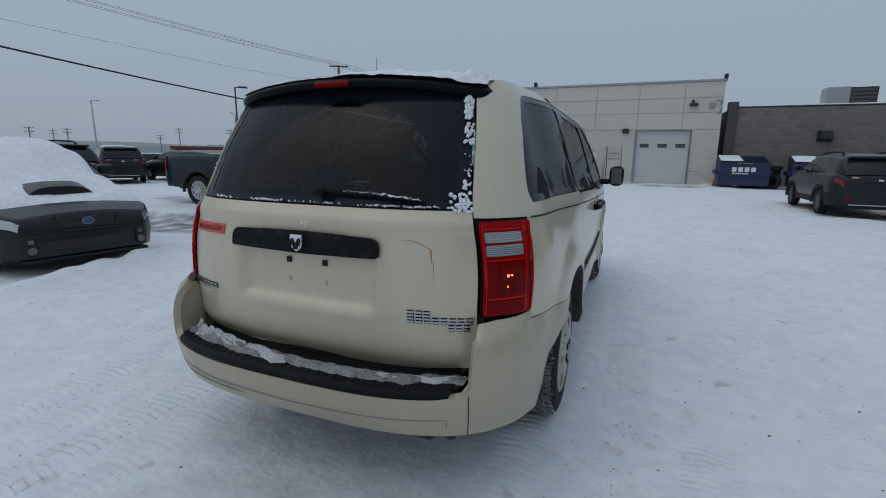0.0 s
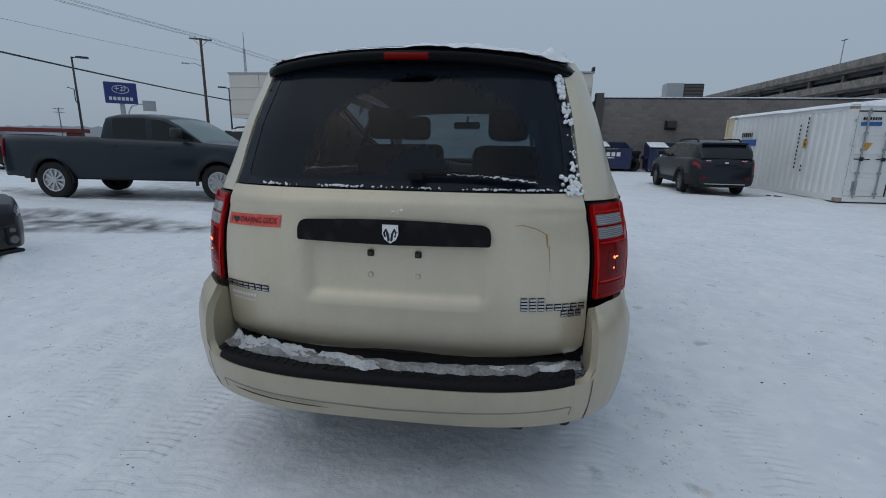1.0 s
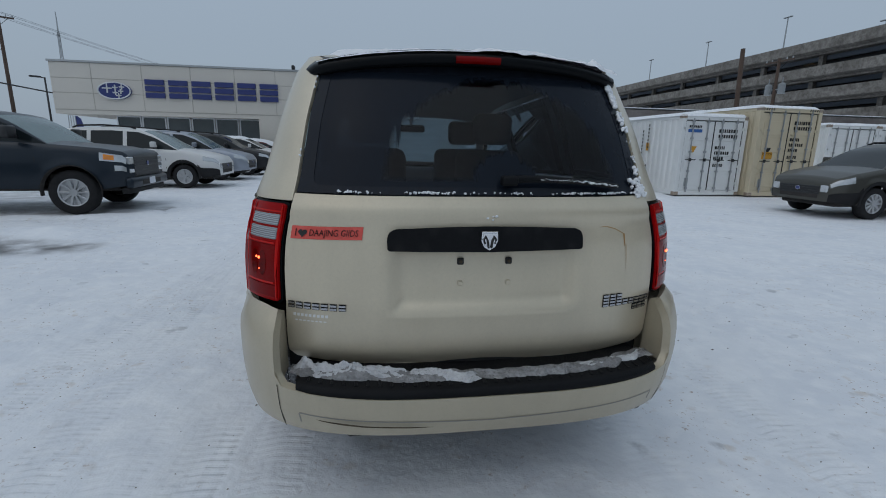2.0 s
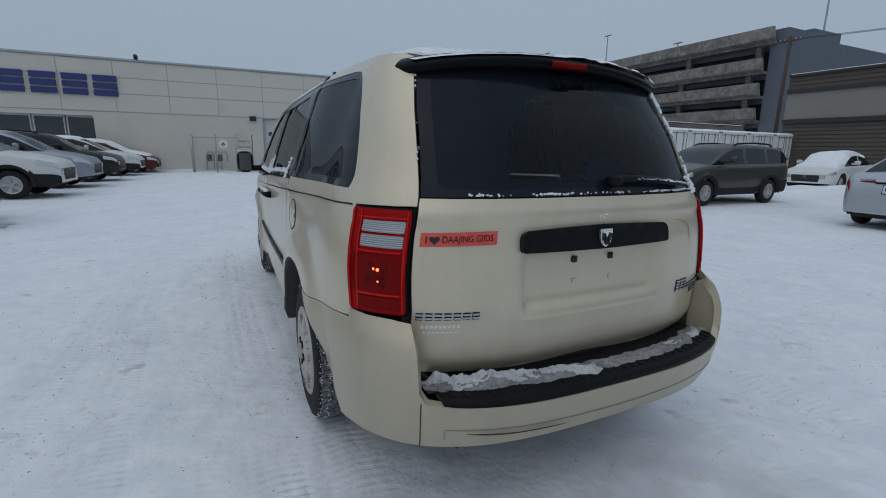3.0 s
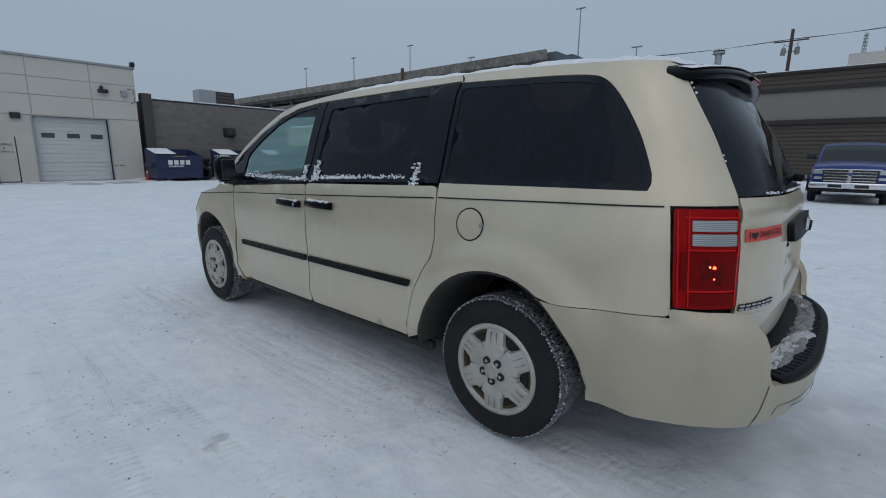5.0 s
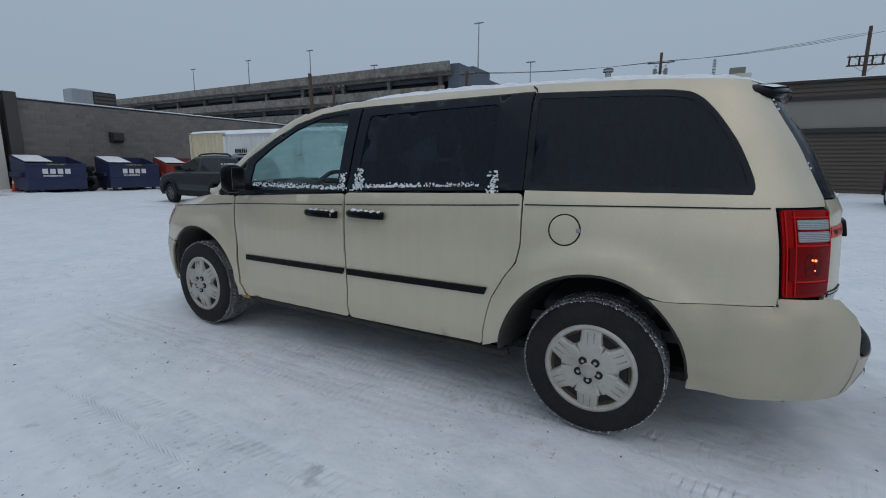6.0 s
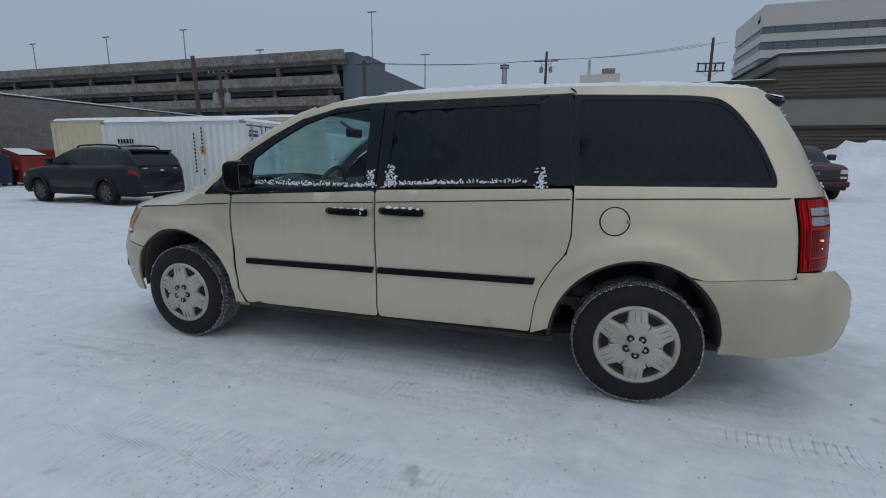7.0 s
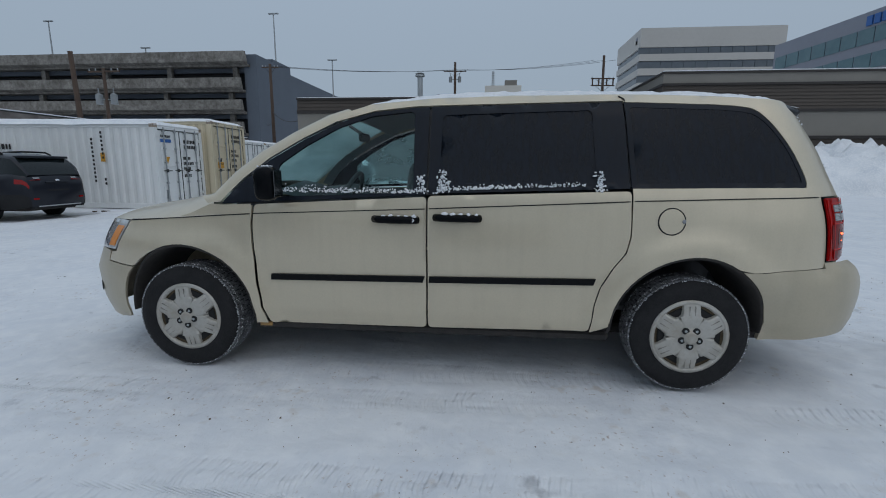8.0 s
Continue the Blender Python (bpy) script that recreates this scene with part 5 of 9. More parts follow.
def build_tail_lamp(s):
    z0, z1 = 0.779, 1.138

    ta, tb = tx(-0.708), ty(-0.674)

    def zone(t0, t1, za, zb):
        return [(s * (t - 0.070 * (z1 - z) * (t - ta) / (tb - ta)), z) for t, z in ((t0, za), (t1, za), (t1, zb), (t0, zb))]

    house = patch("tail_lamp", rounded(zone(ta, tb, z0, z1), 0.018), lift, M["gloss_black"], van, 0.03, depth=0.03, off=0.004, label="red tail lamp with a clear reversing band")
    w = tb - ta
    patch("red_lens", rounded(zone(ta + 0.010, tb - 0.005, z0 + 0.008, z1 - 0.007), 0.014), lift, M["red_lens"], house, 0.03, depth=0.012, off=0.012)
    for a_, r_ in ((ta + 0.085, 0.020), (ta + 0.130, 0.020)):
        bowl = [(s * (a_ + r_ * math.cos(q)), z0 + 0.140 + 0.046 * math.sin(q)) for q in np.linspace(0, math.tau, 19)[:-1]]
        patch("lamp_bowl", bowl, lift, M["lit_red"], house, 0.02, depth=0.001, off=0.0175)
    # deep chambers and reversing band
    patch("lens_chamber", rounded(zone(ta + 0.022, ta + 0.225, z0 + 0.075, z0 + 0.208), 0.01), lift, M["red_deep"], house, 0.03, depth=0.003, off=0.0165)
    patch("reflector", rounded(zone(ta + 0.022, ta + 0.20, z0 + 0.022, z0 + 0.065), 0.004), lift, M["red_deep"], house, 0.03, depth=0.003, off=0.0165)
    for za, zb in ((z0 + 0.228, z0 + 0.268), (z0 + 0.276, z0 + 0.316)):
        c = patch("reversing_lens", rounded(zone(ta + 0.026, ta + 0.188, za, zb), 0.006), lift, M["clear_lens"], house, 0.03, depth=0.003, off=0.0165)
        for i in range(5):
            zz = za + 0.004 + i * 0.0068
            patch("lens_rib", zone(ta + 0.028, ta + 0.186, zz, zz + 0.0028), lift, M["galv"], c, 0.05, depth=0.002, off=0.0185)
    for tt in (ta + 0.018, ta + 0.196, ta + 0.232):
        patch("lens_rib", zone(tt, tt + 0.005, z0 + 0.016, z1 - 0.014), lift, M["red_rib"], house, 0.04, depth=0.003, off=0.0172)
    for za in (z0 + 0.322,):
        patch("lens_rib", zone(ta + 0.02, tb - 0.04, za, za + 0.005), lift, M["red_rib"], house, 0.04, depth=0.003, off=0.0172)
    for za in (z0 + 0.070, z0 + 0.212):
        patch("lens_rib", zone(ta + 0.03, tb - 0.05, za, za + 0.006), lift, M["red_rib"], house, 0.04, depth=0.005, off=0.0175)
    # tiny glowing beads on the lens draw the bulbs' glints
    for k, (dt, z, r) in enumerate(((0.122, z0 + 0.160, 0.0042), (0.106, z0 + 0.158, 0.0055), (0.104, z0 + 0.118, 0.003))):
        bm = bmesh.new()
        p = Vector(lift(s * (ta + dt), z))
        bmesh.ops.create_icosphere(bm, subdivisions=2, radius=r, matrix=Matrix.Translation(p + Vector((-s * 0.010, -0.014, 0))))
        part("bulb_glint", bm, M["bulb"], house, smooth=True)


for side in (1, -1):
    build_side(side)


# ---- tail of the van ----
def gate_lift(t, z):
    x, y, zz = lift(t, z)
    d = max(smoothstep(0.348, 0.302, abs(x)), 0.0) * smoothstep(0.760, 0.797, z) * smoothstep(0.995, 0.975, z)
    y += 0.036 * d
    y -= 0.007 * math.exp(-((z - 0.775) / 0.035) ** 2) * smoothstep(0.42, 0.28, abs(x))
    y -= 0.010 * math.exp(-((z - 1.120) / 0.03) ** 2)
    y += 0.030 * smoothstep(0.62, 0.53, z)
    return (x, y, zz)


GATE = [(tx(0.705), 1.172), (tx(0.700), 0.95), (tx(0.698), 0.72), (tx(0.692), 0.592), (tx(0.668), 0.566), (tx(0.3), 0.540), (0.0, 0.534), (tx(-0.3), 0.540), (tx(-0.668), 0.566), (tx(-0.692), 0.592), (tx(-0.698), 0.72), (tx(-0.700), 0.95), (tx(-0.705), 1.172)]
gate = patch("tailgate", GATE, gate_lift, M["paint"], van, 0.022, label="champagne tailgate with rust streaks and a plate recess")
RG = [(tx(0.705), 1.178), (tx(0.725), 1.35), (tx(0.745), 1.50), (tx(0.760), 1.655), (tx(-0.760), 1.655), (tx(-0.745), 1.50), (tx(-0.725), 1.35), (tx(-0.705), 1.178)]
RGI = rounded([(tx(0.655), 1.205), (tx(0.680), 1.40), (tx(0.70), 1.61), (tx(-0.70), 1.61), (tx(-0.680), 1.40), (tx(-0.655), 1.205)], 0.04)
rb = patch("rear_window_border", RG, lift, M["glass_border"], gate, 0.05, [RGI], off=-0.006, label="black border of the rear window")
patch("rear_window", RGI, lift, M["rear_glass"], rb, 0.06, depth=0, off=-0.008)
bm = bmesh.new()
rows = [[lift(t, z) for z in (0.52, 0.8, 1.15)] for t in np.linspace(tx(0.72), tx(-0.72), 31)]
grid_mesh(bm, [[(p[0] * 0.985, p[1] + 0.05, p[2]) for p in r] for r in rows])
part("gate_inner", bm, M["cabin"], gate)
# plate garnish: a black bar with rounded upper corners and a plain chrome shield
GAR = [(tx(0.347), 0.990), (tx(0.352), 1.030), (tx(0.346), 1.052), (tx(0.325), 1.062), (tx(0.15), 1.069), (0, 1.071), (tx(-0.15), 1.069), (tx(-0.325), 1.062), (tx(-0.346), 1.052), (tx(-0.352), 1.030), (tx(-0.347), 0.990), (0, 0.985)]
gar = patch("plate_garnish", rounded(GAR, 0.010), lift, M["black_trim"], gate, 0.03, depth=0.03, off=0.024, label="black bar above the plate recess")
bm = bmesh.new()
sh = [(-0.036, 0.048), (0.036, 0.048), (0.038, 0.0), (0.026, -0.034), (0, -0.054), (-0.026, -0.034), (-0.038, 0.0)]
for k, (sc, y) in enumerate(((1.0, 0.0), (0.82, -0.004))):
    lo = [bm.verts.new((x * sc, y, z * sc)) for x, z in sh]
    hi = [bm.verts.new((x * sc * 0.94, y - 0.006, z * sc * 0.94)) for x, z in sh]
    bm.faces.new(hi)
    for i in range(7):
        bm.faces.new((lo[i - 1], lo[i], hi[i], hi[i - 1]))
bmesh.ops.recalc_face_normals(bm, faces=bm.faces)
e = part("shield_badge", bm, M["chrome"], gar, "plain chrome shield badge")
gy = lift(0, 1.02)[1]
e.matrix_local = pose(0, gy - 0.027, 1.028) @ Matrix.Diagonal((0.82, 1, 0.68, 1))
bm = bmesh.new()
for s in (-1, 1):
    tube(bm, [(s * 0.006, -0.013, -0.036), (s * 0.010, -0.014, 0.0), (s * 0.019, -0.014, 0.024), (s * 0.026, -0.013, 0.006), (s * 0.021, -0.013, -0.014)], 0.0045, 6)
part("badge_relief", bm, M["ink"], e)
# plate fixings
for s in (-1, 1):
    for z, r, mm, nm in ((0.942, 0.012, "ink", "screw"), (0.862, 0.009, "paint", "clip")):
        bm = bmesh.new()
        p = gate_lift(tx(s * 0.088), z)
        box(bm, (p[0] - r, p[1] - 0.008, z - r), (p[0] + r, p[1] + 0.003, z + r), 0.003)
        k = part("plate_" + nm, bm, M[mm], gate)
        if nm == "screw":
            bm = bmesh.new()
            rod(bm, (p[0], p[1] - 0.012, z), (p[0], p[1] - 0.006, z), 0.006, n=8)
            part("screw_head", bm, M["rust_dirt"], k)
# chrome name strips: bars only
for t0, t1, z0, rows, tilt in ((tx(-0.690), tx(-0.482), 0.772, 1, 0.0), (tx(0.455), tx(0.545), 0.782, 1, 0), (tx(0.455), tx(0.690), 0.757, 1, 0), (tx(0.60), tx(0.678), 0.730, 1, 0)):
    n = max(2, round(abs(t1 - t0) / 0.034))
    for i in range(n):
        a, b = t0 + (t1 - t0) * (i + 0.08) / n, t0 + (t1 - t0) * (i + 0.84) / n
        ns = patch("name_strip", [(a, z0 - 0.002), (b, z0 - 0.002), (b, z0 + 0.023), (a, z0 + 0.023)], gate_lift, M["black_trim"], gate, 0.03, depth=0.004, off=0.004, label="dark raised strip with chrome bars")
        for za, zb in ((0.001, 0.0085), (0.0135, 0.021)):
            patch("chrome_bar", [(a, z0 + za), (b, z0 + za), (b, z0 + zb), (a, z0 + zb)], gate_lift, M["worn_chrome"], ns, 0.03, depth=0.003, off=0.0065)
for i, (t0, t1, z) in enumerate(((tx(-0.672), tx(-0.545), 0.740), (tx(-0.665), tx(-0.550), 0.722))):
    n = 9 - i
    for k in range(n):
        a, b = t0 + (t1 - t0) * (k + 0.1) / n, t0 + (t1 - t0) * (k + 0.78) / n
        patch("dealer_decal", [(a, z), (b, z), (b, z + (0.012 if i == 0 else 0.005)), (a, z + (0.010 if i == 0 else 0.005))], gate_lift, M["white_ink"], gate, 0.05, depth=0, off=0.0015)
# red bumper sticker with black words
K = 1.013
ST = [(tx(-0.676 * K), 1.062), (tx(-0.431 * K), 1.067), (tx(-0.431 * K), 1.023), (tx(-0.676 * K), 1.018)]
st = patch("bumper_sticker", ST, lift, M["sticker"], gate, 0.02, depth=0, off=0.0035, label="red sticker with black words")


def on_gate(ob, x, z, squeeze=1.0, off=0.005):
    """Bend flat letters onto the tailgate's skin, centred at x and z."""
    flat = max(abs(v.co.z) for v in ob.data.vertices) < 0.003
    ob.matrix_local = Matrix.Identity(4)
    for v in ob.data.vertices:
        q = Vector((v.co.x * squeeze, 0, v.co.y if flat else v.co.z))
        px, py, pz = lift(tx((x + q.x) * K), z + q.z + (q.x + x + 0.55) * 0.02)
        v.co = Vector((px, py - off - 0.3 * off * (abs(px) > 0.5), pz))


on_gate(words(st, "DAAJING GIIDS", (0, 0, 0), 0.0310, M["ink"]), -0.530, 1.043, 0.80)
on_gate(words(st, "I", (0, 0, 0), 0.036, M["ink"]), -0.661, 1.0425, 0.9)
bm = bmesh.new()
hp = [(math.sin(a) ** 3 * 0.016, (13 * math.cos(a) - 5 * math.cos(2 * a) - 2 * math.cos(3 * a) - math.cos(4 * a)) * 0.00095) for a in np.linspace(0, math.tau, 33)[:-1]]
bm.faces.new([bm.verts.new((x, 0, z)) for x, z in hp])
on_gate(part("heart", bm, M["ink"], st), -0.637, 1.0425)
# rust streaks
RS = [(tx(0.43), 1.062), (tx(0.47), 1.066), (tx(0.51), 1.055), (tx(0.545), 1.036), (tx(0.548), 1.031), (tx(0.510), 1.051), (tx(0.47), 1.0625)]
patch("rust_streak", RS, gate_lift, M["rust"], gate, 0.02, depth=0, off=0.0012)
for x, z0, z1, w in ((0.547, 1.034, 0.985, 0.004), (0.553, 0.995, 0.90, 0.0014)):
    patch("rust_streak", [(tx(x - w), z0), (tx(x + w), z0), (tx(x + w * 0.3), z1), (tx(x - w * 0.3), z1)], gate_lift, M["rust"], gate, 0.02, depth=0, off=0.0012)

# roof: crowned skin between the two side edges
EDGE = [(ty(2.09), 1.600)] + E_TOP + [(tx(-0.60), 1.662), (tx(-0.35), 1.662), (tx(-0.15), 1.662)]


def crown(y):
    return interp(y, [-0.9, -0.68, -0.3, 0.3, 1.0, 1.5, 1.9, 2.1, 2.3], [0.010, 0.022, 0.055, 0.062, 0.062, 0.060, 0.052, 0.055, 0.055])


def roof_rows(off=0.0):
    pts = resample(EDGE + EDGE[::-1], 0.09)
    n = len(pts) // 2
    rows = []
    for t, z in [p for i, p in enumerate(pts) if i <= n]:
        p = Vector(lift(t, z))
        row = []
        for s in np.linspace(-1, 1, 25):
            row.append((abs(p.x) * s, p.y + (1 - s * s) * (0.05 if p.y > 1.7 else 0), p.z + crown(p.y) * (1 - abs(s) ** 2.4) + off))
        rows.append(row)
    return rows


bm = bmesh.new()
grid_mesh(bm, roof_rows())
bmesh.ops.recalc_face_normals(bm, faces=bm.faces)
roof = part("roof", bm, M["paint"], van, smooth=True)
bm = bmesh.new()
grid_mesh(bm, [[(x * 0.97, y, z - 0.035) for x, y, z in r] for r in roof_rows()])
part("headlining", bm, M["lining"], roof, smooth=True)
# roof seams beside the sliding doors
for s in (-1, 1):
    bm = bmesh.new()
    tube(bm, [(-s * (side_width(0.39, z) + 0.001), 0.395 + 0.03 * k, z) for k, z in ((0, 1.675), (0.2, 1.69), (1, 1.708))], 0.004, 5)
    part("roof_seam", bm, M["seam"], roof)

# spoiler: black lip over the rear window with a high brake lamp
bm = bmesh.new()
rows = []
for x in np.linspace(-0.65, 0.65, 33):
    u = abs(x) / 0.65
    yb = -0.56 - 0.155 * math.sqrt(max(0.0, 1 - u ** 2.6)) + 0.02 * u
    z = 1.722 - 0.055 * u ** 2.2
    edge = smoothstep(1.0, 0.90, u)
    lip = 0.034 * edge + 0.010
    row = [(x, yb + 0.26, z + 0.000), (x, yb + 0.05, z - 0.018), (x, yb - 0.010 * edge, z - 0.042), (x, yb - 0.022 * edge, z - 0.054), (x, yb - 0.020 * edge, z - 0.054 - lip * 0.45), (x, yb - 0.008 * edge, z - 0.057 - lip * 0.60), (x, yb + 0.04, z - 0.070 - lip * 0.3)]
    rows.append(row)
grid_mesh(bm, rows)
for r in (rows[0], rows[-1]):
    bm.faces.new([bm.verts.new(p) for p in r])
bmesh.ops.recalc_face_normals(bm, faces=bm.faces)
spoiler = part("spoiler", bm, M["gloss_black"], van, "black roof spoiler with a red brake lamp", smooth=True)
bm = bmesh.new()
rows = []
for x in np.linspace(-0.085, 0.085, 9):
    yb = -0.56 - 0.155 * math.sqrt(max(0.0, 1 - (abs(x) / 0.655) ** 2.6))
    z = 1.722 - 0.055 * (abs(x) / 0.655) ** 2.2
    rows.append([(x, yb - 0.020, z - 0.052), (x, yb - 0.029, z - 0.057), (x, yb - 0.028, z - 0.072), (x, yb - 0.016, z - 0.078)])
grid_mesh(bm, rows)
bmesh.ops.recalc_face_normals(bm, faces=bm.faces)
part("brake_lamp", bm, M["red_deep"], spoiler, "dark red high brake lamp", smooth=True)
# wiper
def along(pts, k):
    """Point at share k of a bent line."""
    i = min(int(k * (len(pts) - 1)), len(pts) - 2)
    return pts[i].lerp(pts[i + 1], k * (len(pts) - 1) - i)


bm = bmesh.new()
wp = [Vector(lift(tx(x), z)) + Vector((0, -0.030, 0)) for x, z in ((0.085, 1.228), (0.13, 1.236), (0.25, 1.236), (0.40, 1.228), (0.545, 1.212))]
rows = []
for k in np.linspace(0, 1, 17):
    p, w_ = along(wp, k), 0.013 - 0.006 * k
    rows.append([p + Vector((0, 0.010, -w_)), p + Vector((0, -0.006, -w_ * 0.7)), p + Vector((0, -0.009, 0)), p + Vector((0, -0.006, w_ * 0.7)), p + Vector((0, 0.010, w_))])
grid_mesh(bm, rows)
box(bm, tuple(wp[0] + Vector((-0.028, -0.014, -0.017))), tuple(wp[0] + Vector((0.03, 0.03, 0.018))), 0.010, segs=2)
bmesh.ops.recalc_face_normals(bm, faces=bm.faces)
wiper = part("rear_wiper", bm, M["black_trim"], gate, "black rear wiper with ice", smooth=True)
bm = bmesh.new()
tube(bm, [along(wp, k) + Vector((0, 0.018, -0.012 + 0.006 * k)) for k in np.linspace(0.2, 1, 12)], 0.006, 6)
part("wiper_blade", bm, M["rubber"], wiper)
bm = bmesh.new()
rng = random.Random(8)
clumps(bm, [(*(along(wp, k) + Vector((0, -0.010, rng.uniform(-0.004, 0.003)))), rng.uniform(0.3, 1.0) * (1.2 if k > 0.72 else 0.6)) for k in np.linspace(0.42, 0.99, 46)], 0.0062, 0.55, rng, 1)
part("wiper_ice", bm, M["snow"], wiper, smooth=True)

# ---- rear bumper ----
BW, BL, BYC, BN = 0.938, 0.790, -0.36, 3.2
TH_B, S_B = _arc_table(BW, BL, BN)


def body_x(y, z):
    """Half width of the body at y, following the rear corner."""
    if y >= YC:
        return side_width(y, z)
    u = min(1.0, (YC - y) / interp(z, Z_L, Y_L))
    return side_width(YC, z, False) * (1 - u ** NR) ** (1 / NR) + flare(y, z)


def bump_lift(t, z, grow=0.0):
    """The bumper's skin: flush with the quarter panel at the arch and the seam, swelling out towards the corner."""
    x, y, z = bump_raw(t, z, grow)
    f = max(smoothstep(0.665, 0.752, z), smoothstep(-0.62, -0.44, y)) * smoothstep(-0.80, -0.66, y)
    return ((1 if x > 0 else -1) * (abs(x) * (1 - f) + (body_x(y, z) + 0.001 - tuck(z)) * f), y, z)


def bump_raw(t, z, grow=0.0):
    s = -1.0 if t >= 0 else 1.0
    a = abs(t)
    zz = [0.26, 0.33, 0.42, 0.50, 0.56, 0.66, 0.74, 0.80]
    w = interp(z, zz, [0.880, 0.908, 0.927, 0.934, 0.937, 0.939, 0.932, 0.905]) + grow
    ln = interp(z, zz, [0.63, 0.725, 0.765, 0.780, 0.790, 0.785, 0.745, 0.65]) + grow
    if a < S_B[-1]:
        th = float(np.interp(a, S_B, TH_B))
        ln -= 0.0
        return (s * w * math.sin(th) ** (2 / BN), BYC - ln * max(math.cos(th), 0.0) ** (2 / BN), z)
    return (s * (w), BYC + a - S_B[-1], z)


def tbx(x):
    u = min(1.0, abs(x) / BW) ** (BN / 2)
    t = float(np.interp(math.asin(u), TH_B, S_B))
    return -t if x > 0 else t


def tby(y):
    if y >= BYC:
        return S_B[-1] + y - BYC
    return float(np.interp(math.acos(min(1.0, (BYC - y) / BL) ** (BN / 2)), TH_B, S_B))


half = [(0.0, 0.515), (tbx(-0.35), 0.516), (tbx(-0.62), 0.523), (tbx(-0.715), 0.533), (tbx(-0.735), 0.57), (tbx(-0.738), 0.712), (tbx(-0.746), 0.774), (tbx(-0.80), 0.780), (tbx(-0.86), 0.780), (tby(-0.775), 0.780), (tby(-0.752), 0.776), (tby(-0.737), 0.7470), (tby(-0.29), 0.7255)]
half += [(tby(y), z) for y, z in arch(0.0, 0.470, 124, 184, 9)] + [(tby(-0.455), 0.31), (tby(-0.75), 0.345), (tbx(-0.84), 0.354), (tbx(-0.60), 0.357), (0.0, 0.356)]
BUMP = half + [(-t, z) for t, z in half[::-1] if t != 0.0]
bumper = patch("rear_bumper", BUMP, bump_lift, M["bumper_paint"], van, 0.035, depth=0.03, label="scuffed champagne rear bumper")
# inner shoulders beside the tailgate
for s in (1, -1):
    bm = bmesh.new()
    rows = []
    for t, z in [(tbx(-0.715), 0.535), (tbx(-0.735), 0.58), (tbx(-0.738), 0.712), (tbx(-0.746), 0.774)]:
        p = Vector(bump_lift(s * t, z))
        q = Vector((-s * min(abs(p.x), 0.715), -0.86 if z < 0.75 else max(-0.88, p.y), max(z - 0.02, 0.53)))
        rows.append([tuple(p.lerp(q, k)) for k in (0, 0.15, 0.5, 1.0)])
    grid_mesh(bm, rows)
    bmesh.ops.recalc_face_normals(bm, faces=bm.faces)
    part("bumper_shoulder", bm, M["bumper_paint"], bumper, smooth=True)
# step pad
bm = bmesh.new()
rows = []
for t in np.linspace(tbx(0.668), tbx(-0.668), 61):
    p = Vector(bump_lift(t, 0.50, -0.004))
    e = 1 - smoothstep(0.62, 0.67, abs(p.x))
    zt = 0.546 + 0.004 * (abs(p.x) / 0.67) ** 2
    rows.append([(p.x, p.y + 0.006, zt - 0.036), (p.x, p.y - 0.004, zt - 0.028), (p.x, p.y - 0.002, zt - 0.010), (p.x, p.y + 0.015, zt), (p.x * 0.99, p.y + 0.10, zt + 0.004), (p.x * 0.97, max(p.y + 0.20, -0.93), zt + 0.002)])
grid_mesh(bm, rows)
for r in (rows[0], rows[-1]):
    bm.faces.new([bm.verts.new(p) for p in r])
bmesh.ops.recalc_face_normals(bm, faces=bm.faces)
pad = part("step_pad", bm, M["black_trim"], bumper, "black ribbed step pad under icy snow", smooth=True)
for i in range(34):
    x = -0.66 + i * 0.04
    p = Vector(bump_lift(tbx(x if abs(x) > 1e-3 else 0.001), 0.50))
    bm = bmesh.new()
    box(bm, (x - 0.006, p.y + 0.03, 0.545), (x + 0.006, p.y + 0.12, 0.5505 + 0.004 * (x / 0.67) ** 2), 0.002)
    part("pad_rib", bm, M["black_trim"], pad)
bm = bmesh.new()
rows = [[(x, -0.80 - 0.14 * (1 - (abs(x) / 0.72) ** 2), 0.50), (x, -0.80 - 0.14 * (1 - (abs(x) / 0.72) ** 2), 0.66)] for x in np.linspace(-0.72, 0.72, 17)]
grid_mesh(bm, rows)
part("gate_sill", bm, M["seam"], bumper)
# groove, its shade drawn as a raised dull line, and scuffs
for pts in ([(tbx(0.66), 0.437), (0, 0.414), (tbx(-0.66), 0.437), (tbx(-0.66), 0.441), (0, 0.4175), (tbx(0.66), 0.441)], [(tbx(0.66), 0.437), (tbx(0.664), 0.437), (tbx(0.664), 0.398), (tbx(0.66), 0.398)], [(tbx(-0.66), 0.437), (tbx(-0.664), 0.437), (tbx(-0.664), 0.398), (tbx(-0.66), 0.398)]):
    patch("bumper_groove", pts, bump_lift, M["cap_groove"], bumper, 0.04, depth=0.001, off=0.0015)
patch("scuff", [(tbx(-0.60), 0.430), (tbx(-0.42), 0.417), (tbx(-0.25), 0.410), (tbx(-0.20), 0.406), (tbx(-0.28), 0.404), (tbx(-0.45), 0.411), (tbx(-0.58), 0.424)], bump_lift, M["rust_dirt"], bumper, 0.03, depth=0, off=0.008, label="dark scuff")
for s in (1, -1):
    patch("bumper_seam", [(s * tbx(-0.728), 0.535), (s * tbx(-0.731), 0.535), (s * tbx(-0.734), 0.352), (s * tbx(-0.731), 0.352)], bump_lift, M["seam"], bumper, 0.04, depth=0, off=0.0015)
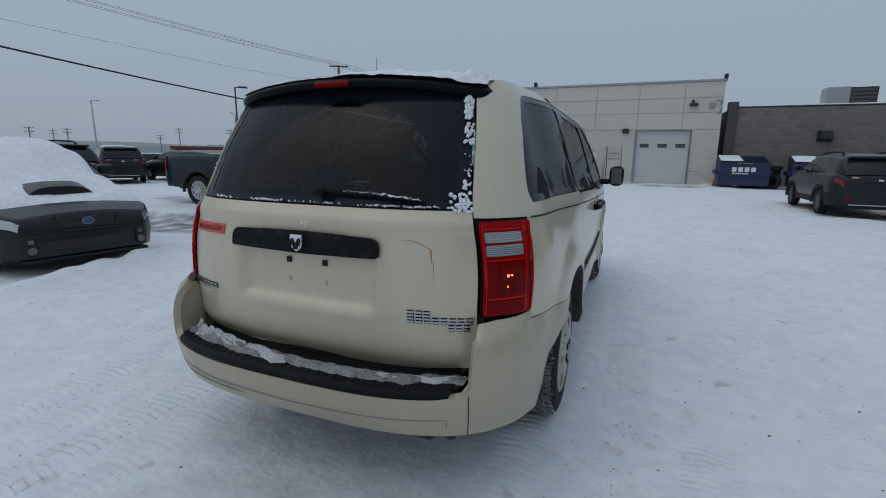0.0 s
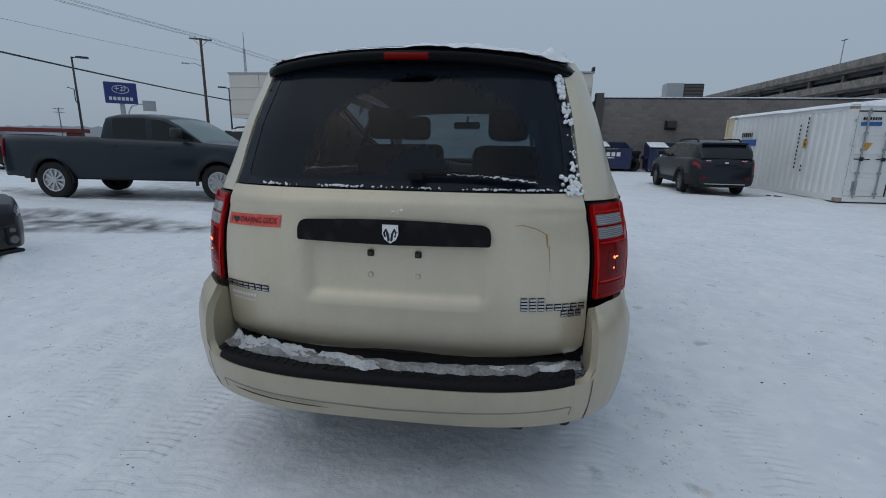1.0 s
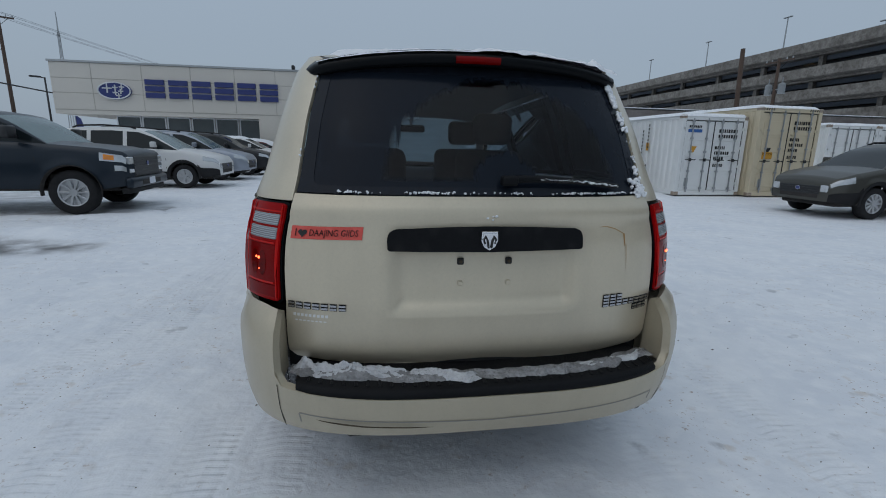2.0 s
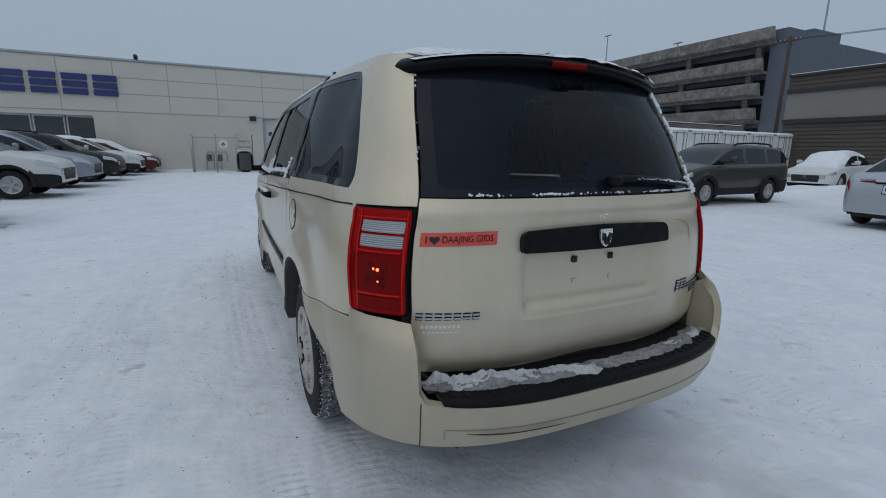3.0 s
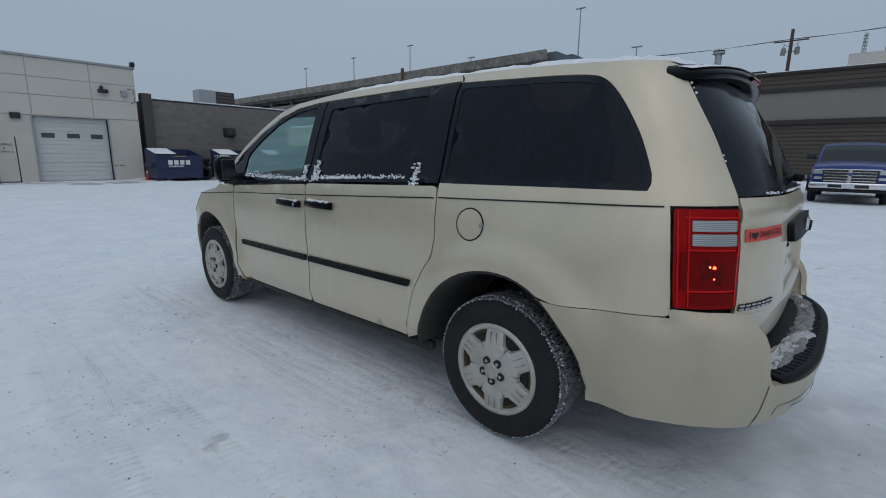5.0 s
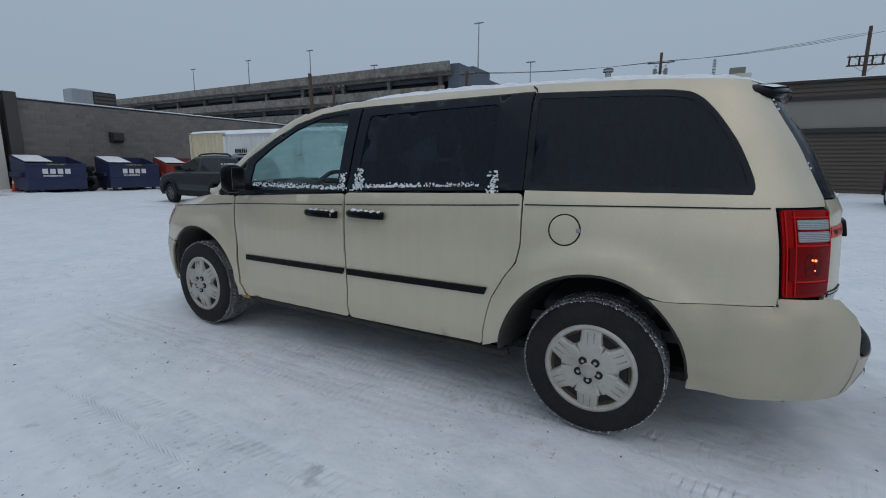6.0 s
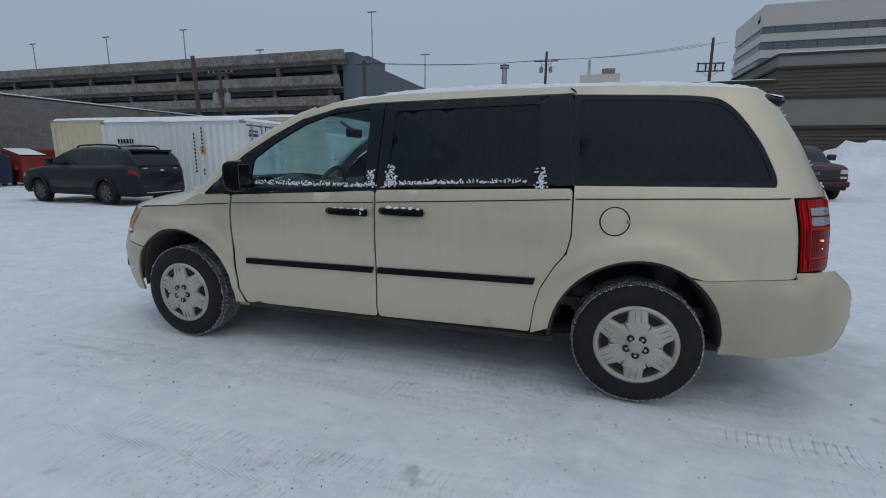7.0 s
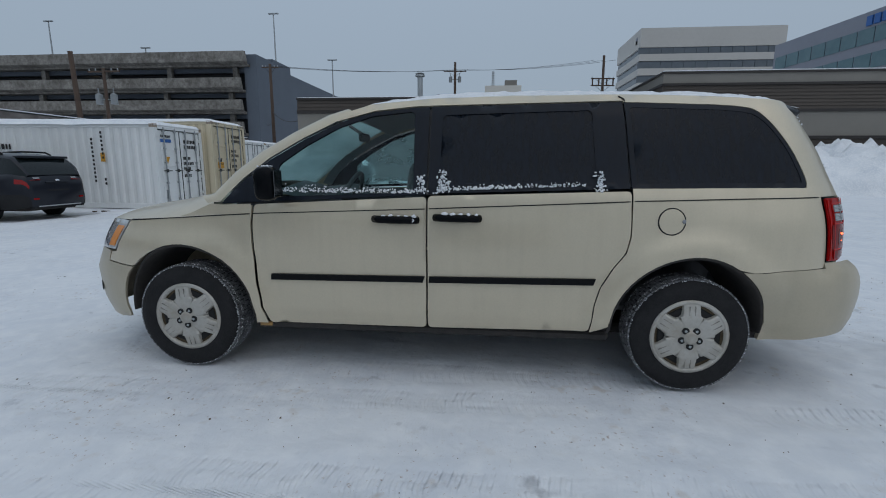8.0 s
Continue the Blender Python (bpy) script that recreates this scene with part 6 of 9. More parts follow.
# icy snow along the step
def ice_ridge(x0, x1, n, base, seed, width, off):
    rows = []
    for x in np.linspace(x0, x1, n):
        p = bump_lift(tbx(x if abs(x) > 1e-3 else 0.001), 0.52)
        amt = 0.55 + 0.45 * smoothstep(0.0, -0.35, x) + 0.25 * smoothstep(0.1, 0.3, x) * smoothstep(0.70, 0.45, x)
        amt *= smoothstep(0.0, 0.05, x - x0) * smoothstep(0.0, 0.05, x1 - x)
        row = []
        for k in np.linspace(0, 1, 21):
            q = Vector((x * 9, k * 2.2, seed))
            e = math.sin(math.pi * k) ** 0.55
            f = 0.75 + 0.75 * noise.noise(q) + 0.45 * noise.noise(q * 2.7) + 0.25 * noise.noise(q * 6.1) + 0.22 * noise.noise(q * 15.0)
            front = off + 0.034 * noise.noise(Vector((x * 6, 3, seed))) + 0.015 * noise.noise(Vector((x * 19, 5, seed)))
            row.append((x * 0.985, p[1] + front + k * width, 0.549 + 0.004 * (x / 0.67) ** 2 + base * amt * e * max(0.05, f)))
        rows.append(row)
    return rows


for x0, x1, base, seed, width, off, mm, lab in ((-0.705, 0.705, 0.022, 2.0, 0.070, 0.062, "dirty_snow", "ridge of icy grey snow"), (-0.70, -0.26, 0.038, 7.0, 0.060, 0.075, "old_snow", "white snow on the bumper"), (-0.30, -0.02, 0.032, 9.0, 0.060, 0.065, "old_snow", "white snow on the bumper"), (0.34, 0.69, 0.022, 11.0, 0.042, 0.085, "old_snow", "white snow on the bumper")):
    bm = bmesh.new()
    grid_mesh(bm, ice_ridge(x0, x1, int((x1 - x0) * 220), base, seed, width, off))
    bmesh.ops.recalc_face_normals(bm, faces=bm.faces)
    part("bumper_snow", bm, M[mm], pad, lab, smooth=True)
# exhaust
bm = bmesh.new()
rod(bm, (0.635, -0.70, 0.352), (0.645, -0.975, 0.346), 0.026, n=14)
part("tailpipe", bm, M["under"], van, "dark tailpipe")

# rusty jacking bracket at the front end of the sill
bm = bmesh.new()
box(bm, (-0.905, 2.52, 0.292), (-0.875, 2.60, 0.316), 0.004)
rod(bm, (-0.908, 2.56, 0.304), (-0.900, 2.56, 0.304), 0.008, n=8)
part("jacking_bracket", bm, M["rust"], van, "rusty bracket below the door")

# ---- nose ----
HOOD_EDGE = [(ty(2.70), 1.052), (ty(2.80), 0.998), (ty(3.11), 0.978), (ty(3.50), 0.949), (ty(3.64), 0.947), (T_NOSE - 0.62, 0.935), (T_NOSE - 0.40, 0.915), (T_NOSE - 0.15, 0.905), (T_NOSE - 0.03, 0.903)]
bm = bmesh.new()
rows = []
pts = resample(HOOD_EDGE + HOOD_EDGE[::-1], 0.07)
for t, z in pts[: len(pts) // 2 + 1]:
    p = Vector(lift(t, z))
    c = interp(p.y, [2.70, 2.8, 3.1, 3.4, 3.65, 3.85, 4.0], [0.120, 0.150, 0.135, 0.100, 0.07, 0.03, 0.0])
    bulge = interp(p.y, [2.7, 2.9, 3.2], [0.17, 0.11, 0.0])
    rows.append([(abs(p.x) * v, p.y + bulge * (1 - v * v), p.z + c * (1 - abs(v) ** 3.4)) for v in np.sin(np.linspace(-math.pi / 2, math.pi / 2, 33))])
grid_mesh(bm, rows)
bmesh.ops.recalc_face_normals(bm, faces=bm.faces)
part("bonnet", bm, M["paint"], van, smooth=True)
ws = []
for k in np.linspace(0, 1, 9):
    y, z = 2.88 - 0.74 * k - 0.06 * k * (1 - k), 1.105 + (1.612 - 1.105) * (1 - (1 - k) ** 1.25)
    x = side_width(y - 0.09, z - 0.04) - 0.07
    ws.append([(x * v, y + 0.17 * (1 - v * v) * (1 - 0.45 * k), z + (0.055 * (1 - k) + 0.050 * k) * (1 - v * v)) for v in np.linspace(-1, 1, 17)])
bm = bmesh.new()
grid_mesh(bm, ws)
part("windscreen", bm, M["wind_glass"], van, smooth=True)
bm = bmesh.new()
grid_mesh(bm, [ws[0], [(x * 0.96, y + 0.03, z - 0.06) for x, y, z in ws[0]], [(x * 0.90, y + 0.20 * (1 - (x / 0.95) ** 2), z - 0.09) for x, y, z in ws[0]]])
part("cowl", bm, M["black_trim"], van)
fr = [(T_NOSE, 0.27), (ty(3.62), 0.285), (ty(3.51), 0.30)] + [(ty(y), z) for y, z in arch(3.078, 0.470, 0, 41, 8)] + [(ty(3.40), 0.650), (ty(3.63), 0.669), (ty(3.635), 0.735), (ty(3.72), 0.745), (T_NOSE - 0.45, 0.72), (T_NOSE, 0.70)]
FB = fr + [(2 * T_NOSE - t, z) for t, z in fr[::-1][1:-1]]


def nose_lift(t, z):
    return lift(t, z) if t <= T_NOSE else (-lift(2 * T_NOSE - t, z)[0], lift(2 * T_NOSE - t, z)[1], z)


patch("front_bumper", FB, nose_lift, M["bumper_paint"], van, 0.05, label="champagne front bumper")
patch("grille", [(T_NOSE - 0.42, 0.73), (T_NOSE + 0.42, 0.73), (T_NOSE + 0.40, 0.90), (T_NOSE - 0.40, 0.90)], nose_lift, M["dark_metal"], van, 0.06, label="dark front grille")
for s in (1, -1):
    def hl(pts):
        return [(s * t, z) for t, z in pts]
    h = patch("headlamp", hl([(ty(3.572), 0.755), (ty(3.528), 0.942), (ty(3.64), 0.945), (T_NOSE - 0.45, 0.915), (T_NOSE - 0.44, 0.735), (ty(3.72), 0.752)]), lift, M["head_lens"], van, 0.04, depth=0.03, off=0.004, label="headlamp with an amber corner")
    patch("amber_corner", hl([(ty(3.585), 0.775), (ty(3.552), 0.905), (ty(3.635), 0.905), (ty(3.66), 0.775)]), lift, M["amber"], h, 0.04, depth=0.003, off=0.008)
    # flat near-black disc painted for the shade of a fog lamp recess
    bm = bmesh.new()
    rod(bm, lift(s * ty(3.80), 0.47), tuple(Vector(lift(s * ty(3.80), 0.47)) + Vector((-s * 0.004, 0.004, 0))), 0.034, n=16)
    part("fog_recess", bm, M["seam"], van)

# ---- underside and cabin ----
bm = bmesh.new()
box(bm, (-0.52, -0.85, 0.19), (0.52, 3.6, 0.26), 0.02)
box(bm, (-0.80, 0.46, 0.29), (0.80, 2.62, 0.40), 0.02)
rod(bm, (-0.75, 0, 0.30), (0.75, 0, 0.30), 0.05)
rod(bm, (0.60, -0.7, 0.335), (0.55, 0.8, 0.26), 0.03)
box(bm, (0.25, -0.75, 0.26), (0.72, -0.45, 0.42), 0.06)
part("underbody", bm, M["under"], van)
bm = bmesh.new()
box(bm, (-0.60, -0.78, 0.42), (0.60, 2.75, 0.48))
box(bm, (-0.86, 0.50, 0.42), (0.86, 2.58, 0.48))
for s in (-1, 1):
    rows = [[(-s * (side_width(y, z) - 0.05), y, z) for z in (0.82, 0.9, 1.0, 1.09)] for y in np.linspace(-0.45, 2.7, 12)]
    grid_mesh(bm, rows)
part("cabin_floor", bm, M["cabin"], van)
for s in (-1, 1):
    for a, b, c, d in ((0.39, 0.02, 1.18, 1.66), (1.52, 0.03, 1.13, 1.64)):
        bm = bmesh.new()
        rows = [[(-s * (side_width(y, z) - 0.03), y, z) for z in np.linspace(c, d, 5)] for y in (a - b - 0.03, a + b + 0.03)]
        grid_mesh(bm, rows)
        part("pillar_trim", bm, M["cabin"], van)


def seat(x, y, w, head=True, z=0.48):
    bm = bmesh.new()
    box(bm, (x - w / 2, y - 0.05, z + 0.14), (x + w / 2, y + 0.46, z + 0.34), 0.05, segs=2)
    box(bm, (x - w / 2 + 0.02, y - 0.14, z + 0.28), (x + w / 2 - 0.02, y + 0.02, z + 0.86), 0.055, m=Matrix.Translation((0, y, z + 0.3)) @ Matrix.Rotation(radians(10), 4, "X") @ Matrix.Translation((0, -y, -z - 0.3)), segs=2)
    sb = part("seat", bm, M["seat_cloth"], van, "grey cloth seat", smooth=True)
    if head:
        n = 1 if w < 0.7 else 2
        for k in range(n):
            bm = bmesh.new()
            xx = x if n == 1 else x + (k - 0.5) * w * 0.5
            box(bm, (xx - 0.13, y - 0.25, z + 0.88), (xx + 0.13, y - 0.15, z + 1.08), 0.045, segs=2)
            part("headrest", bm, M["seat_cloth"], sb, smooth=True)


for x in (-0.40, 0.40):
    seat(x, 1.75, 0.52)
for x in (-0.40, 0.40):
    seat(x, 0.75, 0.50)
seat(0.0, -0.10, 1.15, False, 0.22)
bm = bmesh.new()
rows = [[(x, y, z + k * (0.05 + 0.065 * math.exp(-((x + 0.40) / 0.20) ** 2))) for x in np.linspace(-0.82, 0.82, 21)] for y, z, k in ((2.30, 0.62, 0), (2.27, 0.90, 0.3), (2.33, 1.05, 1), (2.46, 1.08, 1), (2.62, 1.085, 0.5), (2.86, 1.08, 0))]
grid_mesh(bm, rows)
part("dashboard", bm, M["cabin"], van, "dark dashboard", smooth=True)
bm = bmesh.new()
ring = [(0.185 * math.cos(a), 0, 0.185 * math.sin(a)) for a in np.linspace(0, math.tau, 33)]
tube(bm, ring, 0.016, 8)
box(bm, (-0.17, -0.02, -0.03), (0.17, 0.02, 0.03), 0.01)
box(bm, (-0.03, -0.02, -0.17), (0.03, 0.02, 0.0), 0.01)
box(bm, (-0.07, -0.035, -0.08), (0.07, 0.01, 0.06), 0.03)
stw = part("steering_wheel", bm, M["cabin"], van, smooth=True)
stw.matrix_local = pose(-0.40, 2.14, 1.075, 24)
bm = bmesh.new()
box(bm, (-0.13, 2.12, 1.475), (0.13, 2.15, 1.545), 0.02, segs=2)
rod(bm, (0, 2.14, 1.53), (0, 2.25, 1.60), 0.012)
part("cabin_mirror", bm, M["cabin"], van)


for s in (-1, 1):
    bm = bmesh.new()
    grid_mesh(bm, [[(-s * (x - 0.02), y, z - 0.005), (-s * (x - 0.085), y + 0.06, z + 0.02)] for x, y, z in [(side_width(y, z), y, z) for y, z in ((2.72, 1.11), (2.635, 1.222), (2.505, 1.343), (2.305, 1.460), (2.0, 1.60))]])
    part("a_pillar_trim", bm, M["lining"], van, smooth=True)


# ---- wheels ----
def wheel(m, outer=1):
    t = new("wheel")
    t.parent = van
    t.matrix_local = m
    bm = bmesh.new()
    lathe(bm, [(0.10, 0.20), (0.112, 0.225), (0.118, 0.29), (0.108, 0.328), (0.088, 0.342), (0.03, 0.347), (-0.03, 0.347), (-0.08, 0.342), (-0.098, 0.328), (-0.110, 0.29), (-0.10, 0.21), (-0.02, 0.20), (0.02, 0.195), (0.10, 0.20)], 56)
    part("tyre", bm, M["rubber"], t, "black winter tyre with snow in the tread", smooth=True)
    bm = bmesh.new()
    rng = random.Random(4)
    for k in range(60):
        a = k * math.tau / 60
        for row, x in enumerate((-0.075, -0.025, 0.025, 0.072)):
            c, s = math.cos(a + 0.05 * (row % 2)), math.sin(a + 0.05 * (row % 2))
            vs = box(bm, (x - 0.022, -0.0150, 0.338), (x + 0.022, 0.0150, 0.3505 if abs(x) < 0.05 else 0.3475))
            bmesh.ops.transform(bm, matrix=Matrix.Rotation(a + 0.05 * (row % 2), 4, "X"), verts=vs)
    tr = part("tread", bm, M["tread_rubber"], t)
    tr["kind"] = "stuff"
    bm = bmesh.new()
    cs = []
    for k in range(1300):
        a = rng.uniform(0, math.tau)
        x = rng.choice((0.088, 0.095, 0.06, 0.0, -0.06, -0.09)) + rng.uniform(-0.012, 0.012)
        r = 0.348 if abs(x) < 0.08 else 0.339
        cs.append((x, r * math.cos(a), r * math.sin(a), rng.uniform(0.3, 1.2)))
    clumps(bm, cs, 0.0030, 1.0, rng, 1)
    part("tread_snow", bm, M["snow"], t, "snow packed in the tread", smooth=True)["kind"] = "stuff"
    # hub cap: six broad spokes between dark windows
    bm = bmesh.new()
    lathe(bm, [(0.085, 0.0), (0.075, 0.10), (0.065, 0.20)], 36)
    part("rim", bm, M["under"], t, smooth=True)
    bm = bmesh.new()
    lathe(bm, [(0.104, 0.196), (0.118, 0.203), (0.121, 0.213), (0.114, 0.226), (0.104, 0.227)], 48)
    capp = part("hub_cap", bm, M["cap"], t, "silver plastic hub cap with six broad spokes", smooth=True)
    for k in range(6):
        bm = bmesh.new()
        a = radians(90 + 60 * k)
        prof = [(0.056, 0.046, 0.128), (0.112, 0.0585, 0.130), (0.122, 0.0625, 0.1295), (0.132, 0.050, 0.128), (0.165, 0.047, 0.124), (0.190, 0.047, 0.118), (0.206, 0.050, 0.114)]
        rows = []
        for r, w, x in prof:
            rows.append([(x - 0.022, -w - 0.006, r), (x - 0.003, -w, r), (x + 0.002, -w + 0.012, r), (x + 0.002, w - 0.012, r), (x - 0.003, w, r), (x - 0.022, w + 0.006, r)])
        grid_mesh(bm, rows)
        bmesh.ops.transform(bm, matrix=Matrix.Rotation(a - math.pi / 2, 4, "X"), verts=bm.verts)
        bmesh.ops.recalc_face_normals(bm, faces=bm.faces)
        sp = part("spoke", bm, M["cap"], capp)
        # two thin raised lines paint the shade of the spoke's grooves
        bm = bmesh.new()
        for w in (-0.016, 0.016):
            box(bm, (0.120, w - 0.0014, 0.125), (0.1295, w + 0.0014, 0.19))
        bmesh.ops.transform(bm, matrix=Matrix.Rotation(a - math.pi / 2, 4, "X"), verts=bm.verts)
        part("spoke_groove", bm, M["cap_groove"], capp)
        bm = bmesh.new()
        a2 = a + radians(30)
        rows = [[(x, -w, r), (x - 0.006, 0, r), (x, w, r)] for r, w, x in ((0.095, 0.020, 0.098), (0.165, 0.055, 0.098), (0.202, 0.074, 0.108))]
        grid_mesh(bm, rows)
        bmesh.ops.transform(bm, matrix=Matrix.Rotation(a2 - math.pi / 2, 4, "X"), verts=bm.verts)
        part("cap_window", bm, M["rust_dirt"], capp)
        # near-black plug over the dirty backing paints the shade in the window
        bm = bmesh.new()
        vs_ = box(bm, (0.094, -0.044, 0.092), (0.1045, 0.044, 0.180), 0.006)
        for v in vs_:
            v.co.y *= 0.42 + 0.70 * (v.co.z - 0.09) / 0.09
        bmesh.ops.transform(bm, matrix=Matrix.Rotation(a2 - math.pi / 2, 4, "X"), verts=bm.verts)
        part("cap_opening", bm, M["seam"], capp)
    bm = bmesh.new()
    lathe(bm, [(0.100, 0.075), (0.128, 0.072), (0.131, 0.062), (0.133, 0.041), (0.144, 0.037), (0.147, 0.026), (0.147, 0.0005)], 36)
    part("cap_centre", bm, M["cap"], capp, smooth=True)
    for k in range(5):
        a = radians(54 + 72 * k)
        # solid near-black stud in place of the shaded hollow round the nut
        bm = bmesh.new()
        rod(bm, (0.112, 0.052 * math.cos(a), 0.052 * math.sin(a)), (0.137, 0.052 * math.cos(a), 0.052 * math.sin(a)), 0.0205, n=14)
        nut = part("lug_recess", bm, M["seam"], capp)
        bm = bmesh.new()
        rod(bm, (0.12, 0.052 * math.cos(a), 0.052 * math.sin(a)), (0.140, 0.052 * math.cos(a), 0.052 * math.sin(a)), 0.0085, n=6)
        part("lug_nut", bm, M["galv"], capp)
    return t


def same_wheel(src, m):
    """Another wheel that shares the first one's meshes."""
    def twin(o, parent):
        c = new(o.name.split(".")[0], o.data)
        c.parent = parent
        for key in ("label", "kind"):
            if key in o:
                c[key] = o[key]
        for ch in [q for q in bpy.data.objects if q.parent == o]:
            twin(ch, c)
        return c
    twin(src, van).matrix_local = m


first_wheel = wheel(pose(-0.822, 0.0, 0.336, 0, 0, 180) @ Matrix.Scale(0.972, 4))
for x_, hy in ((0.822, 0.0), (-0.802, 3.078), (0.802, 3.078)):
    same_wheel(first_wheel, pose(x_, hy, 0.336, 8 if hy else 0, 0, 180 if x_ < 0 else 0) @ Matrix.Scale(0.972, 4))

# ---- loose snow on the van ----
bm = bmesh.new()
fine = []
base_rows = roof_rows()
for i in range(len(base_rows) - 1):
    for k in (0, 0.34, 0.67):
        a_, b_ = base_rows[i], base_rows[i + 1]
        fine.append([tuple(Vector(p).lerp(Vector(q), k)) for p, q in zip(a_, b_)])
rows = []
for r in fine:
    row = []
    w_ = abs(r[0][0])
    y, zc, ze = r[0][1], max(p[2] for p in r), r[0][2]
    for s in np.linspace(-1, 1, 73):
        x = w_ * s
        z = float(np.interp(x, [p[0] for p in r], [p[2] for p in r]))
        yy = float(np.interp(x, [p[0] for p in r], [p[1] for p in r]))
        e = min(1.0, (0.93 + 0.05 * noise.noise(Vector((s, yy * 5, 2))) + 0.03 * noise.noise(Vector((s, yy * 17, 9))) - abs(s)) * 11)
        end = smoothstep(1.98, 1.80, yy) * smoothstep(-0.70, -0.60, yy)
        h = 0.011 + 0.014 * noise.noise(Vector((x * 3, yy * 2.2, 1))) + 0.012 * noise.noise(Vector((x * 11, yy * 11, 4))) + 0.008 * noise.noise(Vector((x * 31, yy * 31, 6)))
        h *= 1.0 if x < 0.1 or yy > -0.2 else 1.25
        row.append((x, yy, z + (max(0.007, h) * max(0.0, e)) * end - 0.006 * (1 - max(0.0, min(1.0, e * end * 3)))))
    rows.append(row)
grid_mesh(bm, rows)
bmesh.ops.recalc_face_normals(bm, faces=bm.faces)
part("roof_snow", bm, M["snow"], van, "thin uneven snow on the roof", smooth=True)
bm = bmesh.new()
rows = []
rng = random.Random(12)
for x in np.linspace(-0.60, 0.635, 120):
    u = abs(x) / 0.655
    yb = -0.56 - 0.155 * math.sqrt(max(0.0, 1 - u ** 2.6)) + 0.02 * u
    z = 1.722 - 0.055 * u ** 2.2
    thick = 0.004 + 0.020 * smoothstep(-0.05, 0.12, x) + 0.02 * smoothstep(0.45, 0.62, x)
    row = []
    for k in np.linspace(0, 1, 11):
        f = max(0.0, 0.6 + 0.8 * noise.noise(Vector((x * 8, k * 2, 3))) + 0.5 * noise.noise(Vector((x * 25, k * 5, 3))))
        row.append((x, yb - 0.010 + 0.22 * k, z - 0.006 - 0.030 * (1 - k) ** 2 + thick * f * math.sin(math.pi * min(1, k + 0.12)) ** 0.6))
    rows.append(row)
grid_mesh(bm, rows)
bmesh.ops.recalc_face_normals(bm, faces=bm.faces)
part("spoiler_snow", bm, M["snow"], spoiler, "ragged snow on the spoiler", smooth=True)
rng = random.Random(12)
# snow down the right edge of the rear window
bm = bmesh.new()
cs = []
for z, n_, s_ in ((1.60, 7, 1.1), (1.57, 8, 1.2), (1.53, 7, 1.0), (1.47, 6, 1.0), (1.43, 5, 0.9), (1.36, 2, 0.5), (1.31, 3, 0.6), (1.255, 4, 0.9), (1.21, 8, 1.1), (1.185, 9, 1.0)):
    for _ in range(int(n_ * 2.6)):
        zz = z + rng.uniform(-0.022, 0.022)
        t = tx(0.712 + 0.045 * (zz - 1.18) / 0.45 - rng.uniform(0.0, 0.035 if z > 1.25 else 0.075))
        p = lift(t, zz)
        cs.append((p[0], p[1] - 0.006, zz, s_ * rng.uniform(0.5, 1.0)))
for z in (1.59, 1.57, 1.55, 1.32, 1.30):
    p = lift(tx(-0.72 - 0.04 * (z - 1.2) / 0.4), z)
    cs.append((p[0], p[1] - 0.004, z, 0.5))
clumps(bm, cs, 0.0088, 1.0, rng, 1)
part("window_edge_snow", bm, M["snow"], gate, "wet snow stuck beside the rear window", smooth=True)["kind"] = "stuff"
bm = bmesh.new()
cs = []
for i in range(420):
    x = rng.uniform(-0.55, 0.64)
    if noise.noise(Vector((x * 7, 3, 1))) + 0.35 * smoothstep(0.2, 0.6, x) < rng.uniform(-0.25, 0.5):
        continue
    p = lift(tx(x), 1.186)
    cs.append((p[0], p[1] - 0.003, 1.181 + rng.uniform(0, 0.006), rng.uniform(0.25, 0.8)))
cs += [(*gate_lift(tx(0.02 + rng.uniform(-0.02, 0.02)), 1.10 + rng.uniform(-0.01, 0.012)), rng.uniform(0.5, 0.9)) for _ in range(6)]
clumps(bm, cs, 0.0062, 0.8, rng, 1)
part("gate_snow", bm, M["snow"], gate, "frost along the tailgate edge", smooth=True)["kind"] = "stuff"
# snow along the left window sills
bm = bmesh.new()
cs = []
for i in range(1100):
    y = rng.uniform(0.62, 2.40)
    z = 1.158 + (1.455 - y) * 0.042 if y < 1.46 else 1.142
    dens = 0.35 if y < 1.0 else (0.75 if y > 1.75 else 0.55)
    if 1.48 < y < 1.60 and rng.random() < 0.7:
        continue
    if rng.random() > dens:
        continue
    zz = z + abs(rng.gauss(0, 0.016 if y > 1.75 else 0.010))
    cs.append((-side_width(y, zz) + 0.002, y, zz, rng.uniform(0.25, 0.75) if y > 1.75 else rng.uniform(0.35, 0.85)))
for yc_, zc_, h_, n_ in ((0.545, 1.215, 0.055, 60), (1.56, 1.20, 0.045, 46), (1.44, 1.215, 0.06, 46), (1.42, 1.18, 0.03, 26)):
    for _ in range(n_):
        y, zz = yc_ + rng.gauss(0, 0.014), zc_ + rng.uniform(-h_, h_)
        cs.append((-side_width(y, zz) - 0.003, y, zz, rng.uniform(0.4, 1.0)))
clumps(bm, cs, 0.0078, 1.0, rng, 1)
part("sill_snow", bm, M["snow"], van, "crumbs of snow along the window sills", smooth=True)["kind"] = "stuff"


# ================= parked vehicles =================
def paint(name, color, metal=0.3, rough=0.35, dirt=0.2):
    return mat(name, color, rough, metal, (70, 0.1), (1.6, dirt), coat=0.22, tint=[c * 0.8 + 0.010 for c in color], spec=0.3)


